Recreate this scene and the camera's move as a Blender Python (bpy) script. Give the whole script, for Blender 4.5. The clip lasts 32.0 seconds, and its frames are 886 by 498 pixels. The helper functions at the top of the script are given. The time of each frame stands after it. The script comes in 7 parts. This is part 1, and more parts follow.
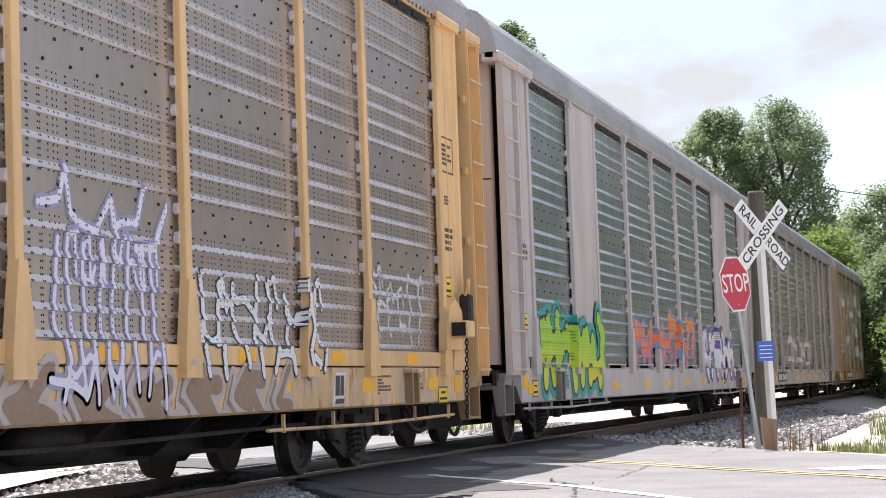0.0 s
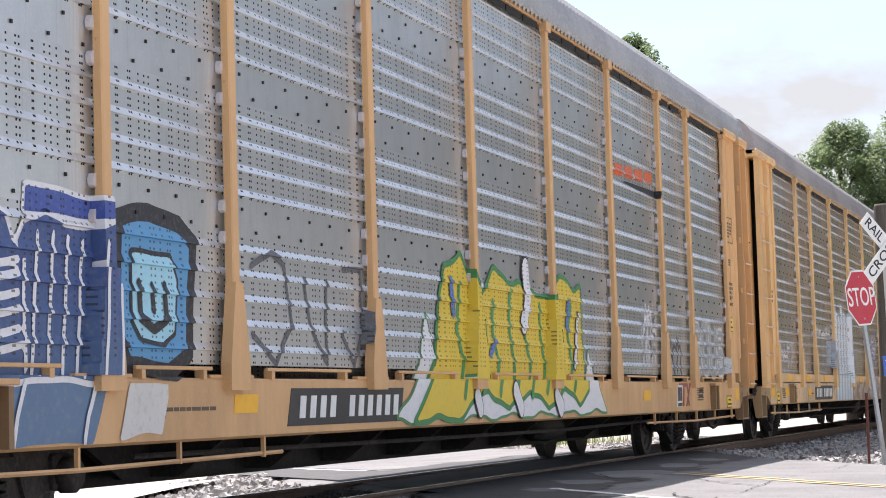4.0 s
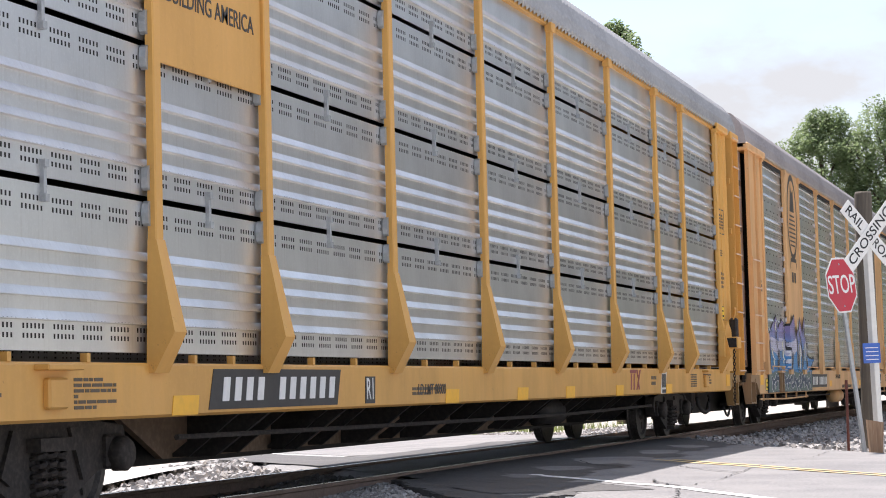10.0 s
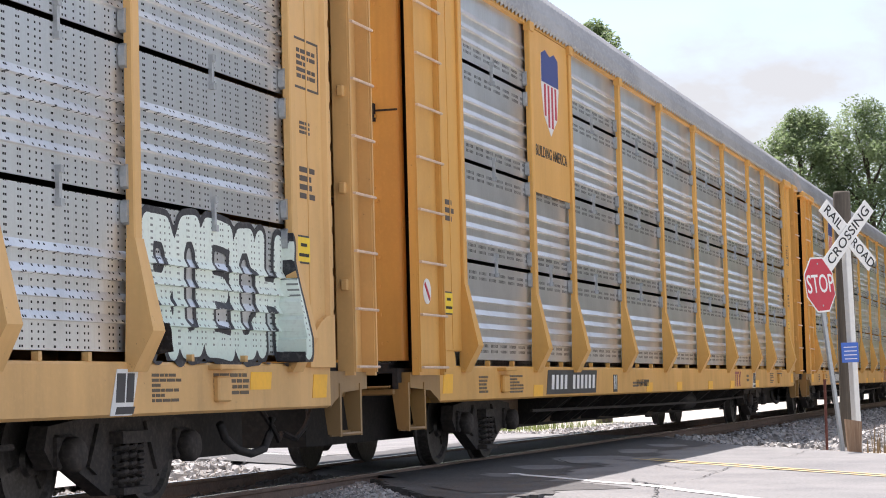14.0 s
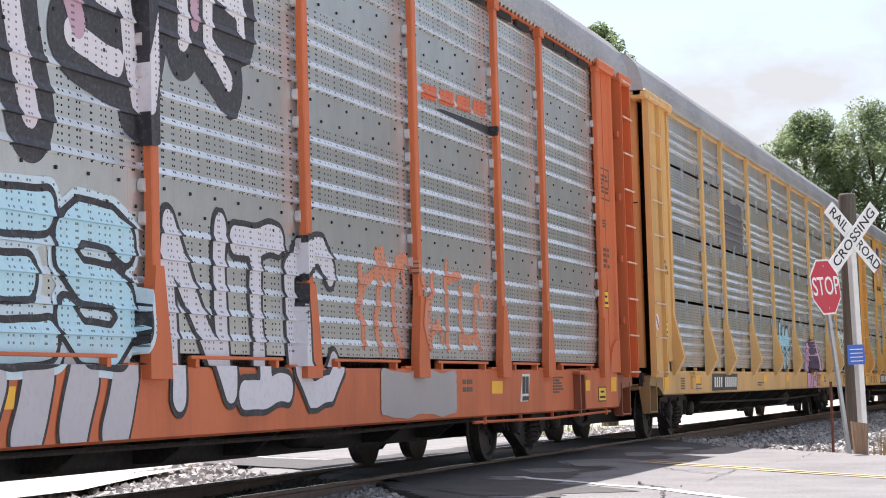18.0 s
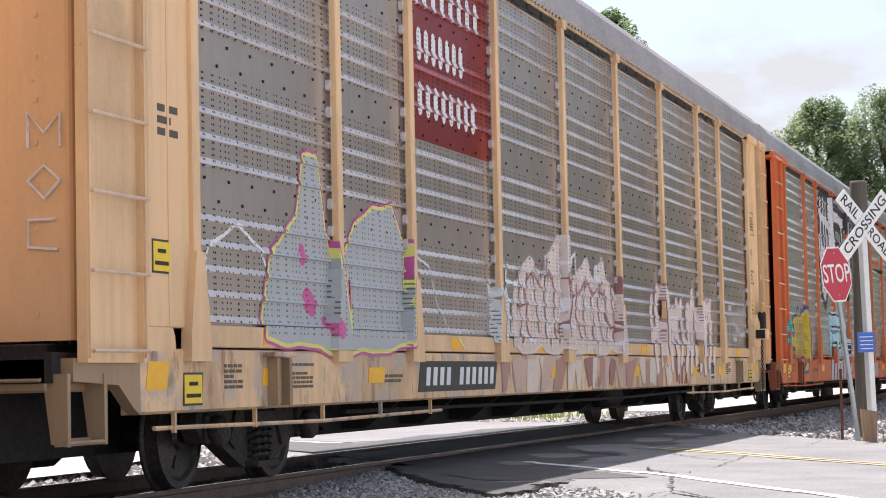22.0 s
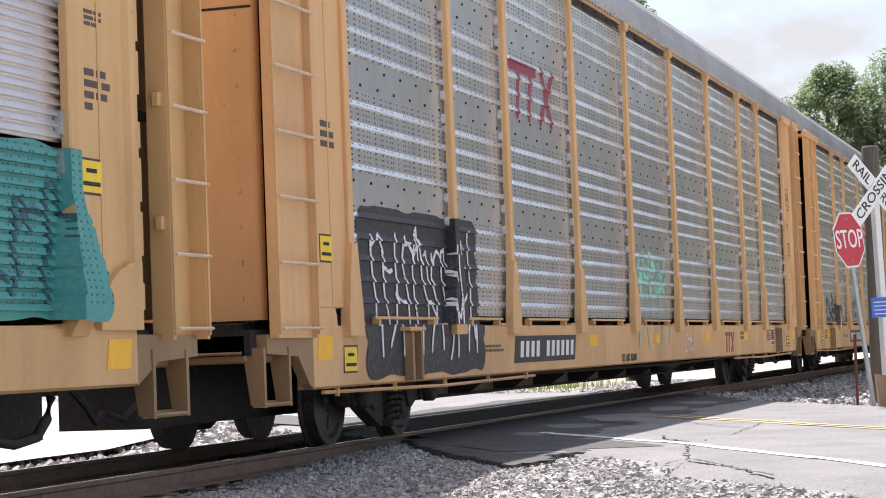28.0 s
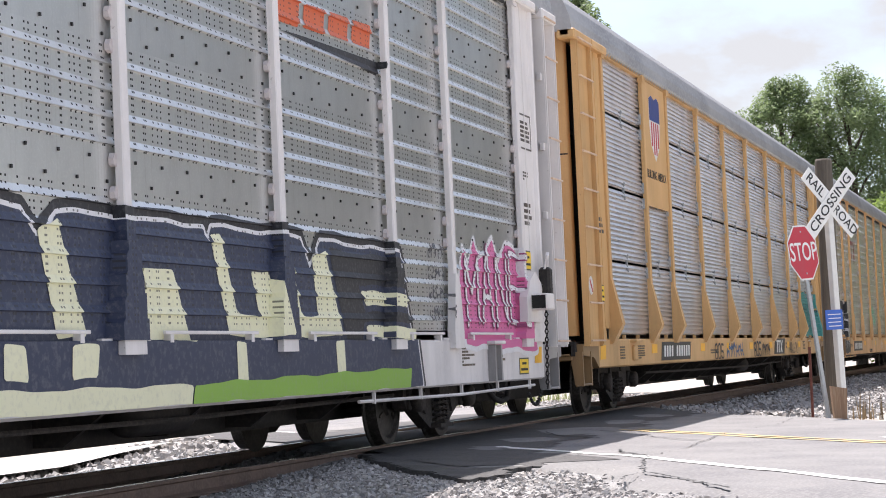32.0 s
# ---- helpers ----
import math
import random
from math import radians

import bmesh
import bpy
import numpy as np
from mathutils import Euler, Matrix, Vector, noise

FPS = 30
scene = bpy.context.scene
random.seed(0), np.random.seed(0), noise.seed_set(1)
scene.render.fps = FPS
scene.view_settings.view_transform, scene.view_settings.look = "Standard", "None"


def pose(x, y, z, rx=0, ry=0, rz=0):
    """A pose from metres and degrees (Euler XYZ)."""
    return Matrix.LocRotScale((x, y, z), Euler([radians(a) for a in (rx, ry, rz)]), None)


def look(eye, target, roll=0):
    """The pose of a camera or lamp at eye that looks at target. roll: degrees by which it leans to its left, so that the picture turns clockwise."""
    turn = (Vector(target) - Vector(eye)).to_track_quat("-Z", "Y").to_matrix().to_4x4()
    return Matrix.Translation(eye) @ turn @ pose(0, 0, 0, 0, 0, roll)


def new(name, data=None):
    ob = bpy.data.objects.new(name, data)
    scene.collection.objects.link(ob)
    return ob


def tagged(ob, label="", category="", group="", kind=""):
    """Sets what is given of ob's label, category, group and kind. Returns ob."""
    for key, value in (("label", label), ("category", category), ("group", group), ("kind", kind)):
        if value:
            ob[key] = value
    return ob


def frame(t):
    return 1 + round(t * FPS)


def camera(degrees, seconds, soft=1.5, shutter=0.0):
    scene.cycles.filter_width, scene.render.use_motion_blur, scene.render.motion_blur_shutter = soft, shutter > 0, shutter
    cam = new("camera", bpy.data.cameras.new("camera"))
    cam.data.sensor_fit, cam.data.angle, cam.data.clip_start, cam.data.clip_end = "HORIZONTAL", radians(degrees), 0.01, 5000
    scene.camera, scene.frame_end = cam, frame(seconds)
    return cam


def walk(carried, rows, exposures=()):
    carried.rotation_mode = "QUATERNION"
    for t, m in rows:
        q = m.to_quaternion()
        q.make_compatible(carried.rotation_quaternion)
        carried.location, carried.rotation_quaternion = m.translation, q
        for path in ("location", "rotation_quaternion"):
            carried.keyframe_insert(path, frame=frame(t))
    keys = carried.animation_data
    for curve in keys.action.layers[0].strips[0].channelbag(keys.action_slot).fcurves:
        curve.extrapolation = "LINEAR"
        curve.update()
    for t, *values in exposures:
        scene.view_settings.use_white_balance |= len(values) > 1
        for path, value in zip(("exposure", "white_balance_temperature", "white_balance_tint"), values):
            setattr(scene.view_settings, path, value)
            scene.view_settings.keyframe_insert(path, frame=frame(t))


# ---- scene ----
from functools import lru_cache

# camera: held by hand beside the road, turning slightly; x runs along the track, rail top is z = 0
cam = camera(23.93, 32.0, 1.0)
EYE = (0.0, -7.86, 0.845)
CAMERA_TURNS = [
    (0, 93.82, 1.97, -75.21), (0.5, 94.00, 1.95, -74.36), (1, 94.07, 1.96, -73.68), (1.5, 94.09, 1.76, -73.27),
    (2, 94.14, 1.66, -72.95), (2.5, 94.31, 1.95, -72.48), (4.5, 94.22, 1.56, -71.78), (5, 94.12, 1.53, -71.82),
    (5.5, 94.19, 1.61, -71.76), (6, 94.25, 1.53, -71.67), (6.5, 94.31, 1.57, -71.53), (7, 94.28, 1.51, -71.42),
    (7.5, 94.24, 1.63, -71.41), (8, 94.14, 1.55, -71.52), (8.5, 94.09, 1.60, -71.69), (9, 94.10, 1.71, -71.86),
    (9.5, 94.01, 1.59, -72.11), (10, 93.88, 1.48, -72.40), (10.5, 93.76, 1.37, -72.69), (11, 93.68, 1.36, -72.86),
    (11.5, 93.63, 1.36, -72.98), (12, 93.63, 1.35, -73.01), (12.5, 93.68, 1.42, -73.02), (13, 93.72, 1.45, -73.02),
    (13.5, 93.77, 1.49, -73.01), (14, 93.84, 1.45, -72.97), (14.5, 93.91, 1.47, -72.92), (16.5, 94.04, 1.47, -72.78),
    (17, 94.00, 1.46, -72.81), (17.5, 93.97, 1.62, -72.81), (18, 93.94, 1.63, -72.81), (18.5, 93.92, 1.54, -72.80),
    (19, 93.91, 1.49, -72.78), (19.5, 93.83, 1.39, -72.73), (20, 93.75, 1.34, -72.62), (20.5, 93.65, 1.12, -72.52),
    (21, 93.62, 1.18, -72.48), (21.5, 93.59, 1.15, -72.51), (22, 93.52, 1.19, -72.55), (22.5, 93.41, 1.28, -72.51),
    (23, 93.23, 1.31, -72.46), (23.5, 93.04, 1.40, -72.42), (24, 92.87, 1.38, -72.39), (24.5, 92.84, 1.59, -72.31),
    (25, 92.84, 1.60, -72.24), (25.5, 92.83, 1.66, -72.14), (26, 92.77, 1.76, -72.00), (26.5, 92.66, 1.72, -71.88),
    (28.5, 92.85, 2.33, -72.31), (29, 93.01, 2.34, -72.65), (29.5, 93.05, 2.38, -73.11), (30, 92.93, 2.23, -73.49),
    (30.5, 92.82, 2.25, -73.67), (31, 92.86, 2.30, -73.67), (31.5, 93.04, 2.46, -73.53), (32, 93.13, 2.51, -73.36),
]
walk(cam, [(t, pose(*EYE, rx, ry, rz)) for t, rx, ry, rz in CAMERA_TURNS], [(0, 0.86, 6450, 17), (32, 0.86, 6450, 17)])

# train: where the middle of car 0 is along the track, second by second; it gathers a little speed
def train_at(t):
    return 11.25 + 10.273 * t + 0.00384 * t ** 2 + 0.000106 * t ** 3


TRAIN_RUN = [(t, train_at(t)) for t in range(0, 33, 2)]
PITCH = 30.5

# ---- light ----
world = bpy.data.worlds.new("sky")
scene.world = world
world.use_nodes = True
wn, wl = world.node_tree.nodes, world.node_tree.links
SUN_TO = Vector((2.0, 1.4, 5.45)).normalized()
sky = wn.new("ShaderNodeTexSky")
sky.sky_type = "NISHITA"
sky.sun_disc = False
sky.sun_elevation = math.asin(SUN_TO.z)
sky.sun_rotation = math.atan2(SUN_TO.x, SUN_TO.y)
sky.dust_density = 0.7
coord = wn.new("ShaderNodeTexCoord")
stretch = wn.new("ShaderNodeMapping")
stretch.inputs["Scale"].default_value = (1.0, 1.0, 2.2)
cloud = wn.new("ShaderNodeTexNoise")
cloud.inputs["Scale"].default_value, cloud.inputs["Detail"].default_value = 5.5, 7.0
cloud.inputs["Roughness"].default_value = 0.55
ramp = wn.new("ShaderNodeValToRGB")
ramp.color_ramp.elements[0].position, ramp.color_ramp.elements[1].position = 0.43, 0.60
ramp.color_ramp.elements[0].color = (0.16, 0.16, 0.16, 1)
mix = wn.new("ShaderNodeMix")
mix.data_type = "RGBA"
glow = wn.new("ShaderNodeVectorMath")
glow.operation = "DOT_PRODUCT"
glow.inputs[1].default_value = SUN_TO
rise = wn.new("ShaderNodeMath")
rise.operation = "MAXIMUM"
rise.inputs[1].default_value = 0.0
power = wn.new("ShaderNodeMath")
power.operation = "POWER"
power.inputs[1].default_value = 10.0
haze = wn.new("ShaderNodeMix")
haze.data_type = "RGBA"
haze.inputs["A"].default_value, haze.inputs["B"].default_value = (3.35, 3.5, 3.55, 1), (9.5, 9.5, 9.4, 1)
back = wn["Background"]
back.inputs["Strength"].default_value = 0.13
wl.new(coord.outputs["Generated"], stretch.inputs["Vector"])
wl.new(stretch.outputs["Vector"], cloud.inputs["Vector"])
wl.new(cloud.outputs["Fac"], ramp.inputs["Fac"])
wl.new(ramp.outputs["Color"], mix.inputs["Factor"])
wl.new(sky.outputs["Color"], mix.inputs["A"])
wl.new(coord.outputs["Generated"], glow.inputs[0])
wl.new(glow.outputs["Value"], rise.inputs[0])
wl.new(rise.outputs[0], power.inputs[0])
wl.new(power.outputs[0], haze.inputs["Factor"])
wl.new(haze.outputs["Result"], mix.inputs["B"])
wl.new(mix.outputs["Result"], back.inputs["Color"])

sun = new("sun", bpy.data.lights.new("sun", "SUN"))
sun.data.energy, sun.data.angle, sun.data.color = 5.0, radians(0.6), (1.0, 0.96, 0.9)
sun.matrix_world = look(SUN_TO * 60, (0, 0, 0))
scene.view_settings.exposure = 0.0


# ---- materials ----
def shader(name, rough=0.6, metal=0.0):
    m = bpy.data.materials.new(name)
    m.use_nodes = True
    n, l = m.node_tree.nodes, m.node_tree.links
    b = n["Principled BSDF"]
    b.inputs["Roughness"].default_value, b.inputs["Metallic"].default_value = rough, metal
    return m, n, l, b


def noise_node(n, l, scale, detail=4, where="Object", stretch=(1, 1, 1), rough=0.6):
    c = n.new("ShaderNodeTexCoord")
    p = n.new("ShaderNodeMapping")
    p.inputs["Scale"].default_value = stretch
    t = n.new("ShaderNodeTexNoise")
    t.inputs["Scale"].default_value, t.inputs["Detail"].default_value, t.inputs["Roughness"].default_value = scale, detail, rough
    l.new(c.outputs[where], p.inputs["Vector"])
    l.new(p.outputs["Vector"], t.inputs["Vector"])
    return t


def ramp_node(n, l, source, lo, hi):
    r = n.new("ShaderNodeMapRange")
    r.inputs["From Min"].default_value, r.inputs["From Max"].default_value = lo, hi
    l.new(source, r.inputs["Value"])
    return r.outputs["Result"]


def mix_node(n, l, fac, a, b, kind="MIX"):
    x = n.new("ShaderNodeMix")
    x.data_type, x.blend_type = "RGBA", kind
    for key, value in (("Factor", fac), ("A", a), ("B", b)):
        if isinstance(value, bpy.types.NodeSocket):
            l.new(value, x.inputs[key])
        else:
            x.inputs[key].default_value = value if key == "Factor" else (*value, 1)
    return x.outputs["Result"]


def bump_node(n, l, b, height, strength=0.3, distance=0.01):
    u = n.new("ShaderNodeBump")
    u.inputs["Strength"].default_value, u.inputs["Distance"].default_value = strength, distance
    l.new(height, u.inputs["Height"])
    l.new(u.outputs["Normal"], b.inputs["Normal"])


def math_node(n, l, op, a, b=0.0):
    x = n.new("ShaderNodeMath")
    x.operation = op
    for i, value in enumerate((a, b)):
        if isinstance(value, bpy.types.NodeSocket):
            l.new(value, x.inputs[i])
        else:
            x.inputs[i].default_value = value
    return x.outputs[0]


@lru_cache(None)
def paint(rgb, rough=0.45, dirt=0.5, rust=0.25, buffed=0.0):
    """Weathered enamel: grime in streaks, fine speckle, a few rust scabs."""
    m, n, l, b = shader("paint", rough)
    big = noise_node(n, l, 1.1, 5, stretch=(1, 1, 0.35))
    fine = noise_node(n, l, 26, 3)
    streak = noise_node(n, l, 3.2, 3, stretch=(2.6, 2.6, 0.12), rough=0.55)
    dark = tuple(c * 0.45 + 0.02 for c in rgb)
    col = mix_node(n, l, math_node(n, l, "MULTIPLY", ramp_node(n, l, big.outputs["Fac"], 0.42, 0.72), dirt), rgb, dark)
    col = mix_node(n, l, math_node(n, l, "MULTIPLY", ramp_node(n, l, streak.outputs["Fac"], 0.52, 0.80), dirt * 0.6), col, tuple(c * 0.6 + 0.01 for c in rgb))
    pale = tuple(min(1, c * 1.12 + 0.03) for c in rgb)
    col = mix_node(n, l, math_node(n, l, "MULTIPLY", ramp_node(n, l, fine.outputs["Fac"], 0.5, 0.75), 0.18), col, pale)
    if buffed:
        wipe = noise_node(n, l, 1.7, 5, stretch=(1.2, 1, 1.6), rough=0.65)
        col = mix_node(n, l, math_node(n, l, "MULTIPLY", ramp_node(n, l, wipe.outputs["Fac"], 0.50, 0.60), buffed), col, (0.50, 0.42, 0.36))
        soot = noise_node(n, l, 2.6, 5, stretch=(1.6, 1, 0.5), rough=0.7)
        col = mix_node(n, l, math_node(n, l, "MULTIPLY", ramp_node(n, l, soot.outputs["Fac"], 0.53, 0.66), buffed), col, (0.14, 0.07, 0.045))
    scab = noise_node(n, l, 11, 6, rough=0.8)
    col = mix_node(n, l, math_node(n, l, "MULTIPLY", ramp_node(n, l, scab.outputs["Fac"], 0.64, 0.70), min(1, rust * 1.6)), col, (0.12, 0.05, 0.025))
    l.new(col, b.inputs["Base Color"])
    l.new(ramp_node(n, l, big.outputs["Fac"], -0.6, 1.5), b.inputs["Roughness"])
    bump_node(n, l, b, fine.outputs["Fac"], 0.12, 0.004)
    return m


@lru_cache(None)
def sheet(rgb, kind="A", rough=0.38, dull=0.5):
    """Galvanised rack sheet, punched with rows of small holes in groups."""
    m, n, l, b = shader("galvanised_sheet", rough, 0.78)
    c = n.new("ShaderNodeTexCoord")
    s = n.new("ShaderNodeSeparateXYZ")
    l.new(c.outputs["Object"], s.inputs[0])
    x, z = s.outputs["X"], s.outputs["Z"]
    fr = lambda v, p, o=0.0: math_node(n, l, "FRACT", math_node(n, l, "ADD", math_node(n, l, "DIVIDE", v, p), o))
    near = lambda v, w: math_node(n, l, "LESS_THAN", math_node(n, l, "ABSOLUTE", math_node(n, l, "SUBTRACT", v, 0.5)), w)
    times = lambda *v: v[0] if len(v) == 1 else math_node(n, l, "MULTIPLY", v[0], times(*v[1:]))
    if kind in "AD":
        columns = math_node(n, l, "MAXIMUM", near(fr(x, 0.215), 0.052), near(fr(x, 0.158, 0.3), 0.068))
        hole = times(columns, near(fr(z, 0.047), 0.17))
        if kind == "A":
            hole = times(hole, math_node(n, l, "GREATER_THAN", z, 0.27))
    elif kind == "B":
        hole = times(near(fr(x, 0.050), 0.23), near(fr(z, 0.062), 0.27), near(fr(x, 0.40), 0.38))
        hole = times(hole, math_node(n, l, "LESS_THAN", math_node(n, l, "ABSOLUTE", math_node(n, l, "SUBTRACT", math_node(n, l, "ABSOLUTE", math_node(n, l, "SUBTRACT", z, 0.53)), 0.39)), 0.062))
    else:
        hole = 0.0
    blot = noise_node(n, l, 1.6, 6, stretch=(1, 1, 0.6))
    spangle = noise_node(n, l, 40, 2)
    streak = noise_node(n, l, 9, 3, stretch=(4, 1, 0.12))
    col = mix_node(n, l, math_node(n, l, "MULTIPLY", ramp_node(n, l, blot.outputs["Fac"], 0.4, 0.7), dull), rgb, tuple(v * 0.62 for v in rgb))
    col = mix_node(n, l, math_node(n, l, "MULTIPLY", ramp_node(n, l, streak.outputs["Fac"], 0.55, 0.8), 0.4), col, (rgb[0] * 0.55, rgb[1] * 0.5, rgb[2] * 0.45))
    col = mix_node(n, l, math_node(n, l, "MULTIPLY", ramp_node(n, l, spangle.outputs["Fac"], 0.5, 0.7), 0.18), col, tuple(min(1, v * 1.35) for v in rgb))
    info = n.new("ShaderNodeObjectInfo")
    col = mix_node(n, l, math_node(n, l, "MULTIPLY", info.outputs["Random"], 0.28), col, tuple(v * 0.7 for v in rgb))
    if kind != "C":
        col = mix_node(n, l, hole, col, (0.012, 0.012, 0.012))
    l.new(col, b.inputs["Base Color"])
    l.new(math_node(n, l, "SUBTRACT", 0.78, math_node(n, l, "MULTIPLY", hole, 0.78)), b.inputs["Metallic"])
    r = math_node(n, l, "ADD", ramp_node(n, l, blot.outputs["Fac"], -1.4, 4.6), math_node(n, l, "MULTIPLY", hole, 0.5))
    l.new(r, b.inputs["Roughness"])
    bump_node(n, l, b, math_node(n, l, "SUBTRACT", 1.0, hole), 0.12, 0.002)
    return m


def mottled(name, colours, scales, rough=0.9, bump=0.3, distance=0.01, metal=0.0, where="Object", stretch=(1, 1, 1)):
    """A surface of two or three tones at two scales, with relief."""
    m, n, l, b = shader(name, rough, metal)
    a = noise_node(n, l, scales[0], 6, where, stretch)
    f = noise_node(n, l, scales[1], 4, where, stretch)
    col = mix_node(n, l, ramp_node(n, l, a.outputs["Fac"], 0.35, 0.65), colours[0], colours[1])
    col = mix_node(n, l, math_node(n, l, "MULTIPLY", ramp_node(n, l, f.outputs["Fac"], 0.45, 0.7), 0.6), col, colours[-1])
    l.new(col, b.inputs["Base Color"])
    bump_node(n, l, b, f.outputs["Fac"], bump, distance)
    return m


@lru_cache(None)
def flat_paint(rgb, rough=0.5):
    """Sprayed or stencilled paint, a little worn."""
    m, n, l, b = shader("marking_paint", rough)
    f = noise_node(n, l, 14, 5)
    g = noise_node(n, l, 3, 3)
    col = mix_node(n, l, math_node(n, l, "MULTIPLY", ramp_node(n, l, f.outputs["Fac"], 0.45, 0.75), 0.35), rgb, tuple(c * 0.65 + 0.03 for c in rgb))
    col = mix_node(n, l, math_node(n, l, "MULTIPLY", ramp_node(n, l, g.outputs["Fac"], 0.45, 0.7), 0.3), col, tuple(c * 0.7 + 0.05 for c in rgb))
    l.new(col, b.inputs["Base Color"])
    return m


def stones(name, tones, rough=0.85):
    """Broken rock, each stone with a tone of its own."""
    m, n, l, b = shader(name, rough)
    geo = n.new("ShaderNodeNewGeometry")
    r = n.new("ShaderNodeValToRGB")
    els = r.color_ramp.elements
    for i, tone in enumerate(tones):
        e = els[i] if i < 2 else els.new(i / (len(tones) - 1))
        e.color = (*tone, 1)
    for i, e in enumerate(els):
        e.position = i / (len(tones) - 1)
    l.new(geo.outputs["Random Per Island"], r.inputs["Fac"])
    f = noise_node(n, l, 30, 4)
    col = mix_node(n, l, math_node(n, l, "MULTIPLY", f.outputs["Fac"], 0.45), r.outputs["Color"], (0.12, 0.11, 0.1))
    l.new(col, b.inputs["Base Color"])
    bump_node(n, l, b, f.outputs["Fac"], 0.4, 0.01)
    return m


ASPHALT = mottled("asphalt", [(0.20, 0.195, 0.19), (0.13, 0.127, 0.13), (0.30, 0.29, 0.28)], (0.9, 36), 0.85, 0.6, 0.008)
# dark asphalt, toned down further to deepen the shade beside the train
DARKENED_ASPHALT = mottled("dark_asphalt", [(0.060, 0.057, 0.055), (0.036, 0.034, 0.033), (0.13, 0.125, 0.12)], (1.3, 34), 0.8, 0.4, 0.008)
CONCRETE = mottled("concrete", [(0.42, 0.41, 0.38), (0.35, 0.34, 0.32), (0.47, 0.46, 0.44)], (0.4, 25), 0.85, 0.2, 0.006)
GRASS_DIRT = mottled("dry_soil", [(0.41, 0.37, 0.33), (0.32, 0.30, 0.25), (0.50, 0.46, 0.42)], (0.35, 9), 0.95, 0.5, 0.03)
GRAVEL_BED = mottled("gravel_bed", [(0.36, 0.35, 0.345), (0.24, 0.235, 0.23), (0.48, 0.47, 0.46)], (3, 30), 0.95, 0.9, 0.04)
STONE = stones("ballast_stone", [(0.20, 0.195, 0.195), (0.38, 0.37, 0.365), (0.30, 0.275, 0.26), (0.58, 0.56, 0.54), (0.44, 0.42, 0.40), (0.25, 0.24, 0.235)])
OILY_STONE = stones("oily_ballast", [(0.03, 0.028, 0.027), (0.06, 0.055, 0.05), (0.045, 0.04, 0.04), (0.09, 0.085, 0.08)])
RAIL_STEEL = mottled("rusty_rail", [(0.24, 0.165, 0.13), (0.17, 0.115, 0.09), (0.31, 0.23, 0.18)], (4, 40), 0.75, 0.3, 0.003, 0.3)
RAIL_SHINE = mottled("polished_rail", [(0.45, 0.44, 0.43), (0.38, 0.37, 0.36), (0.5, 0.5, 0.5)], (3, 50), 0.25, 0.05, 0.001, 0.9)
TIE_WOOD = mottled("creosoted_wood", [(0.09, 0.065, 0.05), (0.06, 0.045, 0.035), (0.15, 0.12, 0.10)], (3, 30), 0.9, 0.5, 0.008, stretch=(1, 0.2, 1))
ROAD_WHITE = mottled("road_white", [(0.80, 0.80, 0.78), (0.66, 0.66, 0.64), (0.5, 0.5, 0.49)], (3, 35), 0.7, 0.2, 0.003)
ROAD_YELLOW = mottled("road_yellow", [(0.64, 0.45, 0.16), (0.50, 0.38, 0.18), (0.36, 0.32, 0.25)], (3, 35), 0.7, 0.2, 0.003)
CRACK = mottled("crack_tar", [(0.03, 0.03, 0.03), (0.02, 0.02, 0.02), (0.05, 0.05, 0.05)], (3, 30), 0.95, 0.2, 0.004)
BLACK_STEEL = mottled("grimy_steel", [(0.024, 0.021, 0.02), (0.015, 0.014, 0.014), (0.055, 0.045, 0.04)], (2.5, 22), 0.7, 0.3, 0.006, 0.2)
TRUCK_STEEL = mottled("dusty_cast_steel", [(0.055, 0.045, 0.04), (0.032, 0.029, 0.027), (0.11, 0.092, 0.08)], (4, 26), 0.8, 0.4, 0.006, 0.2)
WHEEL_STEEL = mottled("wheel_steel", [(0.09, 0.08, 0.075), (0.05, 0.045, 0.04), (0.16, 0.15, 0.14)], (5, 30), 0.5, 0.2, 0.004, 0.6)
ROOF_ZINC = mottled("roof_zinc", [(0.42, 0.42, 0.42), (0.31, 0.31, 0.315), (0.49, 0.49, 0.485)], (0.8, 18), 0.5, 0.1, 0.004, 0.3)
ROOF_PINK = mottled("faded_roof", [(0.40, 0.37, 0.365), (0.30, 0.28, 0.28), (0.46, 0.43, 0.425)], (0.8, 18), 0.55, 0.1, 0.004, 0.25)
# near-black colour that stands in for shade in gaps and openings
PAINTED_SHADE = mottled("painted_shade", [(0.02, 0.02, 0.02), (0.015, 0.015, 0.015), (0.03, 0.03, 0.03)], (3, 30), 0.9, 0.1)
GALV_POST = mottled("galvanised_post", [(0.45, 0.47, 0.48), (0.36, 0.38, 0.39), (0.54, 0.55, 0.56)], (4, 30), 0.5, 0.15, 0.003, 0.5)
POLE_WOOD = mottled("weathered_pole", [(0.12, 0.10, 0.08), (0.08, 0.07, 0.055), (0.17, 0.145, 0.115)], (3, 22), 0.9, 0.6, 0.008, stretch=(3, 3, 0.15))
BLOCK_WOOD = mottled("split_wood", [(0.36, 0.23, 0.14), (0.26, 0.16, 0.10), (0.46, 0.33, 0.22)], (3, 22), 0.85, 0.5, 0.006, stretch=(3, 3, 0.2))
BARK = mottled("bark", [(0.12, 0.09, 0.07), (0.08, 0.065, 0.05), (0.18, 0.15, 0.12)], (5, 24), 0.95, 0.8, 0.03)
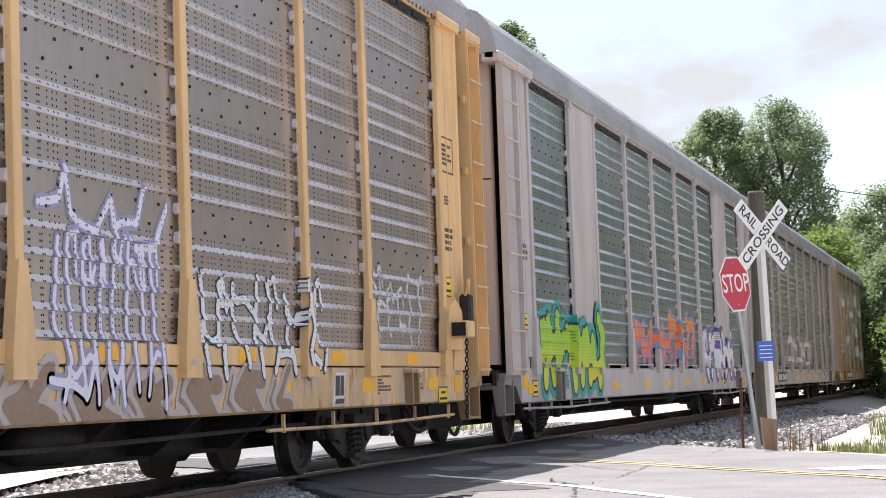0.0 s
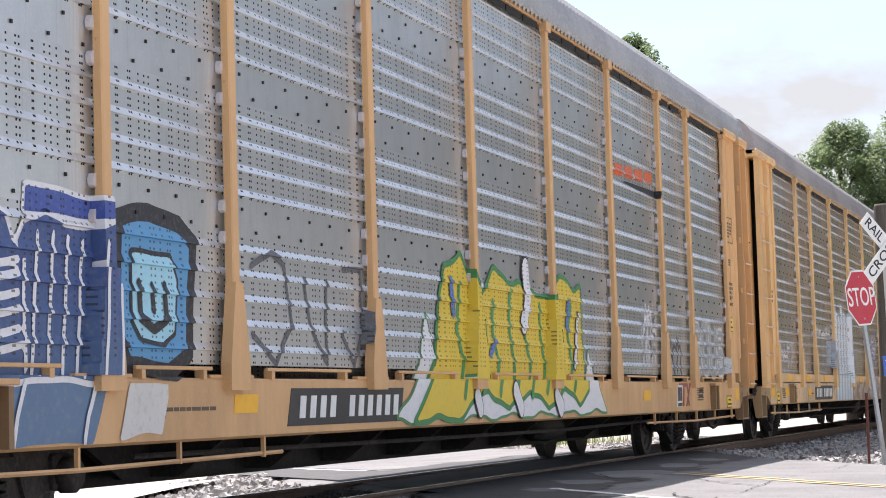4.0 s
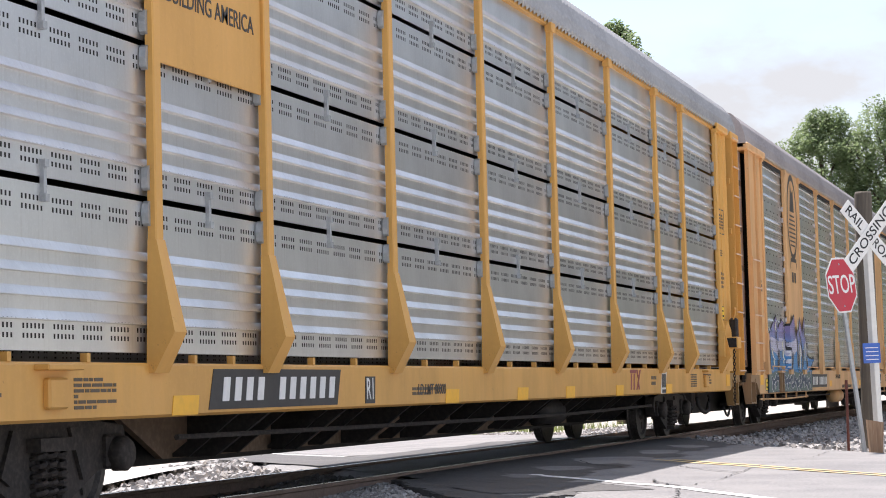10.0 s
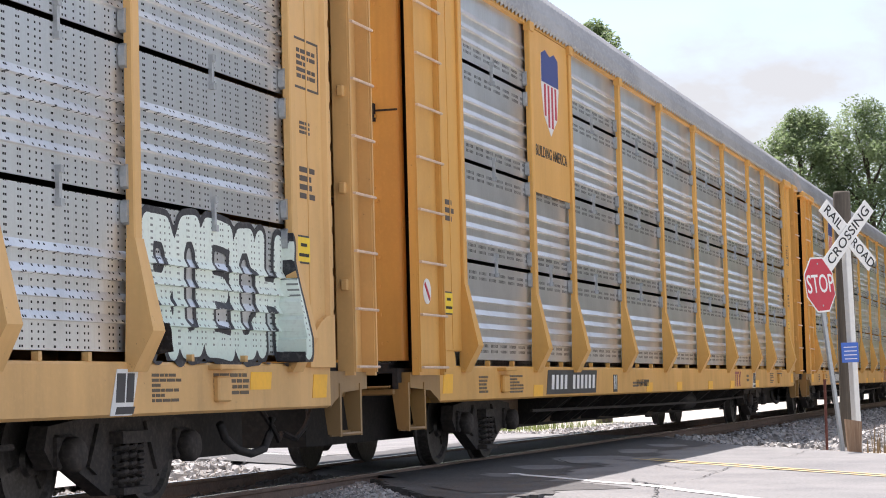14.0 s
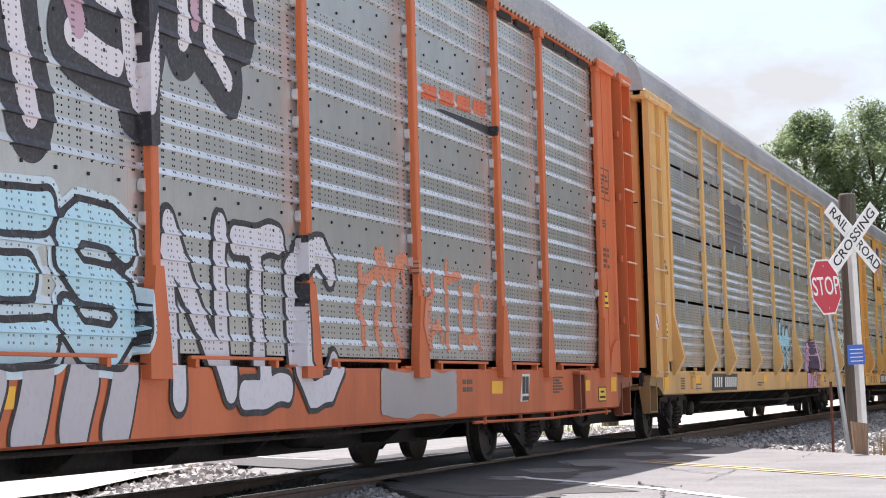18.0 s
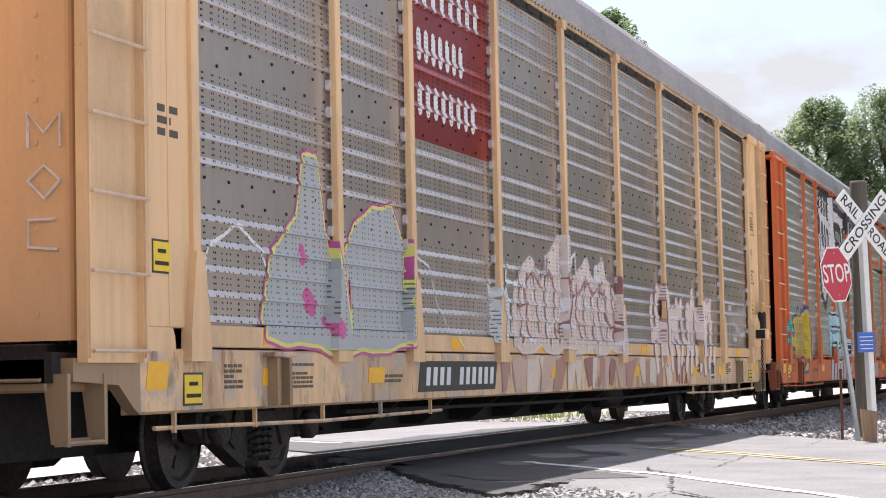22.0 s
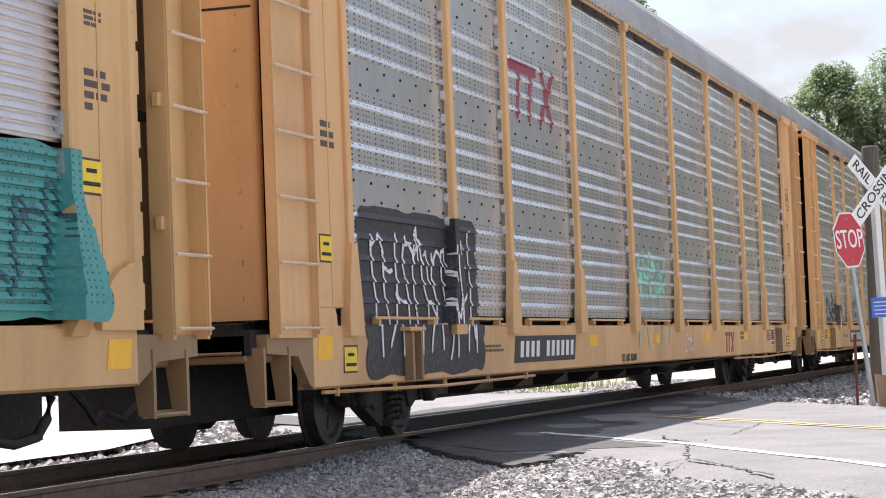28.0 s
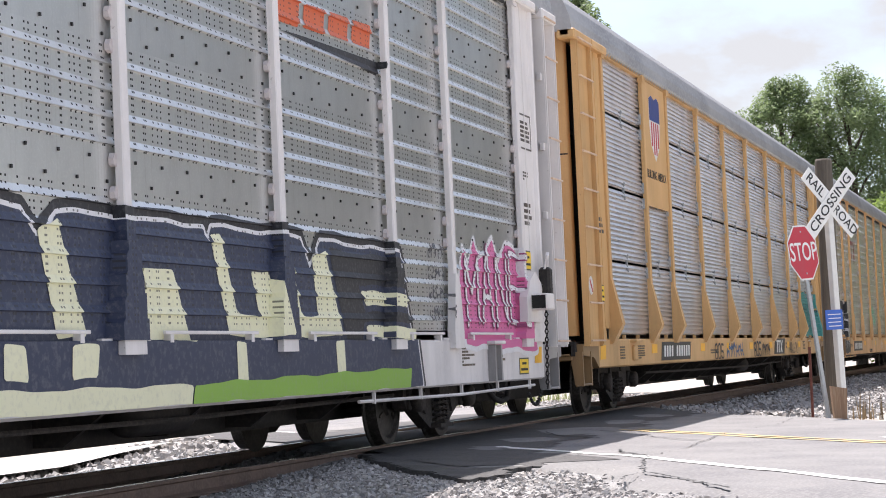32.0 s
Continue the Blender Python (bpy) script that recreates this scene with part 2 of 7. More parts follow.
BELLY_BROWN = mottled("dusty_brown_steel", [(0.20, 0.135, 0.09), (0.13, 0.09, 0.06), (0.27, 0.19, 0.13)], (1.2, 20), 0.85, 0.3, 0.004)
HINGE_STEEL = mottled("hinge_steel", [(0.20, 0.20, 0.21), (0.14, 0.14, 0.15), (0.28, 0.28, 0.29)], (6, 40), 0.55, 0.2, 0.003, 0.4)
RUNG_STEEL = mottled("worn_rung_paint", [(0.72, 0.52, 0.36), (0.55, 0.38, 0.26), (0.80, 0.66, 0.52)], (6, 40), 0.5, 0.2, 0.003)
SIGN_WHITE, SIGN_RED, SIGN_BLACK, SIGN_BLUE = (flat_paint(c, 0.35) for c in ((0.82, 0.82, 0.80), (0.52, 0.012, 0.035), (0.015, 0.015, 0.018), (0.03, 0.12, 0.50)))


def leaf_mat(name, a, b2):
    m, n, l, b = shader(name, 0.55)
    geo = n.new("ShaderNodeNewGeometry")
    t = noise_node(n, l, 0.5, 3)
    col = mix_node(n, l, geo.outputs["Random Per Island"], a, b2)
    col = mix_node(n, l, ramp_node(n, l, t.outputs["Fac"], 0.4, 0.7), col, tuple(c * 0.75 for c in a))
    l.new(col, b.inputs["Base Color"])
    b.inputs["Transmission Weight"].default_value = 0.0
    tr = n.new("ShaderNodeBsdfTranslucent")
    l.new(col, tr.inputs["Color"])
    add = n.new("ShaderNodeMixShader")
    add.inputs[0].default_value = 0.5
    l.new(b.outputs[0], add.inputs[1])
    l.new(tr.outputs[0], add.inputs[2])
    l.new(add.outputs[0], n["Material Output"].inputs["Surface"])
    return m


LEAF = leaf_mat("summer_leaf", (0.19, 0.26, 0.12), (0.34, 0.42, 0.22))
LEAF_PALE = leaf_mat("pale_leaf", (0.18, 0.27, 0.06), (0.32, 0.42, 0.12))
# leaf colour with shade put in, for the unseen wood that the sheets reflect
LEAF_DARK = leaf_mat("shade_toned_leaf", (0.08, 0.09, 0.065), (0.13, 0.145, 0.105))
GRASS = leaf_mat("grass_blade", (0.13, 0.18, 0.05), (0.28, 0.30, 0.12))


# ---- mesh helpers ----
def to_mesh(name, bm, material, smooth=False):
    me = bpy.data.meshes.new(name)
    if smooth:
        for f in bm.faces:
            f.smooth = True
    bm.to_mesh(me)
    bm.free()
    if material:
        me.materials.append(material)
    return me


def put(name, mesh, parent=None, m=None, label=""):
    ob = new(name, mesh)
    if parent is not None:
        ob.parent = parent
    if m is not None:
        ob.matrix_basis = m
    if label:
        ob["label"] = label
    return ob


def part(name, bm, material, parent, label="", m=None, smooth=False):
    return put(name, to_mesh(name, bm, material, smooth), parent, m, label)


def box(bm, x0, x1, y0, y1, z0, z1, bevel=0.0):
    vs = [bm.verts.new((x, y, z)) for x in (x0, x1) for y in (y0, y1) for z in (z0, z1)]
    fs = [bm.faces.new([vs[i] for i in q]) for q in ((0, 1, 3, 2), (4, 6, 7, 5), (0, 4, 5, 1), (2, 3, 7, 6), (0, 2, 6, 4), (1, 5, 7, 3))]
    if bevel:
        es = {e for f in fs for e in f.edges}
        bmesh.ops.bevel(bm, geom=list(es), offset=bevel, segments=1, affect="EDGES")
    return bm


def boxed(*a, bevel=0.0):
    return box(bmesh.new(), *a, bevel=bevel)


def extrude(bm, outline, a, b, axis="x"):
    """A closed outline of (u, v) drawn out from a to b along an axis."""
    def at(u, v, w):
        return {"x": (w, u, v), "y": (u, w, v), "z": (u, v, w)}[axis]
    n = len(outline)
    va = [bm.verts.new(at(u, v, a)) for u, v in outline]
    vb = [bm.verts.new(at(u, v, b)) for u, v in outline]
    for i in range(n):
        bm.faces.new((va[i], va[(i + 1) % n], vb[(i + 1) % n], vb[i]))
    bm.faces.new(va[::-1])
    bm.faces.new(vb)
    bmesh.ops.recalc_face_normals(bm, faces=bm.faces[:])
    return bm


def tube(bm, points, r, sides=6):
    """A round bar along a line of points."""
    pts = [Vector(p) for p in points]
    rings = []
    for i, p in enumerate(pts):
        d = (pts[min(i + 1, len(pts) - 1)] - pts[max(i - 1, 0)]).normalized()
        side = d.cross(Vector((0, 0, 1)) if abs(d.z) < 0.9 else Vector((1, 0, 0))).normalized()
        up = side.cross(d)
        rad = r[i] if isinstance(r, (list, tuple)) else r
        rings.append([bm.verts.new(p + (side * math.cos(a) + up * math.sin(a)) * rad) for a in (2 * math.pi * k / sides for k in range(sides))])
    for a, b in zip(rings, rings[1:]):
        for k in range(sides):
            bm.faces.new((a[k], a[(k + 1) % sides], b[(k + 1) % sides], b[k]))
    bm.faces.new(rings[0][::-1])
    bm.faces.new(rings[-1])
    return bm


def lathe(bm, profile, sides=24, axis="y"):
    """A turned body: profile of (radius, place along the axis)."""
    rings = []
    for r, w in profile:
        ring = []
        for k in range(sides):
            a = 2 * math.pi * k / sides
            u, v = r * math.cos(a), r * math.sin(a)
            ring.append(bm.verts.new({"y": (u, w, v), "z": (u, v, w), "x": (w, u, v)}[axis]))
        rings.append(ring)
    for a, b in zip(rings, rings[1:]):
        for k in range(sides):
            bm.faces.new((a[k], a[(k + 1) % sides], b[(k + 1) % sides], b[k]))
    bm.faces.new(rings[0][::-1])
    bm.faces.new(rings[-1])
    bmesh.ops.recalc_face_normals(bm, faces=bm.faces[:])
    return bm


@lru_cache(None)
def text_mesh(body, height, shear=0.0, width=1.0):
    """Flat letters in the x-z plane, facing -y, centred, of that capital height; a little thick."""
    cu = bpy.data.curves.new("lettering", "FONT")
    cu.body, cu.size, cu.align_x, cu.align_y = body, height / 0.69, "CENTER", "CENTER"
    cu.extrude, cu.shear, cu.offset = 0.0015, shear, 0.008 * height
    cu.resolution_u = 3
    ob = bpy.data.objects.new("lettering", cu)
    me = bpy.data.meshes.new_from_object(ob)
    bpy.data.objects.remove(ob)
    me.transform(Matrix.Rotation(radians(90), 4, "X") @ Matrix.Diagonal((width, 1, 1, 1)))
    return me


def lettering(name, body, height, material, parent, m, label="", shear=0.0, width=1.0):
    me = text_mesh(body, height, shear, width).copy()
    me.materials.clear()
    me.materials.append(material)
    return put(name, me, parent, m, label)


# ---- the setting ----
ROAD_AT, ROAD_DIR, ROAD_OUT = Vector((19.3, -4.05)), Vector((0.83, 0.558)).normalized(), Vector((0.558, -0.83)).normalized()


def piecewise(v, table):
    for (a, za), (b, zb) in zip(table, table[1:]):
        if v <= b:
            return za if v <= a else za + (zb - za) * (v - a) / (b - a)
    return table[-1][1]


def road_z(y):
    return piecewise(y, [(-40, -0.55), (-12, -0.26), (-6.6, -0.15), (-4.0, -0.115), (-1.9, -0.085), (-1.15, -0.035), (1.5, -0.035), (5, -0.12), (12, -0.2), (60, -0.4)])


def road_xy(s, w):
    return ROAD_AT + ROAD_DIR * s + ROAD_OUT * w


def ground_z(x, y):
    base = piecewise(abs(y), [(0, -0.22), (1.45, -0.22), (2.6, -0.36), (4.5, -0.34), (12, -0.45), (400, -0.6)])
    if x > 60:
        base = piecewise(abs(y), [(0, -0.22), (1.45, -0.22), (3.2, -0.6), (12, -0.7), (400, -0.6)])
    d = Vector((x, y)) - ROAD_AT
    w = d.dot(ROAD_OUT)
    near = 1 - min(1, max(0, (abs(w - 2.2) - 4.6) / 2.2))
    bump = 0.03 * noise.noise((x * 0.5, y * 0.5, 0)) + 0.015 * noise.noise((x * 2, y * 2, 3))
    return base * (1 - near) + (road_z(y) - 0.07) * near + bump * (0.4 if near > 0 else 1)


def grid_mesh(xs, ys, z):
    bm = bmesh.new()
    rows = [[bm.verts.new((x, y, z(x, y))) for y in ys] for x in xs]
    for a, b in zip(rows, rows[1:]):
        for j in range(len(ys) - 1):
            bm.faces.new((a[j], b[j], b[j + 1], a[j + 1]))
    return bm


steps = lambda a, b, n: [a + (b - a) * i / n for i in range(n + 1)]
gx = [-3000, -800, -200, -60] + steps(-30, 8, 10) + steps(8.5, 50, 90) + steps(52, 130, 30) + [200, 500, 1200, 3000]
gy = [-3000, -800, -200, -60, -35, -22] + steps(-16, 14, 80) + steps(15, 40, 10) + [80, 200, 800, 3000]
ground = put("ground", to_mesh("ground", grid_mesh(gx, gy, ground_z), GRASS_DIRT, True))
tagged(ground, "dry soil and gravelly ground beside the railway", "ground", kind="structure")


NEAR_EDGE = [(-20, -1.1), (-5.6, -1.36), (-4.3, -1.6), (-3.2, -1.65), (-2.2, -1.3), (-1.2, -1.1), (-0.6, -1.3), (-0.3, -2.3), (0.4, -2.4), (2.8, -2.1), (5, -2.3), (9, -2.3), (14, -1.2)]


# road sheet with ragged edges and a thickness
def road_sheet():
    bm = bmesh.new()
    ss = steps(-60, -12, 30) + steps(-11.6, 30, 150) + steps(31, 90, 40)
    ws = [0.0, 0.03, 0.07, 0.14, 0.25, 0.4, 0.6, 0.75, 0.88, 0.95, 0.98, 1.0]
    rows = []
    for s in ss:
        near_w = piecewise(s, NEAR_EDGE) + 0.16 * noise.noise((s * 1.3, 0, 0)) + 0.07 * noise.noise((s * 5, 2, 0))
        far_w = 6.15 + 0.1 * noise.noise((s * 1.1, 9, 0)) + 0.04 * noise.noise((s * 5, 7, 0))
        row = []
        for k, u in enumerate(ws):
            p = road_xy(s, near_w + (far_w - near_w) * u)
            drop = 0.10 if k in (0, len(ws) - 1) else 0.02 if k in (1, len(ws) - 2) else 0
            row.append(bm.verts.new((p.x, p.y, road_z(p.y) - drop + 0.008 * noise.noise((p.x * 0.8, p.y * 0.8, 5)))))
        rows.append(row)
    for a, b in zip(rows, rows[1:]):
        for j in range(len(ws) - 1):
            bm.faces.new((a[j], a[j + 1], b[j + 1], b[j]))
    bmesh.ops.recalc_face_normals(bm, faces=bm.faces[:])
    return bm


road = put("road", to_mesh("road", road_sheet(), ASPHALT, True))
tagged(road, "worn grey asphalt road crossing the track at a skew", "road", kind="structure")


ROAD_BEND = [(-30, -0.4), (-5, -0.15), (0, 0.0), (3, -0.3), (7, -0.55)]


def road_strip(name, s0, s1, w, width, material, label, step=0.3, wander=0.0, fray=0.04):
    """A painted line or a tarred crack, 4 mm above the road."""
    bm = bmesh.new()
    last = None
    n = max(2, int((s1 - s0) / step))
    for i in range(n + 1):
        s = s0 + (s1 - s0) * i / n
        off = piecewise(s, ROAD_BEND)
        pair = []
        for k in (-1, 1):
            p = road_xy(s, w + off + k * width / 2 + fray * noise.noise((s * 6, w + k, 2)))
            pair.append(bm.verts.new((p.x, p.y, road_z(p.y) + 0.006 + 0.008 * noise.noise((p.x * 0.8, p.y * 0.8, 5)))))
        if last:
            bm.faces.new((last[0], last[1], pair[1], pair[0]))
        last = pair
    bmesh.ops.recalc_face_normals(bm, faces=bm.faces[:])
    ob = part(name, bm, material, road, label)
    return ob


road_strip("edge_line", -30, 3.4, 0.0, 0.14, ROAD_WHITE, "worn white edge line")
road_strip("edge_line", 11, 60, 0.0, 0.11, ROAD_WHITE, "worn white edge line")
road_strip("centre_line", -30, 6.4, 2.84, 0.09, ROAD_YELLOW, "faded yellow centre line")
road_strip("centre_line", -30, 6.4, 3.06, 0.09, ROAD_YELLOW, "faded yellow centre line")
bar = bmesh.new()
for i in range(10):
    for j in range(2):
        vs = []
        for ds, dw in ((0, 0), (1, 0), (1, 1), (0, 1)):
            p = road_xy(1.15 + 0.28 * (j + ds), 3.35 + 0.25 * (i + dw))
            vs.append(bar.verts.new((p.x, p.y, road_z(p.y) + 0.006 + 0.008 * noise.noise((p.x * 0.8, p.y * 0.8, 5)))))
        bar.faces.new(vs)
bmesh.ops.remove_doubles(bar, verts=bar.verts[:], dist=1e-4)
part("stop_bar", bar, ROAD_WHITE, road, "worn white stop bar")


def dark_patch():
    """Dark asphalt laid round the rails, train shade put into its colour, with a ragged outline."""
    bm = bmesh.new()
    rows = []
    for s in steps(-3.0, 16.5, 75):
        c = road_xy(s, 0)
        row = []
        for w in steps(-1.9, 5.95, 30):
            p = road_xy(s, w)
            shoulder = s > -0.4 + 0.5 * noise.noise((p.x, p.y, 4)) and w < -0.28 + 0.12 * noise.noise((s * 2, w, 6)) and p.y > -4.2
            row.append((p, shoulder and s > -0.2 or s > 1.0 and abs(p.y + 0.1) < 2.35 + 0.35 * noise.noise((p.x * 0.9, p.y * 0.3, 8)) + 0.12 * noise.noise((p.x * 4, p.y * 2, 8))))
        rows.append(row)
    made = {}

    def vert(i, j):
        if (i, j) not in made:
            p = rows[i][j][0]
            made[i, j] = bm.verts.new((p.x, p.y, road_z(p.y) + 0.005 + 0.008 * noise.noise((p.x * 0.8, p.y * 0.8, 5))))
        return made[i, j]

    for i in range(len(rows) - 1):
        for j in range(30):
            ring = ((i, j), (i, j + 1), (i + 1, j + 1), (i + 1, j))
            if sum(rows[a][b][1] for a, b in ring) >= 3:
                keep = [q for q in ring if rows[q[0]][q[1]][1]]
                bm.faces.new([vert(*q) for q in keep])
    bmesh.ops.recalc_face_normals(bm, faces=bm.faces[:])
    part("asphalt_patch", bm, DARKENED_ASPHALT, road, "dark asphalt round the rails with the train's shade painted in")


dark_patch()


def crack(points, width=0.025):
    bm = bmesh.new()
    pts = []
    for a, b in zip(points, points[1:]):
        for i in range(8):
            t = i / 8
            pts.append((a[0] + (b[0] - a[0]) * t, a[1] + (b[1] - a[1]) * t))
    last = None
    for i, (s, w) in enumerate(pts):
        s += 0.05 * noise.noise((i * 0.7, s, 0))
        w += 0.05 * noise.noise((i * 0.7, w, 4))
        p = road_xy(s, w)
        wd = width * (0.5 + abs(noise.noise((i * 0.4, 3, s))))
        q = road_xy(s + wd, w + wd)
        pair = [bm.verts.new((v.x, v.y, road_z(v.y) + 0.011)) for v in (p, q)]
        if last:
            bm.faces.new((last[0], last[1], pair[1], pair[0]))
        last = pair
    bmesh.ops.recalc_face_normals(bm, faces=bm.faces[:])
    part("crack", bm, CRACK, road, "dark open crack in the asphalt")


crack([(0.15, 0.05), (1.2, 0.9), (2.6, 1.75), (4.35, 2.85), (6.0, 4.3), (7.9, 5.5)], 0.035)
crack([(0.15, 0.05), (0.9, 0.12), (1.7, 0.35)], 0.05)
crack([(0.15, 0.05), (-0.7, -0.35), (-1.5, -0.7), (-2.2, -0.97)], 0.04)
crack([(-2.2, -0.97), (-2.8, -1.05), (-3.4, -1.12), (-3.95, -1.2), (-4.6, -1.3)], 0.05)
crack([(-2.2, -0.97), (-2.6, -1.3), (-3.1, -1.55)], 0.05)
crack([(2.6, 1.75), (3.6, 1.7), (4.8, 1.9)], 0.03)
crack([(5.2, 2.2), (6.2, 2.0), (7.2, 2.1)], 0.05)
crack([(4.3, 1.2), (5.4, 1.1), (6.4, 1.3)], 0.05)


def lobe():
    """A tongue of dark asphalt laid along the rails beside the road, with a broken edge."""
    bm = bmesh.new()
    xs, ys, made = steps(16.0, 20.2, 56), steps(-3.45, -1.0, 34), {}
    keep = lambda x, y: y > -3.2 + 0.16 * noise.noise((x * 1.5, 0, 3)) + 0.06 * noise.noise((x * 7, y * 5, 3)) and x > 19.8 + 1.66 * (y + 1.05) + 0.15 * noise.noise((y * 3, 1, 3))

    def vert(i, j):
        if (i, j) not in made:
            x, y = xs[i], ys[j]
            made[i, j] = bm.verts.new((x, y, road_z(y) + 0.002 + 0.014 * noise.noise((x * 3, y * 3, 9))))
        return made[i, j]

    for i in range(len(xs) - 1):
        for j in range(len(ys) - 1):
            if keep((xs[i] + xs[i + 1]) / 2, (ys[j] + ys[j + 1]) / 2):
                bm.faces.new((vert(i, j), vert(i + 1, j), vert(i + 1, j + 1), vert(i, j + 1)))
    rim = [e for e in bm.edges if e.is_boundary]
    low = bmesh.ops.extrude_edge_only(bm, edges=rim)
    for v in low["geom"]:
        if isinstance(v, bmesh.types.BMVert):
            v.co.z -= 0.10
    bmesh.ops.recalc_face_normals(bm, faces=bm.faces[:])
    part("asphalt_tongue", bm, DARKENED_ASPHALT, road, "dark broken asphalt beside the rails", smooth=False)


lobe()

# paved lot beyond the track, in full sun
lot = part("pavement", grid_mesh(steps(-40, 27, 40), steps(4.2, 13, 8), lambda x, y: ground_z(x, y) + 0.10), CONCRETE, None)
tagged(lot, "sunlit pale concrete lot beyond the track", "pavement", kind="structure")

# track: rails, sleepers, ballast
track = new("railway_track")
tagged(track, "railway track of rusty rails on dark wooden sleepers", "railway track", kind="structure")
RAIL_PROFILE = [(-0.07, -0.17), (0.07, -0.17), (0.07, -0.155), (0.012, -0.13), (0.01, -0.045), (0.036, -0.032), (0.036, -0.012), (0.028, -0.003), (-0.028, -0.003), (-0.036, -0.012), (-0.036, -0.032), (-0.01, -0.045), (-0.012, -0.13), (-0.07, -0.155)]
for y in (-0.755, 0.755):
    rail = part("rail", extrude(bmesh.new(), [(y + u, v) for u, v in RAIL_PROFILE], -60, 400), RAIL_STEEL, track, "rusty steel rail")
    part("running_surface", boxed(-60, 400, y - 0.024, y + 0.024, -0.003, 0.001), RAIL_SHINE, rail, "polished rail head")
tie = to_mesh("sleeper", boxed(-0.115, 0.115, -1.3, 1.3, -0.17, 0.0, bevel=0.012), TIE_WOOD)
plate = to_mesh("tie_plate", boxed(-0.09, 0.09, -0.17, 0.17, 0, 0.016, bevel=0.004), RAIL_STEEL)
rng = random.Random(4)
for i in range(150):
    x = 2 + i * 0.53
    d = Vector((x, 0)) - ROAD_AT
    if -1.9 < d.dot(ROAD_OUT) < 6.2:
        continue
    sl = put("sleeper", tie, track, pose(x + rng.uniform(-0.03, 0.03), rng.uniform(-0.06, 0.06), -0.187, 0, 0, rng.uniform(-1.5, 1.5)))
    for y in (-0.755, 0.755):
        put("tie_plate", plate, sl, pose(0, y, 0.001))


def rock(rng, r):
    """A broken stone: a jittered eight-cornered lump."""
    vs = []
    for sx in (-1, 1):
        for sy in (-1, 1):
            for sz in (-1, 1):
                vs.append((sx * r * rng.uniform(0.4, 1.0), sy * r * rng.uniform(0.4, 1.0), sz * r * rng.uniform(0.35, 0.85)))
    return vs


ROCK_FACES = ((0, 1, 3, 2), (4, 6, 7, 5), (0, 4, 5, 1), (2, 3, 7, 6), (0, 2, 6, 4), (1, 5, 7, 3))


def scatter(name, count, place, size, material, label, seed):
    rng = random.Random(seed)
    verts, faces = [], []
    made = 0
    while made < count:
        x, y = place(rng)
        d = Vector((x, y)) - ROAD_AT
        w, s = d.dot(ROAD_OUT), d.dot(ROAD_DIR)
        lim = piecewise(s, NEAR_EDGE)
        if lim - 0.12 * rng.random() < w < 6.2 and abs(y) < 60:
            if not (lim - 0.1 < w < lim + 0.3 and rng.random() < 0.06):
                continue
        if 19.9 + 1.66 * (y + 1.05) < x < 20.5 and -3.15 + 0.2 * rng.random() < y < -0.9:
            continue
        made += 1
        r = rng.uniform(*size)
        turn = Euler((rng.uniform(0, 6), rng.uniform(0, 6), rng.uniform(0, 6))).to_matrix()
        base = len(verts)
        z = ground_z(x, y) + r * rng.uniform(-0.1, 0.6)
        verts += [tuple(turn @ Vector(v) + Vector((x, y, z))) for v in rock(rng, r)]
        faces += [tuple(base + i for i in f) for f in ROCK_FACES]
    me = bpy.data.meshes.new(name)
    me.from_pydata(verts, [], faces)
    me.materials.append(material)
    ob = put(name, me)
    tagged(ob, label, "ballast", kind="stuff")
    return ob


bed_z = lambda x, y: ground_z(x, y) + 0.012 + 0.02 * noise.noise((x * 6, y * 6, 1)) - 0.05 * max(0, min(1, (x - 22.5) / 1.5)) * max(0, min(1, (-4.1 - y + 0.5 * noise.noise((x, y, 6))) / 0.5))
bed = part("ballast_bed", grid_mesh(steps(-20, 8, 12) + steps(8.4, 60, 120) + steps(62, 140, 20), steps(-9.0, 4.2, 60), bed_z), GRAVEL_BED, None, smooth=True)
tagged(bed, "grey crushed-stone bed under the track", "ballast", kind="structure")
scatter("ballast_stones", 46000, lambda r: (r.uniform(10.5, 23), r.uniform(-6.8, -0.9)), (0.010, 0.034), STONE, "loose grey ballast stones beside the rails", 1)
scatter("ballast_stones", 5000, lambda r: (r.uniform(24, 75), r.uniform(-4.8, -1.0)), (0.03, 0.06), STONE, "loose grey ballast stones along the track", 2)
scatter("ballast_stones", 11000, lambda r: (r.uniform(12, 80), r.uniform(0.9, 5.6)), (0.03, 0.065), STONE, "sunlit ballast stones beyond the rails", 3)
scatter("ballast_stones", 2500, lambda r: (r.uniform(12, 26), r.uniform(-0.65, 0.65)), (0.025, 0.05), OILY_STONE, "oily dark ballast stones between the rails", 4)


# ---- signs ----
def octagon(r):
    return [(r / math.cos(math.pi / 8) * math.cos(math.pi / 8 + k * math.pi / 4), r / math.cos(math.pi / 8) * math.sin(math.pi / 8 + k * math.pi / 4)) for k in range(8)]


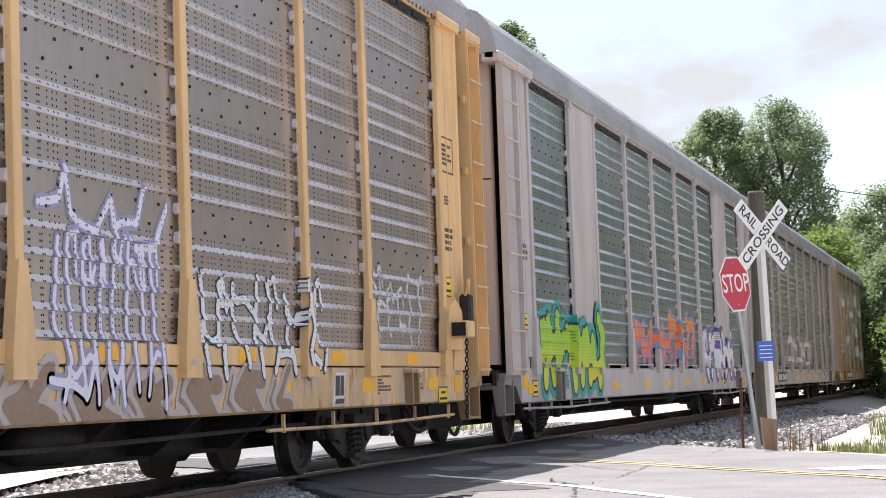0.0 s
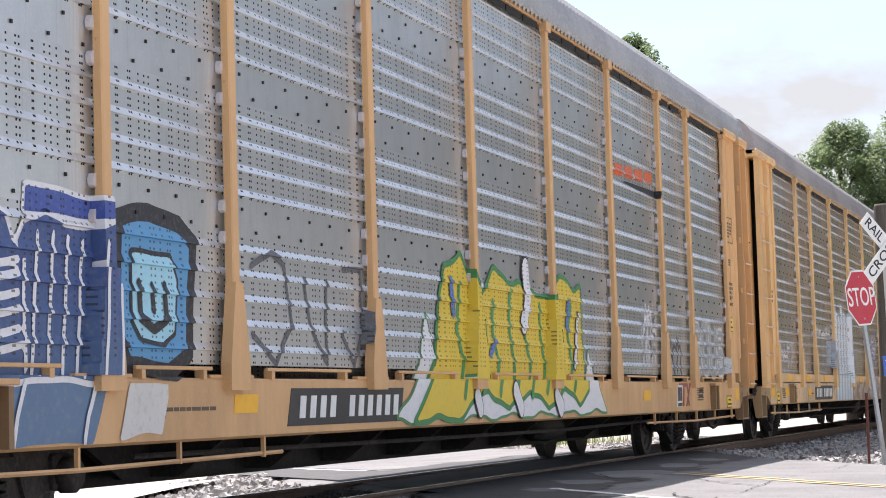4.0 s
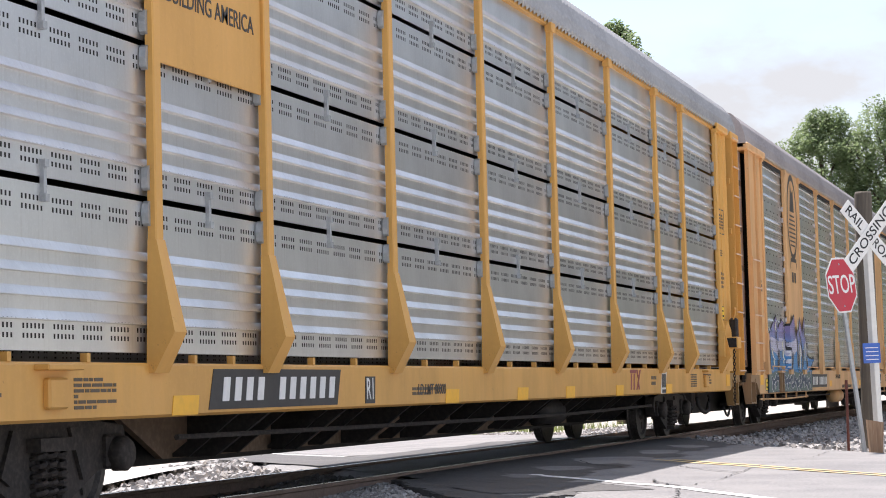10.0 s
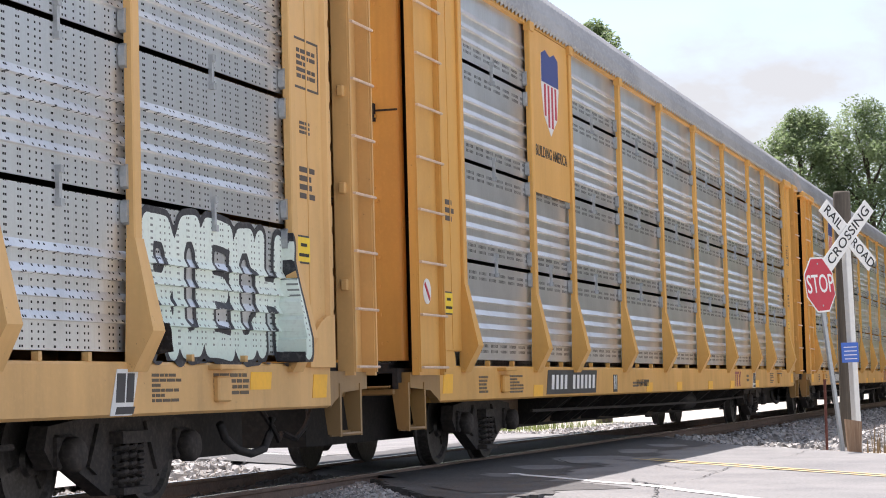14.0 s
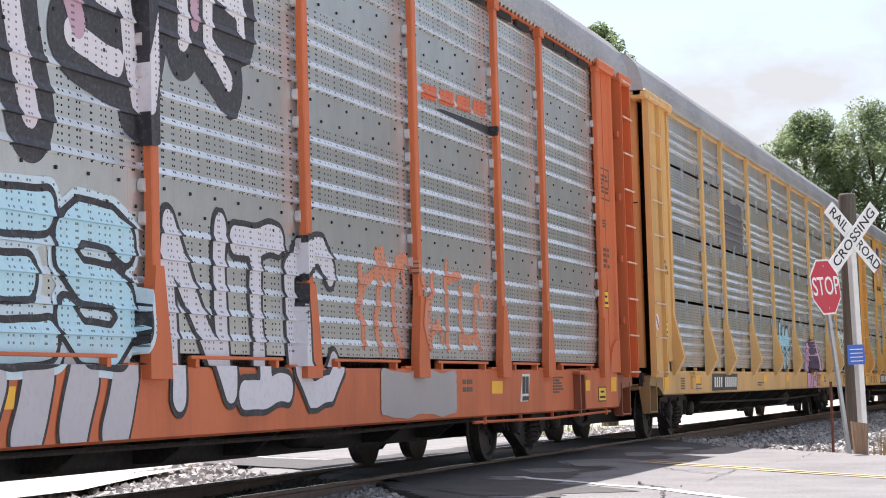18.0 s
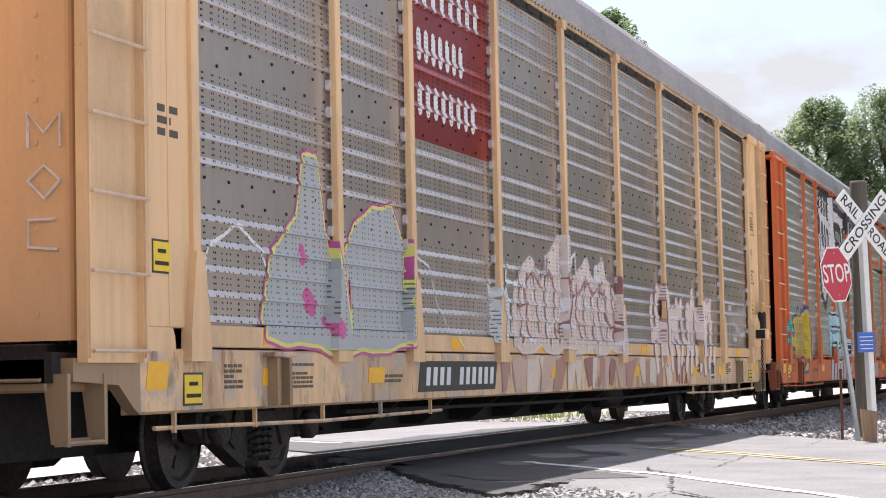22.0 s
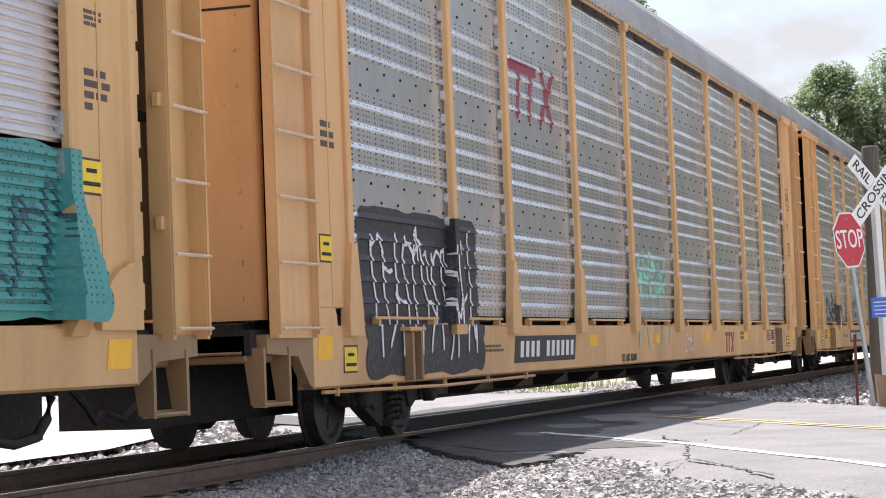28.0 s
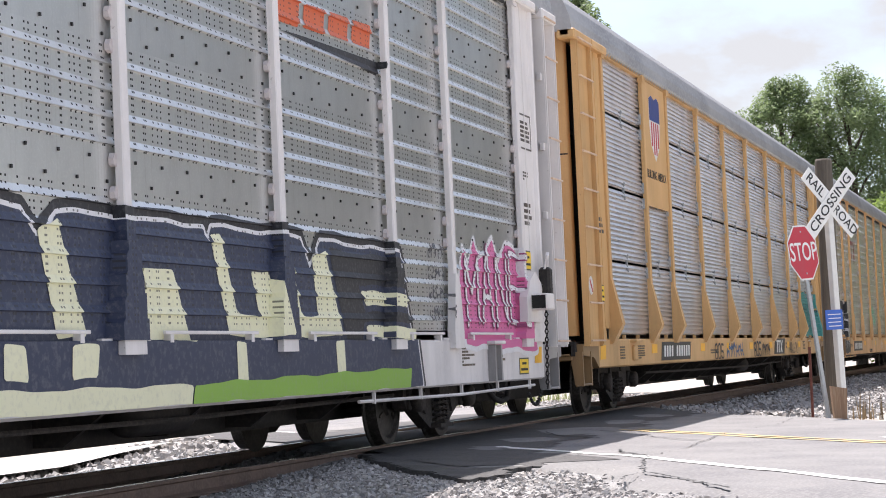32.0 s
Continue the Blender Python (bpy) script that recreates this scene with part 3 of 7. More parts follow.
def stop_sign(m):
    """Upright in its own space, face towards -y, foot at the origin."""
    s = new("stop_sign")
    s.matrix_basis = m
    tagged(s, "red octagonal stop sign on a leaning galvanised post", "stop sign")
    part("post", extrude(bmesh.new(), [(-0.04, 0.0), (0.04, 0.0), (0.04, 0.03), (0.03, 0.03), (0.03, 0.008), (-0.03, 0.008), (-0.03, 0.03), (-0.04, 0.03)], -0.3, 2.62, "z"), GALV_POST, s, "galvanised channel post")
    head = part("sign_plate", extrude(bmesh.new(), octagon(0.381), -0.003, -0.001, "y"), SIGN_WHITE, s, "white-bordered octagonal plate", pose(0, 0, 2.30))
    part("red_field", extrude(bmesh.new(), octagon(0.357), -0.0075, -0.003, "y"), SIGN_RED, head, "red field")
    lettering("letters", "STOP", 0.25, SIGN_WHITE, head, pose(0, -0.010, 0), "white letters", width=0.82)
    for z in (2.59, 2.01):
        part("bolt", lathe(bmesh.new(), [(0.014, -0.014), (0.014, -0.008)], 8), GALV_POST, s, "", pose(0, 0, z))
    return s


def crossbuck(m):
    s = new("crossbuck_sign")
    s.matrix_basis = m
    tagged(s, "white railroad crossbuck with black letters on a white post", "crossing sign")
    part("post", boxed(-0.05, 0.05, 0.0, 0.1, -0.3, 3.15, bevel=0.008), flat_paint((0.74, 0.74, 0.71), 0.5), s, "white painted post")
    for name, turn, words, y in (("blade", 45, (("RAIL", -0.36), ("ROAD", 0.36)), -0.006), ("blade", -45, (("CROSSING", 0.0),), -0.018)):
        b = part(name, boxed(-0.61, 0.61, -0.004, 0.004, -0.115, 0.115, bevel=0.002), SIGN_WHITE, s, "white reflective blade", pose(0, y, 3.02, 0, turn, 0))
        for w, x in words:
            wide = {"RAIL": 1.0, "ROAD": 0.95, "CROSSING": 1.18}[w]
            lettering("letters", w, 0.135, SIGN_BLACK, b, pose(x, -0.0075, 0), "black letters", width=wide)
    for x in (-0.02, 0.02):
        part("bolt", lathe(bmesh.new(), [(0.012, -0.028), (0.012, -0.02)], 8), GALV_POST, s, "", pose(x, 0, 3.02 + x))
    plate = part("notice_plate", boxed(-0.16, 0.16, -0.012, -0.002, -0.14, 0.14, bevel=0.003), SIGN_BLUE, s, "blue notice plate with white lines of print", pose(-0.09, 0, 1.36))
    for k in range(4):
        part("print_line", boxed(-0.12 + 0.01 * (k % 2), 0.12, -0.0155, -0.012, 0.07 - k * 0.055, 0.081 - k * 0.055), SIGN_WHITE, plate)
    return s


stop = stop_sign(pose(29.0, -4.68, -0.14, 0, 0, 0) @ pose(0, 0, 0, -6.0, -1, 0) @ pose(0, 0, 0, 0, 0, -24))
buck = crossbuck(pose(30.0, -4.80, -0.14, -1.3, 0, 0) @ pose(0, 0, 0, 0, 0, -42))

pole = new("utility_pole")
tagged(pole, "weathered wooden pole stub behind the crossing sign", "pole")
pole.matrix_basis = pose(31.6, -4.50, -0.25, 0, 0, 0)
part("shaft", lathe(bmesh.new(), [(0.15, -0.3), (0.145, 0.6), (0.135, 2.0), (0.128, 3.86), (0.115, 3.90)], 16, "z"), POLE_WOOD, pole, "cracked grey wood", smooth=True)
block = tagged(part("wooden_block", extrude(bmesh.new(), [(-0.08, 0), (0.09, 0.0), (0.11, 0.42), (-0.11, 0.46)], -0.07, 0.08, "y"), BLOCK_WOOD, None, "", pose(29.15, -4.80, -0.16, 0, 0, -75)), "split wooden block standing at the sign post", "wooden block")
marker = tagged(part("marker_rod", tube(bmesh.new(), [(0, 0, -0.2), (0.02, 0, 1.05)], 0.02, 8), mottled("rusty_rod", [(0.16, 0.05, 0.035), (0.1, 0.035, 0.03), (0.2, 0.09, 0.06)], (5, 30)), None, "", pose(29.6, -4.38, -0.2)), "thin rusty marker rod stuck in the verge", "marker rod")

# ---- plants ----
def blades(name, spots, height, count, material, label, category, seed):
    rng = random.Random(seed)
    verts, faces = [], []
    for _ in range(count):
        cx, cy, r = rng.choice(spots)
        a, d = rng.uniform(0, 6.28), r * math.sqrt(rng.random())
        x, y = cx + d * math.cos(a), cy + d * math.sin(a)
        z = ground_z(x, y) - 0.01
        h, w, lean, t = height * rng.uniform(0.4, 1.1), rng.uniform(0.006, 0.014), rng.uniform(0.05, 0.4), rng.uniform(0, 6.28)
        ux, uy = math.cos(t), math.sin(t)
        b = len(verts)
        verts += [(x - uy * w, y + ux * w, z), (x + uy * w, y - ux * w, z), (x + ux * lean * h * 0.4 + uy * w * 0.7, y + uy * lean * h * 0.4 - ux * w * 0.7, z + h * 0.6), (x + ux * lean * h * 0.4 - uy * w * 0.7, y + uy * lean * h * 0.4 + ux * w * 0.7, z + h * 0.6), (x + ux * lean * h, y + uy * lean * h, z + h)]
        faces += [(b, b + 1, b + 2, b + 3), (b + 3, b + 2, b + 4)]
    me = bpy.data.meshes.new(name)
    me.from_pydata(verts, [], faces)
    me.materials.append(material)
    return tagged(put(name, me), label, category, kind="stuff")


DRY = leaf_mat("dry_weed", (0.16, 0.11, 0.06), (0.30, 0.22, 0.13))
blades("dry_weeds", [(29.9, -5.1, 0.22), (30.3, -5.2, 0.25)], 0.42, 26, DRY, "dry brown weeds at the foot of the sign", "weeds", 5)
blades("grass", [(46, 7.5, 2), (56, 8, 3), (66, 9, 3), (36, 7.5, 1.5), (42, -7.0, 1.6), (48, -7.5, 2.5), (56, -8.5, 3.5), (66, -9, 5)], 0.42, 5000, GRASS, "patchy grass on the verge past the sign", "grass", 6)

blades("grass", [(31.6, -5.7, 0.5), (32.6, -6.0, 0.6), (34, -6.2, 0.8), (36.5, -6.4, 1.0), (39, -6.6, 1.0)], 0.17, 900, GRASS, "low patches of grass in the dry soil", "grass", 9)


def tree(at, height, spread, seed, material, leaves, leaf, label, low=0.25):
    """A tapered trunk with limbs and a crown of leaf clumps round the limb ends."""
    rng = random.Random(seed)
    t = new("tree")
    t.matrix_basis = pose(*at, 0, 0, rng.uniform(0, 360))
    tagged(t, label, "tree", "trees beyond the crossing")
    tr = bmesh.new()
    tube(tr, [(0, 0, -0.3), (0.05, 0, height * 0.3), (-0.1, 0.1, height * 0.6), (0.1, -0.05, height * 0.85)], [height * 0.022, height * 0.017, height * 0.010, height * 0.003], 10)
    part("trunk", tr, BARK, t, "rough bark", smooth=True)
    clumps = []
    for k in range(64):
        f = low + (1 - low) * (k / 63) ** 0.9
        a = k * 2.4 + rng.uniform(-0.4, 0.4)
        u = (f - low) / (1 - low)
        wide = spread * min(1.0, 0.55 + 0.9 * u) * math.sqrt(max(0.02, 1 - (max(0, u - 0.45) / 0.56) ** 2)) * rng.uniform(0.45, 1.0)
        base = Vector((0, 0, height * (f * 0.8 - 0.02)))
        tip = Vector((wide * math.cos(a), wide * math.sin(a), height * f * rng.uniform(0.94, 1.0)))
        if k % 4 == 0:
            lb = bmesh.new()
            mid = (base + tip) / 2 + Vector((0, 0, height * 0.02))
            tube(lb, [base, mid, tip], [height * 0.006, height * 0.004, height * 0.0015], 5)
            part("limb", lb, BARK, t)
        clumps.append((tip, spread * 0.36 * rng.uniform(0.6, 1.2)))
    verts, faces = [], []
    for i in range(leaves):
        c, r = clumps[rng.randrange(len(clumps))]
        d = Vector((rng.gauss(0, 1), rng.gauss(0, 1), rng.gauss(0, 0.75))).normalized() * r * rng.random() ** 0.35
        p = c + d
        s = leaf * rng.uniform(0.6, 1.3)
        q = Euler((rng.uniform(-0.9, 0.9), rng.uniform(-0.9, 0.9), rng.uniform(0, 6.28))).to_matrix()
        b = len(verts)
        verts += [tuple(p + q @ Vector(v)) for v in ((-s, 0, 0), (0, -s * 0.45, s * 0.1), (s, 0, 0), (0, s * 0.45, s * 0.1))]
        faces.append((b, b + 1, b + 2, b + 3))
    me = bpy.data.meshes.new("crown")
    me.from_pydata(verts, [], faces)
    me.materials.append(material)
    put("crown", me, t, None, "dense summer leaves")
    return t


tree((122, 7.3, -0.5), 17.2, 3.0, 11, LEAF, 44000, 0.115, "tall broad-leaved tree in full summer leaf", 0.15)
tree((122, 3.5, -0.5), 16.9, 3.3, 12, LEAF, 46000, 0.115, "tall broad-leaved tree in full summer leaf", 0.15)
tree((84, 11.0, -0.5), 16.4, 1.7, 13, LEAF, 16000, 0.12, "dark leafy treetop rising behind the train", 0.5)
tree((128, -2.4, -0.5), 12.6, 3.4, 14, LEAF, 20000, 0.15, "leafy tree in the distance along the track", 0.1)
tree((118, -6.5, -0.5), 12.4, 3.4, 15, LEAF, 20000, 0.15, "leafy tree on the verge beyond the crossing", 0.1)
tree((112, 0.6, -0.5), 8.8, 2.8, 16, LEAF_PALE, 18000, 0.13, "bright green leafy tree in the distance", 0.1)
tree((104, -8.6, -0.5), 9.5, 3.2, 17, LEAF_PALE, 14000, 0.15, "bright green leafy tree on the verge", 0.1)
tree((140, 1.5, -0.5), 12.0, 4.0, 18, LEAF, 14000, 0.17, "leafy tree in the distance", 0.1)
tree((96, -13, -0.5), 8.5, 3.4, 19, LEAF, 14000, 0.15, "leafy tree on the verge", 0.08)
tree((108, -3.2, -0.5), 7.2, 3.0, 31, LEAF, 16000, 0.13, "low leafy tree beside the track in the distance", 0.05)
tree((100, -5.4, -0.5), 5.6, 2.6, 32, LEAF_PALE, 12000, 0.12, "low bright green tree on the verge", 0.04)
tree((90, -7.6, -0.5), 4.4, 2.4, 33, LEAF, 11000, 0.11, "bushy young tree on the verge", 0.03)
wire = tagged(part("overhead_cable", tube(bmesh.new(), [(122 - 0.5 * k, 3.5 - 3.33 * k, 12.3 - 1.9 * math.sin(math.pi * k / 6)) for k in range(7)], 0.03, 5), BLACK_STEEL, None), "thin black cable strung past the trees", "cable")


def woods():
    """Leafy wood edge, near side beyond the crossing: unseen, added to darken sheet reflections."""
    rng = random.Random(21)
    verts, faces = [], []
    for k in range(110):
        x, y = 50 + 2.9 * k + rng.uniform(-1, 1), -16 - 8 * rng.random()
        h, r = rng.uniform(13, 19), rng.uniform(3.0, 4.4)
        for _ in range(650):
            d = Vector((rng.gauss(0, 1), rng.gauss(0, 1), rng.gauss(0, 1))).normalized()
            p = Vector((x, y, h * 0.52)) + Vector((d.x * r, d.y * r, d.z * h * 0.5)) * rng.uniform(0.75, 1.05)
            s = rng.uniform(0.45, 0.85)
            q = Euler((rng.uniform(-1.2, 1.2), rng.uniform(-1.2, 1.2), rng.uniform(0, 6.28))).to_matrix()
            b = len(verts)
            verts += [tuple(p + q @ Vector(v)) for v in ((-s, 0, 0), (0, -s * 0.6, 0), (s, 0, 0), (0, s * 0.6, 0))]
            faces.append((b, b + 1, b + 2, b + 3))
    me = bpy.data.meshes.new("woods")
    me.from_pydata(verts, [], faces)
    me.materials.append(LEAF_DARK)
    return tagged(put("woods", me), "unseen dark wood edge added on the near side to darken reflections", "woods", kind="stuff")


woods()


# ---- the train ----
HALF, CORNER, SILL_END = 14.72, 12.725, 13.62
POSTS = [-9.675, -7.625, -4.575, -1.525, 1.525, 4.575, 7.625, 9.675]
DECK_TOP, EAVE = 1.09, 5.30
TAN, GOLD, ORANGE, BUFF = (0.72, 0.425, 0.195), (0.70, 0.375, 0.09), (0.64, 0.15, 0.045), (0.66, 0.40, 0.17)


def hump(z, width, out):
    """A rolled rib in a sheet: steep below, easing back above."""
    return [(z, 0.0), (z + 0.07 * width, out), (z + 0.12 * width, out), (z + width, 0.0)]


def ridge_a(lo, hi, first):
    """Sheet of kind A: flat, with four outward ribs that shed rain."""
    pts = [(lo, 0.0)]
    z = first
    while z + 0.10 < hi:
        pts += hump(z, 0.058, 0.025)
        z += 0.19
    return pts + [(hi, 0.0)]


def ridge_b(hi):
    pts = [(0.0, 0.0)]
    z = 0.19
    while z + 0.135 < hi - 0.14:
        pts += hump(z, 0.066, 0.032)
        z += 0.148
    return pts + [(hi, 0.0)]


def ridge_c(hi):
    pts = []
    z = 0.0
    while z + 0.070 < hi:
        pts += [(z, 0.0), (z + 0.020, 0.0), (z + 0.022, 0.034), (z + 0.026, 0.034), (z + 0.066, 0.016), (z + 0.068, 0.0)]
        z += 0.070
    return pts + [(hi, 0.0)]


# tiers of sheets by kind: foot and head above the rail, profile
TIERS = {
    "A": [(1.19, 2.165, ridge_a(0, 0.975, 0.10), "D"), (2.165, 3.205, ridge_a(0, 1.04, 0.31), "A"), (3.205, 4.245, ridge_a(0, 1.04, 0.31), "A"), (4.245, 5.285, ridge_a(0, 1.04, 0.31), "A")],
    "B": [(1.16, 2.215, ridge_b(1.055), "B"), (2.26, 3.315, ridge_b(1.055), "B"), (3.36, 4.415, ridge_b(1.055), "B"), (4.46, 5.285, ridge_b(0.825), "B")],
    "C": [(1.16, 2.225, ridge_c(1.065), "C"), (2.26, 3.325, ridge_c(1.065), "C"), (3.36, 4.425, ridge_c(1.065), "C"), (4.46, 5.285, ridge_c(0.825), "C")],
}


def relief(kind, z):
    """How far the rack sheets stand out at that height."""
    for lo, hi, prof, _ in TIERS[kind]:
        if lo <= z <= hi:
            return piecewise(z - lo, prof)
    return 0.0


@lru_cache(None)
def sheet_mesh(kind, tier, width, material):
    lo, hi, prof, _ = TIERS[kind][tier]
    bm = bmesh.new()
    front = [(bm.verts.new((0, -o, z)), bm.verts.new((width, -o, z))) for z, o in prof]
    for a, b in zip(front, front[1:]):
        if (a[0].co - b[0].co).length > 1e-5:
            bm.faces.new((a[0], a[1], b[1], b[0]))
    z0, z1 = prof[0][0], prof[-1][0]
    bmesh.ops.remove_doubles(bm, verts=bm.verts[:], dist=1e-5)
    box(bm, 0, width, 0.004, 0.014, z0, z1)
    return to_mesh("rack_sheet", bm, material)


@lru_cache(None)
def bolts_mesh(kind, width):
    """Bolt heads along the flat band of a sheet, or clips over the slot."""
    bm = bmesh.new()
    if kind == "A":
        x = 0.14
        while x < width - 0.08:
            for z, dx in ((0.05, 0.0), (0.215, 0.2)):
                box(bm, x + dx - 0.011, x + dx + 0.011, -0.012, 0.0, z - 0.012, z + 0.012)
            x += (width - 0.28) / max(1, round((width - 0.28) / 0.46))
    else:
        x = width / 2
        box(bm, x - 0.02, x + 0.02, -0.03, 0.0, -0.15, 0.10)
        box(bm, x - 0.026, x + 0.026, -0.045, 0.0, -0.16, -0.11)
        box(bm, x - 0.026, x + 0.026, -0.045, 0.0, 0.06, 0.11)
    return to_mesh("fastening", bm, GALV_POST if kind != "A" else BLACK_STEEL)


@lru_cache(None)
def post_mesh(kind, material):
    bm = bmesh.new()
    w = 0.062
    extrude(bm, [(-w, 0.0), (-w, -0.055), (-w + 0.012, -0.065), (w - 0.012, -0.065), (w, -0.055), (w, 0.0)], 1.7, EAVE - 0.02, "z")
    if kind == "A":   # flat gusset that widens down to the sill
        extrude(bm, [(-w - 0.005, 1.80), (w + 0.005, 1.80), (0.175, 1.20), (0.18, 1.0), (-0.18, 1.0), (-0.175, 1.20)], -0.085, 0.0, "y")
    else:             # box foot that leans out and tucks back under
        va = [(-0.07, 1.95), (0.07, 1.95), (0.10, 1.30), (0.12, 1.02), (-0.12, 1.02), (-0.10, 1.30)]
        out = [0.068, 0.068, 0.21, 0.06, 0.06, 0.21]
        front = [bm.verts.new((x, -o, z)) for (x, z), o in zip(va, out)]
        back = [bm.verts.new((x, 0.0, z)) for x, z in va]
        bm.faces.new((front[0], front[1], front[2], front[5]))
        bm.faces.new((front[5], front[2], front[3], front[4]))
        for i in range(6):
            bm.faces.new((front[i], back[i], back[(i + 1) % 6], front[(i + 1) % 6]))
        bmesh.ops.recalc_face_normals(bm, faces=bm.faces[:])
    box(bm, -0.10, 0.10, -0.085, 0.0, EAVE - 0.13, EAVE - 0.02)
    return to_mesh("post", bm, material)


@lru_cache(None)
def clip_mesh():
    """Pale tabs that hold the sheets to a post at each seam."""
    bm = bmesh.new()
    for lo, hi, prof, holes in TIERS["A"][1:]:
        for s in (-1, 1):
            for z in (lo - 0.035, lo + 0.20):
                extrude(bm, [(s * 0.06, z - 0.045), (s * 0.105, z - 0.03), (s * 0.115, z + 0.01), (s * 0.09, z + 0.05), (s * 0.06, z + 0.055)], -0.012, 0.03, "y")
    return to_mesh("seam_clip_set", bm, flat_paint((0.62, 0.56, 0.55)))


@lru_cache(None)
def loop_mesh(kind):
    """Bent silver lugs that hold slotted or ribbed sheets to a post at each seam."""
    bm = bmesh.new()
    for lo, hi, prof, holes in TIERS[kind][1:]:
        for s in (-1, 1):
            for z in (lo - 0.13, lo + 0.12):
                extrude(bm, [(s * 0.058, z - 0.09), (s * 0.092, z - 0.07), (s * 0.104, z), (s * 0.092, z + 0.07), (s * 0.058, z + 0.09)], -0.022, 0.03, "y")
    return to_mesh("seam_clip_set", bm, GALV_POST)


@lru_cache(None)
def roof_mesh(material):
    """Arched roof of ribbed sheets, with a thickness at the eaves."""
    bm = bmesh.new()
    half = [(-1.58, 5.26), (-1.60, 5.30), (-1.58, 5.46), (-1.50, 5.68), (-1.36, 5.84), (-1.0, 5.98), (-0.5, 6.05)]
    arc = half + [(0, 6.07)] + [(-y, z) for y, z in half[::-1]]
    n = 176
    rows = []
    for i in range(2 * n + 1):
        x = -HALF + 2 * HALF * i / (2 * n)
        lift = 0.0 if i % 2 else 0.04
        rows.append([bm.verts.new((x, y * (1 + lift * 0.35), z + lift)) for y, z in arc])
    for a, b in zip(rows, rows[1:]):
        for j in range(len(arc) - 1):
            bm.faces.new((a[j], a[j + 1], b[j + 1], b[j]))
    for r in (rows[0][::-1], rows[-1]):
        bm.faces.new(r)
    bmesh.ops.recalc_face_normals(bm, faces=bm.faces[:])
    return to_mesh("roof", bm, material)


@lru_cache(None)
def frame_mesh():
    """Cast side frame of a truck."""
    bm = bmesh.new()
    extrude(bm, [(-1.24, 0.50), (-1.18, 0.66), (-0.5, 0.72), (0.5, 0.72), (1.18, 0.66), (1.24, 0.50), (1.10, 0.36), (0.80, 0.36), (0.48, 0.22), (0.28, 0.14), (-0.28, 0.14), (-0.48, 0.22), (-0.80, 0.36), (-1.10, 0.36)], -0.07, 0.07, "y")
    for s in (-1, 1):
        box(bm, s * 0.98 - 0.13, s * 0.98 + 0.13, -0.12, 0.10, 0.36, 0.60, 0.02)
        extrude(bm, [(s * 0.32, 0.66), (s * 0.46, 0.66), (s * 0.62, 0.36), (s * 0.50, 0.30)], -0.10, 0.08, "y")
    return to_mesh("side_frame", bm, TRUCK_STEEL)


@lru_cache(None)
def spring_mesh():
    bm = bmesh.new()
    for x in (-0.14, 0.0, 0.14):
        tube(bm, [(x + 0.055 * math.cos(a), -0.10 + 0.055 * math.sin(a), 0.20 + 0.30 * i / 36) for i, a in ((i, i * 2 * math.pi * 5 / 36) for i in range(37))], 0.017, 5)
    box(bm, -0.24, 0.24, -0.18, 0.0, 0.14, 0.19)
    box(bm, -0.24, 0.24, -0.18, 0.0, 0.51, 0.60)
    return to_mesh("spring_nest", bm, TRUCK_STEEL)


@lru_cache(None)
def cap_mesh():
    return to_mesh("bearing_cap", lathe(bmesh.new(), [(0.10, -0.22), (0.125, -0.19), (0.125, -0.10), (0.09, -0.08)], 14), TRUCK_STEEL, True)


@lru_cache(None)
def wheelset_mesh():
    """Two wheels with spoke-like casting marks and the axle between them, turning about the origin."""
    bm = bmesh.new()
    for side in (-1, 1):
        made = bm.verts[:]
        lathe(bm, [(0.06, -0.10), (0.10, -0.095), (0.12, -0.06), (0.33, -0.045), (0.36, -0.075), (0.42, -0.075), (0.425, 0.04), (0.455, 0.055), (0.455, 0.075), (0.10, 0.08)], 28)
        for q in range(3):
            a = 2 * math.pi * q / 3
            tube(bm, [(0.16 * math.cos(a), -0.062, 0.16 * math.sin(a)), (0.27 * math.cos(a), -0.054, 0.27 * math.sin(a))], 0.016, 5)
        fresh = [v for v in bm.verts if v not in set(made)]
        for v in fresh:
            v.co.y = (-0.765 + v.co.y) if side < 0 else (0.765 - v.co.y)
    tube(bm, [(0, -0.8, 0), (0, 0.8, 0)], 0.075, 10)
    bmesh.ops.recalc_face_normals(bm, faces=bm.faces[:])
    return to_mesh("wheelset", bm, WHEEL_STEEL, False)


WHEELSETS = {-0.98: [], 0.98: []}


def truck(car, x):
    t = put("truck", to_mesh("truck", boxed(-0.2, 0.2, -1.0, 1.0, 0.36, 0.62, bevel=0.03), BLACK_STEEL), car, pose(x, 0, 0), "dusty cast-steel truck")
    for y, flip in ((-1.02, 0), (1.02, 180)):
        put("side_frame", frame_mesh(), t, pose(0, y, 0, 0, 0, flip))
        put("spring_nest", spring_mesh(), t, pose(0, y, 0, 0, 0, flip))
        for s in (-0.98, 0.98):
            put("bearing_cap", cap_mesh(), t, pose(s, y, 0.46, 0, 0, flip))
    for s in (-0.98, 0.98):
        WHEELSETS[s].append(put("wheelset", wheelset_mesh(), t, pose(s, 0, 0.425), "two steel wheels on an axle"))
    return t


@lru_cache(None)
def rung_mesh(material):
    return to_mesh("rung", tube(bmesh.new(), [(-0.25, 0.05, 0), (-0.25, -0.04, 0), (0.25, -0.04, 0), (0.25, 0.05, 0)], 0.014, 6), material)


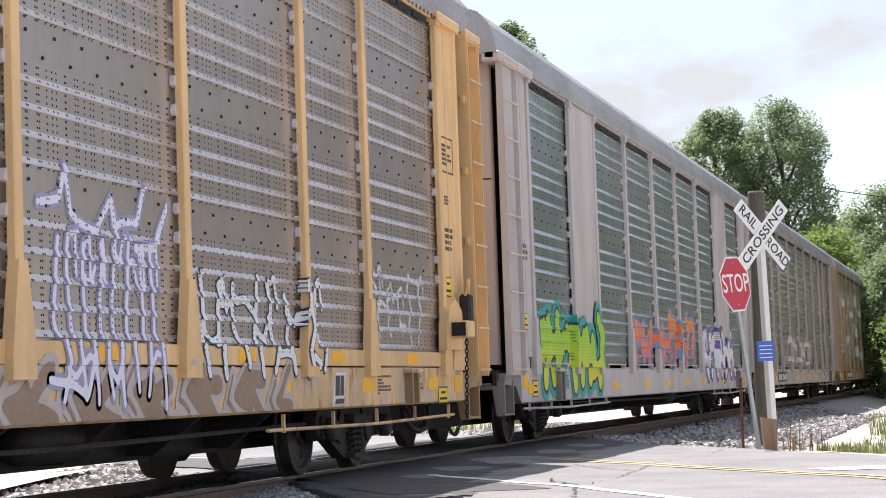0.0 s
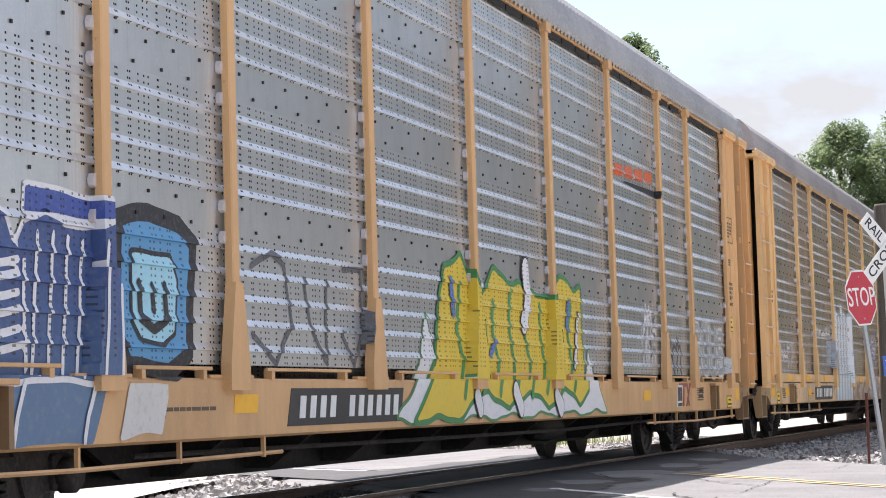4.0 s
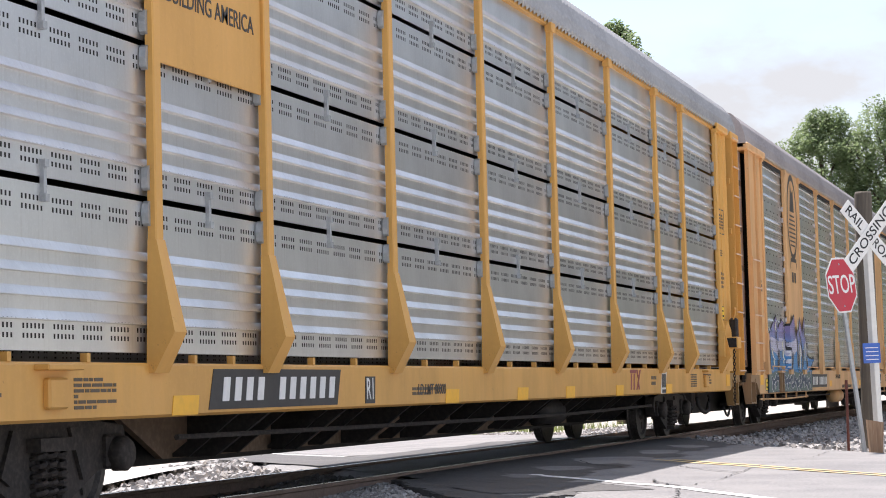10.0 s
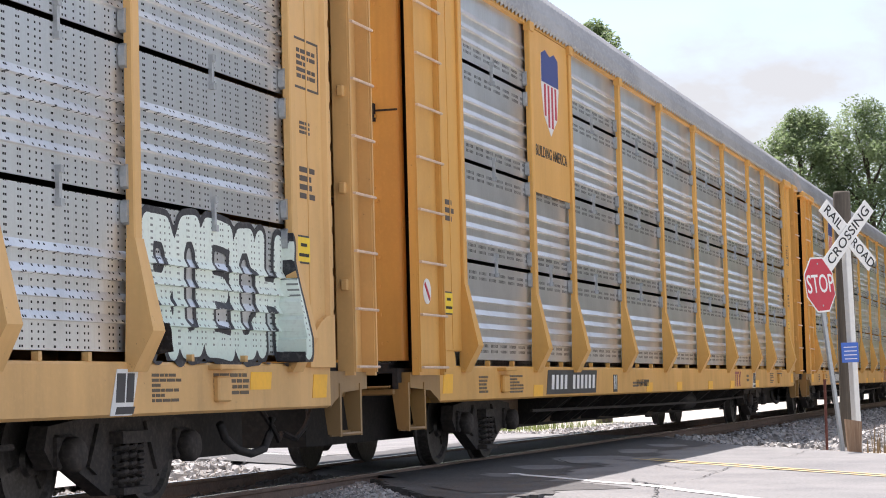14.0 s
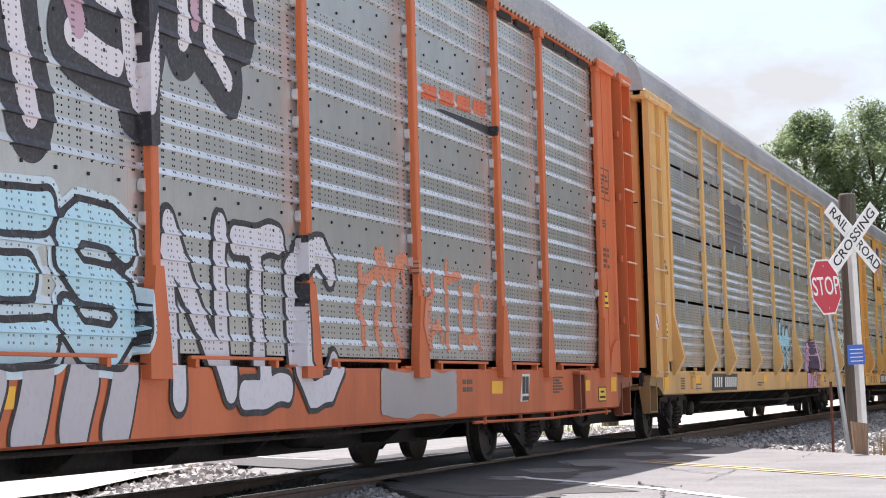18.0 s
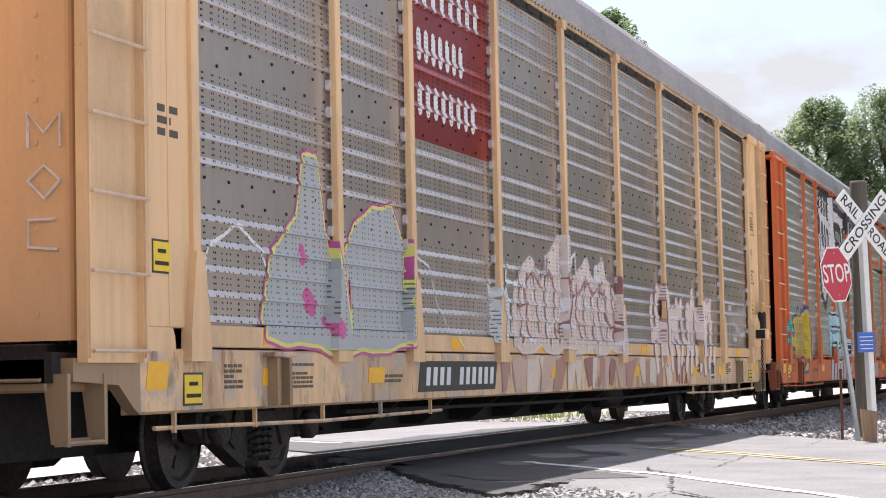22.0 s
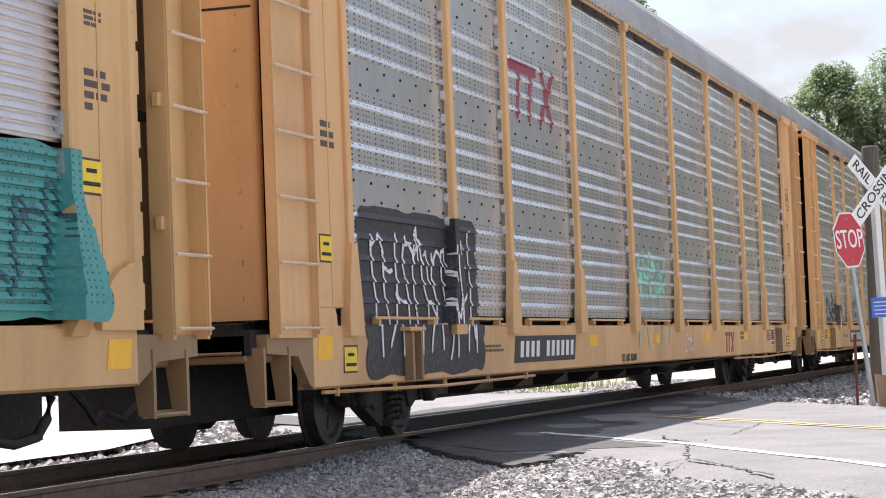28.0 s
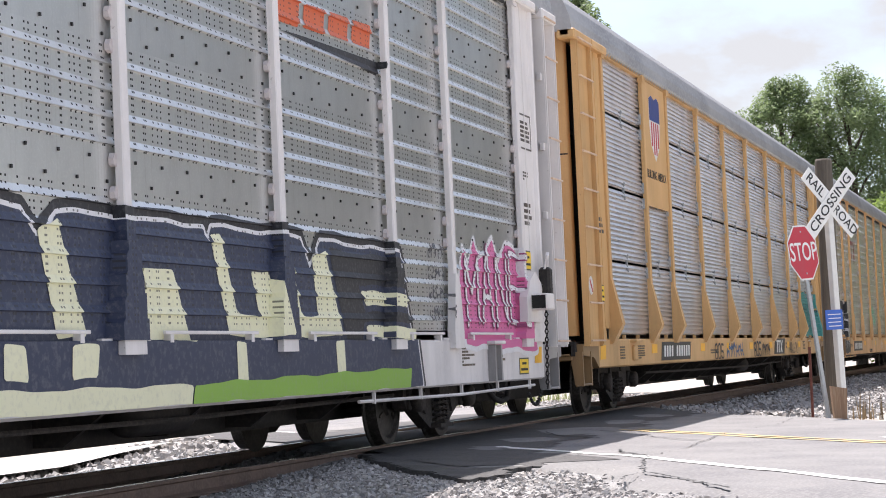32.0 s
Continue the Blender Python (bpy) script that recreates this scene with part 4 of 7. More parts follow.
def ladder(car, x, z0, z1, material, y, half):
    bm = bmesh.new()
    for s in (-1, 1):
        box(bm, x + s * half - 0.015, x + s * half + 0.015, y - 0.022, y + 0.03, z0, z1)
    l = put("ladder", to_mesh("ladder", bm, material), car)
    for i in range(int((z1 - z0) / 0.52) + 1):
        put("rung", rung_mesh(RUNG_STEEL), l, pose(x, y, z0 + 0.045 + i * 0.52) @ Matrix.Diagonal((half / 0.25, 1, 1, 1)))


def plate_on(car, name, x, z, w, h, rgb, y=-1.553, label="", slant=0.0, thick=0.004):
    bm = bmesh.new()
    extrude(bm, [(x - w / 2 - slant, z - h / 2), (x + w / 2 - slant, z - h / 2), (x + w / 2 + slant, z + h / 2), (x - w / 2 + slant, z + h / 2)], y - thick, y, "y")
    return put(name, to_mesh(name, bm, flat_paint(rgb)), car, None, label)


def stencil(car, x, z, w, rows, row_h, rgb, seed, y=-1.5535):
    """Lines of print too small to read, as broken bars."""
    rng = random.Random(seed)
    bm = bmesh.new()
    for r in range(rows):
        u, top = x - w / 2, z + (rows / 2 - r) * row_h
        while u < x + w / 2 - row_h:
            d = min(rng.uniform(1.2, 4.0) * row_h, x + w / 2 - u)
            box(bm, u, u + d, y - 0.002, y + 0.001, top - row_h * 0.62, top)
            u += d + row_h * 0.5
            if rng.random() < 0.08:
                break
    return tagged(put("stencil", to_mesh("stencil", bm, flat_paint(rgb)), car, None, "small stencilled print"), kind="stuff")


def logo_mark(car, x, z, h, rgb, wide=1.6):
    """The owner's mark as plain slanted bars."""
    bm = bmesh.new()
    y0, y1 = -1.5565, -1.5525
    lean = lambda u, v: (x + u * h * wide + (v - 0.5) * h * 0.16, z + (v - 0.5) * h)
    quad = lambda *p: extrude(bm, [lean(*q) for q in p], y0, y1, "y")
    quad((-0.80, 0.82), (0.10, 0.82), (0.10, 1.0), (-0.80, 1.0))
    quad((-0.66, 0.0), (-0.50, 0.0), (-0.50, 0.80), (-0.66, 0.80))
    quad((-0.26, 0.0), (-0.10, 0.0), (-0.10, 0.80), (-0.26, 0.80))
    quad((0.14, 0.0), (0.30, 0.0), (0.78, 1.0), (0.62, 1.0))
    quad((0.50, 0.0), (0.66, 0.0), (0.50, 0.42), (0.40, 0.30))
    quad((0.14, 1.0), (0.30, 1.0), (0.42, 0.70), (0.33, 0.56))
    return put("owner_mark", to_mesh("owner_mark", bm, flat_paint(rgb)), car, None, "owner's mark in dull maroon")


def number_board(car, x, z, w=1.9, h=0.30, bar_rgb=(0.8, 0.8, 0.78)):
    """Black board whose number is drawn as plain white bars."""
    b = plate_on(car, "number_board", x, z, w, h, (0.02, 0.02, 0.022), label="black number board with white figures as bars", slant=0.05)
    for i in range(11):
        if i == 4:
            continue
        u = x - w * 0.42 + i * w * 0.083
        bm = extrude(bmesh.new(), [(u - 0.02, z - h * 0.3), (u + w * 0.045 - 0.02, z - h * 0.3), (u + w * 0.045 + 0.02, z + h * 0.3), (u + 0.02, z + h * 0.3)], -1.5615, -1.557, "y")
        put("figure", to_mesh("figure", bm, flat_paint(bar_rgb)), b)
    return b


def autorack(spec):
    """One covered car carrier, its own x = 0 at mid length, z = 0 at the rail."""
    kind, coat, metal, roof = spec["kind"], spec["coat"], spec["sheet"], spec.get("roof", ROOF_ZINC)
    skin = paint(coat, 0.5, spec.get("dirt", 0.5), spec.get("rust", 0.3))
    sill_skin = paint(spec.get("sill", coat), 0.5, spec.get("dirt", 0.5) + 0.1, spec.get("rust", 0.3), spec.get("buffed", 0.0))
    low = spec.setdefault("low", 0.60 if kind == "A" else 0.71)
    car = new("autorack_car")
    tagged(car, spec["label"], "railroad car", "cars of the freight train")
    # underframe
    part("deck", boxed(-HALF, HALF, -1.46, 1.46, 0.86, 1.06), BLACK_STEEL, car, "dark steel deck")
    bm = boxed(-HALF + 0.3, HALF - 0.3, -0.38, 0.38, 0.30, 0.86)
    for i in range(9):
        x = -7.2 + i * 1.8
        extrude(bm, [(-1.40, 0.86), (1.40, 0.86), (1.40, 0.72), (0.9, 0.36), (-0.9, 0.36), (-1.40, 0.72)], x - 0.03, x + 0.03)
    if kind != "A":
        for i in range(16):
            x = -7.5 + i
            extrude(bm, [(-1.44, 0.86), (-1.30, 0.86), (-0.62, 0.37), (-0.80, 0.37)], x - 0.02, x + 0.02)
    part("centre_sill", bm, BLACK_STEEL, car, "grimy centre sill with cross bearers")
    part("belly_plate", extrude(bmesh.new(), [(-8.7, 0.80), (-7.7, 0.36), (7.7, 0.36), (8.7, 0.80)], -0.66, -0.60, "y"), BELLY_BROWN if kind != "A" or spec.get("mark_z") == 0.80 else BLACK_STEEL, car, "dusty web of the underframe between the trucks")
    part("side_sill", extrude(bmesh.new(), [(-1.40, low), (-1.52, low), (-1.552, low + 0.02), (-1.552, DECK_TOP - 0.02), (-1.54, DECK_TOP), (-1.40, DECK_TOP)], -SILL_END, SILL_END), sill_skin, car, "deep painted side sill")
    part("side_sill", boxed(-SILL_END, SILL_END, 1.44, 1.552, low, DECK_TOP), sill_skin, car)
    # far wall, inner lining, end walls
    part("far_wall", boxed(-CORNER, CORNER, 1.46, 1.52, DECK_TOP, EAVE), sheet(metal, "D"), car, "perforated wall of the far side")
    for z in (2.55, 3.95):
        part("upper_deck", boxed(-HALF + 0.5, HALF - 0.5, -1.40, 1.40, z, z + 0.06), BLACK_STEEL, car, "inner deck for vehicles")
    top = boxed(-HALF, HALF, -1.57, -1.46, EAVE - 0.05, EAVE + 0.02)
    part("top_chord", top, skin, car, "painted top rail under the roof")
    part("top_chord", boxed(-HALF, HALF, 1.46, 1.57, EAVE - 0.05, EAVE + 0.02), skin, car)
    put("roof", roof_mesh(roof), car, None, "ribbed arched roof")
    # bays
    edges = [-CORNER] + POSTS + [CORNER]
    plain = spec.get("plain", {})
    for i, (a, b) in enumerate(zip(edges, edges[1:])):
        w = round(b - a, 3)
        if i in plain:
            part("plain_panel", boxed(a + 0.03, b - 0.03, -1.575, -1.50, 1.14, EAVE - 0.03, bevel=0.006), skin, car, "plain riveted side plate")
            continue
        for k, (lo, hi, prof, holes) in enumerate(TIERS[kind]):
            m = sheet(spec.get("tint", {}).get((i, k), metal), spec.get("holes", holes))
            put("rack_sheet", sheet_mesh(kind, k, w, m), car, pose(a, -1.50, lo))
            if k > 0:
                tagged(put("fastening", bolts_mesh("A" if kind == "A" else "B", w), car, pose(a, -1.50, lo)), kind="stuff")
        if kind == "A":
            # proud near-black strips painted as the shade inside the eave slots
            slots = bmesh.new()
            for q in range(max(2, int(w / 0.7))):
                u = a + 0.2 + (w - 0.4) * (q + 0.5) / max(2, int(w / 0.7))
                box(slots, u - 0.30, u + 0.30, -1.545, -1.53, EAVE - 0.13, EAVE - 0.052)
            tagged(put("eave_slot", to_mesh("eave_slot", slots, PAINTED_SHADE), car), kind="stuff")
        if spec.get("lower"):
            part("lower_rail", boxed(a + 0.10, b - 0.10, -1.56, -1.50, 1.105, 1.27, bevel=0.008), skin, car, "painted rail below the sheets")
            plate_on(car, "reflector", (a + b) / 2 + 0.15 * math.sin(i * 5), 1.19, 0.42, 0.12, (0.95, 0.47, 0.02), -1.5605, "yellow-orange reflector strip")
        elif kind == "A":
            u0, u1 = a + w * 0.20, b - w * 0.20
            bm = boxed(u0, u1, -1.575, -1.55, 1.145, 1.172, bevel=0.004)
            for u in (u0 + 0.12, u1 - 0.12):
                box(bm, u - 0.03, u + 0.03, -1.57, -1.50, 1.085, 1.165)
            for u in (a + 0.28, b - 0.28):
                box(bm, u - 0.12, u + 0.12, -1.55, -1.50, 1.09, 1.115)
            tagged(put("toe_rail", to_mesh("toe_rail", bm, skin), car), kind="stuff")
        else:
            for j in range(2):
                u = a + w * (0.33 + 0.34 * j)
                put("sill_lug", to_mesh("sill_lug", boxed(u - 0.025, u + 0.025, -1.55, -1.50, 1.09, 1.15), skin), car)
    pm = post_mesh("A" if kind == "A" else "B", skin)
    for x in POSTS + [-CORNER, CORNER]:
        post = put("post", pm, car, pose(x, -1.535, 0))
        tagged(put("seam_clip_set", clip_mesh() if kind == "A" else loop_mesh(kind), post), kind="stuff")
    # corner assemblies, ladders and end doors
    door_skin = paint(spec.get("door", coat), 0.5, 0.5, 0.3)
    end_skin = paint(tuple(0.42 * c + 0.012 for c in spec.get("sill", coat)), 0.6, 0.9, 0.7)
    for s in (-1, 1):
        span = lambda a, b: sorted((s * a, s * b))
        corner = part("corner_plate", boxed(*span(CORNER + 0.04, 13.60 if s > 0 else 13.70), -1.56, -1.48, 1.24, EAVE - 0.02, bevel=0.01), skin, car, "wide painted corner plate")
        part("corner_lip", extrude(bmesh.new(), [(s * 13.50, -1.56), (s * 13.53, -1.60), (s * 13.58, -1.61), (s * 13.62, -1.58), (s * 13.62, -1.50), (s * 13.50, -1.50)], 1.26 if s < 0 else 1.50, EAVE - 0.02, "z"), skin, corner, "rolled edge of the corner plate")
        part("seam_strip", boxed(*span(13.13, 13.16), -1.566, -1.56, 1.26, EAVE - 0.04), skin, corner)
        if "ladder" not in spec:
            part("corner_gusset", extrude(bmesh.new(), [(s * (13.02 + 0.58 * (1 - math.cos(q * 0.26))), 1.06 + 0.46 * math.sin(q * 0.26)) for q in range(7)] + [(s * 13.64, 1.52), (s * 13.64, 1.06)], -1.60 if s > 0 else -1.55, -1.50, "y"), skin, car, "curved foot of the corner plate")
        part("corner_plate", boxed(*span(CORNER, 14.6), 1.44, 1.60, 1.02, EAVE - 0.02), skin, car)
        # solid near-black block in place of the shade beside the door
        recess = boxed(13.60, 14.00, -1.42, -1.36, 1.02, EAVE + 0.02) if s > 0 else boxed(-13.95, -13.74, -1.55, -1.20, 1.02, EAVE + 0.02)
        part("door_shade", recess, PAINTED_SHADE, car, "near-black block painted as shade beside the end door")
        if s > 0:
            guide = boxed(13.66, 13.72, -1.56, -1.42, 1.10, EAVE, bevel=0.004)
            for q in range(11):
                box(guide, 13.72, 13.78, -1.545, -1.44, 1.20 + 0.37 * q, 1.20 + 0.37 * q + (0.30 if q % 3 else 0.18))
            part("door_guide", guide, skin, car, "notched upright door guide")
        # channel that carries the ladder at the very end
        x0, x1 = (14.02, 14.64) if s > 0 else (13.68, 14.56)
        yb = -1.48 if s > 0 else -1.56
        web = extrude(bmesh.new(), [(s * x0, yb), (s * x0, -1.635), (s * (x0 + 0.05), -1.635), (s * (x0 + 0.05), yb - 0.03), (s * (x1 - 0.05), yb - 0.03), (s * (x1 - 0.05), -1.635), (s * x1, -1.635), (s * x1, yb)], 0.99, EAVE, "z")
        part("end_post", web, skin, car, "end post in the shape of a channel")
        ladder(car, s * (x0 + x1) / 2, 1.02, spec.get("ladder", {}).get(s, EAVE - 0.1), skin, -1.63, (x1 - x0) / 2 - 0.024)
        for zz in (1.75, 2.62, 3.5, 4.4):
            put("ladder_bracket", to_mesh("ladder_bracket", boxed(*span(x0 - 0.05, x0 + 0.02), -1.60, -1.54, zz, zz + 0.10, bevel=0.008), skin), car)
        # folding door leaves across the end, the outer one with a rolled edge
        x = s * 14.35
        arc = [(x + s * 0.05 * math.sin(q * 0.52) - s * 0.02, -1.44 - 0.045 * math.cos(q * 0.52) + 0.045) for q in range(4)]
        for j, (ya, yb, dx) in enumerate(((-1.44, -0.74, 0.0), (-0.74, 0.0, 0.05), (0.0, 0.74, 0.05), (0.74, 1.44, 0.0))):
            outline = arc + [(x + s * 0.03, yb - 0.006), (x - s * 0.05, yb - 0.006), (x - s * 0.05, ya)] if j == 0 else [(x + s * (0.03 + dx), ya), (x + s * (0.03 + dx), yb - 0.006), (x - s * 0.05, yb - 0.006), (x - s * 0.05, ya)]
            leaf = part("end_door", extrude(bmesh.new(), outline, 1.14, EAVE + 0.3, "z"), door_skin, car, "tall folding end door leaf")
            if j < 2 and s < 0:
                studs = bmesh.new()
                for q in range(14):
                    for yy in ((ya + 0.18, yb - 0.14) if spec["seed"] % 3 else (ya + 0.26,)):
                        box(studs, x - 0.043 - dx, x - 0.026 - dx, yy - 0.014, yy + 0.014, 1.30 + 0.285 * q, 1.33 + 0.285 * q)
                tagged(put("stud", to_mesh("stud", studs, door_skin), leaf), kind="stuff")
                part("door_seam", boxed(x - 0.036 - dx, x - 0.026 - dx, ya + 0.03, yb - 0.02, 3.64, 3.66), BLACK_STEEL, leaf)
                if kind != "A":
                    # flat dark plate; the slot's inner shade is its colour
                    part("door_slot", boxed(x - 0.037 - dx, x - 0.026 - dx, -1.18, -0.80, 3.54, 3.72), PAINTED_SHADE, leaf, "dark plate painted as the shade in a door slot")
            if j < 2 and spec.get("door"):
                for zz in (1.22, 2.12, 3.0, 3.72, 4.6):
                    part("hinge", boxed(x - 0.07 - dx, x - 0.02 - dx, ya + 0.0, ya + 0.15, zz - 0.05, zz + 0.05, bevel=0.008), HINGE_STEEL, leaf, "grey steel hinge")
        part("door_foot", boxed(*span(13.9, 14.5), -1.30, 1.30, 1.03, 1.12, bevel=0.01), BLACK_STEEL, car, "grimy rail under the end doors")
        part("end_cap", boxed(*span(CORNER - 0.10, 13.62), -1.66, -1.40, EAVE - 0.08, EAVE + 0.04, bevel=0.02), skin, car)
        part("end_cap", boxed(*span(x0 - 0.02, HALF), -1.66, -1.40, EAVE - 0.10, EAVE + 0.04, bevel=0.02), skin, car, "boxed cap over the ladder")
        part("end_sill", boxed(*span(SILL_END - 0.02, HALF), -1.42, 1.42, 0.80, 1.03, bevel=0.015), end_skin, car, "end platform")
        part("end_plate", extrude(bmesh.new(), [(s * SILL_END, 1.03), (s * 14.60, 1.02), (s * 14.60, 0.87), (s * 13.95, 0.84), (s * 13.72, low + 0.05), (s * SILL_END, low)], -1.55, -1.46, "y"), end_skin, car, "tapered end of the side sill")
        part("coupler", boxed(*span(HALF - 0.9, 15.24), -0.13, 0.13, 0.70, 0.98, bevel=0.04), BLACK_STEEL, car, "grimy coupler")
        part("air_hose", tube(bmesh.new(), [(s * (HALF - 0.2), -0.5, 0.74), (s * (HALF + 0.1), -0.53, 0.52), (s * (HALF + 0.3), -0.5, 0.40), (s * (HALF + 0.5), -0.45, 0.46)], 0.028, 6), BLACK_STEEL, car, "hanging rubber air hose")
        u0, u1 = (13.86, 14.40) if s > 0 else (14.16, 14.68)
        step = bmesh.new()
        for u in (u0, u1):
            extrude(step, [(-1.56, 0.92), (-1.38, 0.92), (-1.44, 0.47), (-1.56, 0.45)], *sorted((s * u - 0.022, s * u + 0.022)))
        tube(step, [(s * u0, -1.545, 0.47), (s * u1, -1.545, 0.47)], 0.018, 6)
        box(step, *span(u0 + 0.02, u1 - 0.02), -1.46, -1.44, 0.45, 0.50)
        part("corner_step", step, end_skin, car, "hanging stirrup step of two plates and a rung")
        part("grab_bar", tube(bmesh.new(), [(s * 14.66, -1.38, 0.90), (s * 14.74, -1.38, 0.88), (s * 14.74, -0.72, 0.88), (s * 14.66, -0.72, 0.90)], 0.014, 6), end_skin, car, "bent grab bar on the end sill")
        if s > 0:
            part("trainline_hose", tube(bmesh.new(), [(s * 11.75, -1.30, 0.62), (s * 11.85, -1.30, 0.50), (s * 12.05, -1.32, 0.40), (s * 12.35, -1.32, 0.36), (s * 12.62, -1.32, 0.39), (s * 12.8, -1.30, 0.50), (s * 12.86, -1.30, 0.64)], 0.035, 7), BLACK_STEEL, car, "slack black brake hose", smooth=True)
        if kind == "A":
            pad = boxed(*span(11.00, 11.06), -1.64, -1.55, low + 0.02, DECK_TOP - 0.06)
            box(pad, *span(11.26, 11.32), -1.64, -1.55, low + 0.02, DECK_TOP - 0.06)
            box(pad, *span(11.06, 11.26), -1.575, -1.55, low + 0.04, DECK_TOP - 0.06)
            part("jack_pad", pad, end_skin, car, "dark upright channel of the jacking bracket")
        else:
            part("jack_pad", boxed(*span(11.05, 11.30), -1.60, -1.54, low + 0.08, DECK_TOP - 0.10, bevel=0.015), sill_skin, car, "jacking bracket under a small shelf")
        part("jack_shelf", boxed(*span(10.95, 11.42), -1.66, -1.54, DECK_TOP - 0.055, DECK_TOP - 0.015, bevel=0.008), sill_skin, car)
    truck(car, -10.45)
    truck(car, 10.45)
    # brake pipe, reservoir, uncoupling rod
    part("brake_pipe", tube(bmesh.new(), [(-8.6, -1.2, 0.55), (-3, -1.18, 0.52), (3, -1.2, 0.50), (8.6, -1.18, 0.54)], 0.022, 6), TRUCK_STEEL, car, "thin brake pipe")
    tank = lathe(bmesh.new(), [(0.05, -0.62), (0.14, -0.58), (0.17, -0.48), (0.17, 0.48), (0.14, 0.58), (0.05, 0.62)], 16, "x")
    part("air_reservoir", tank, sill_skin if spec.get("tank") else BLACK_STEEL, car, "rounded air reservoir", pose(0.25, -1.25, 0.47) if spec.get("tank") else pose(3.2, -0.95, 0.55), True)
    if spec.get("rod", kind == "A"):
        for s in (-1, 1):
            bm = tube(bmesh.new(), [(s * 6.6, -1.50, 0.52), (s * 10, -1.52, 0.50), (s * 13.3, -1.50, 0.53)], 0.018, 6)
            for u in (7, 8.5, 10, 11.5, 13):
                box(bm, s * u - 0.015, s * u + 0.015, -1.53, -1.50, 0.49, 0.66)
            put("safety_rod", to_mesh("safety_rod", bm, sill_skin), car, None, "thin rod hung below the sill")
    # reflectors and markings on the sill
    rz, places = spec.get("refl", (0.80, (-13.0, -9.4, -6.2, -2.8, -0.2, 2.4, 4.9, 8.2, 11.9)))
    for i, x in enumerate(places):
        if not (spec.get("board", True) and abs(x - spec.get("board_x", -7.6)) < 1.7):
            plate_on(car, "reflector", x, rz, 0.44, 0.14, (0.95, 0.50, 0.03), label="yellow-orange reflector strip", slant=0.015)
    for s in (-1, 1):
        plate_on(car, "reflector", s * 13.35, 0.90, 0.34, 0.20, (0.95, 0.50, 0.03), label="square yellow-orange reflector", slant=0.02)
    if kind == "C":
        plate_on(car, "mark_board", spec.get("mark_x", 5.7), 0.90, 1.75, 0.35, (0.015, 0.015, 0.017), label="black slanted board behind the mark", slant=0.12, thick=0.002)
    if spec.get("mark"):
        logo_mark(car, spec.get("mark_x", 5.7), spec.get("mark_z", 0.90), 0.34 if kind == "A" else 0.28, spec["mark"], 2.4 if kind == "C" else 1.6)
    cx = spec.get("code_x", 8.6)
    code = plate_on(car, "code_plate", cx, 0.88, 0.34, 0.32, (0.75, 0.75, 0.73), label="black and white code plate", slant=0.06)
    for dx, w, h, dz in ((-0.06, 0.13, 0.20, 0.03), (0.09, 0.11, 0.20, 0.03), (0.0, 0.28, 0.05, -0.125)):
        put("code_field", to_mesh("code_field", extrude(bmesh.new(), [(cx + dx - w / 2 - 0.015, 0.88 + dz - h / 2), (cx + dx + w / 2 - 0.015, 0.88 + dz - h / 2), (cx + dx + w / 2 + 0.015, 0.88 + dz + h / 2), (cx + dx - w / 2 + 0.015, 0.88 + dz + h / 2)], -1.5605, -1.557, "y"), flat_paint((0.03, 0.03, 0.035))), code)
    stencil(car, 10.2, 0.90, 0.5, 6, 0.036, (0.10, 0.07, 0.04), spec["seed"] + 1)
    stencil(car, spec.get("mark_x", 5.0) + 1.25, 0.90, 0.35, 2, 0.08, (0.10, 0.07, 0.04), spec["seed"] + 2)
    stencil(car, -10.6, 0.88, 0.6, 6, 0.036, (0.10, 0.07, 0.04), spec["seed"] + 3)
    stencil(car, -12.0, 0.88, 0.35, 5, 0.04, (0.10, 0.07, 0.04), spec["seed"] + 4)
    stencil(car, -CORNER - 0.42, 2.7, 0.34, 3, 0.085, (0.08, 0.06, 0.05), spec["seed"] + 5, -1.5615)
    stencil(car, CORNER + 0.42, 3.65, 0.44, 5, 0.055, (0.08, 0.06, 0.05), spec["seed"] + 6, -1.5615)
    bm = bmesh.new()
    for z in (3.44, 3.86):
        box(bm, CORNER + 0.12, CORNER + 0.72, -1.5635, -1.5605, z, z + 0.02)
    for u in (0.12, 0.70):
        box(bm, CORNER + u, CORNER + u + 0.02, -1.5635, -1.5605, 3.46, 3.86)
    put("stencil_frame", to_mesh("stencil_frame", bm, flat_paint((0.08, 0.06, 0.05))), car, None, "black frame round small print")
    stencil(car, CORNER + 0.36, 3.1, 0.24, 3, 0.04, (0.08, 0.06, 0.05), spec["seed"] + 8, -1.5615)
    stencil(car, CORNER + 0.40, 2.62, 0.36, 4, 0.075, (0.08, 0.06, 0.05), spec["seed"] + 9, -1.5615)
    stencil(car, -8.4 if spec.get("board_x", 0) > -7 else -3.6, 0.84, 0.9, 2, 0.045, (0.10, 0.07, 0.04), spec["seed"] + 10)
    stencil(car, 11.4, 0.92, 0.7, 4, 0.045, (0.10, 0.07, 0.04), spec["seed"] + 11)
    def notice(x, z, w, h, y):
        edge = plate_on(car, "warning_plate", x, z, w, h, (0.03, 0.03, 0.03), y, "yellow warning plate edged in black", 0.01 if y > -1.556 else 0.0)
        bm = bmesh.new()
        box(bm, x - w / 2 + 0.016, x + w / 2 - 0.016, y - 0.0065, y - 0.004, z - h / 2 + 0.016, z + h / 2 - 0.016)
        field = part("yellow_field", bm, flat_paint((0.90, 0.62, 0.03)), edge)
        tagged(field, kind="stuff")
        bm = bmesh.new()
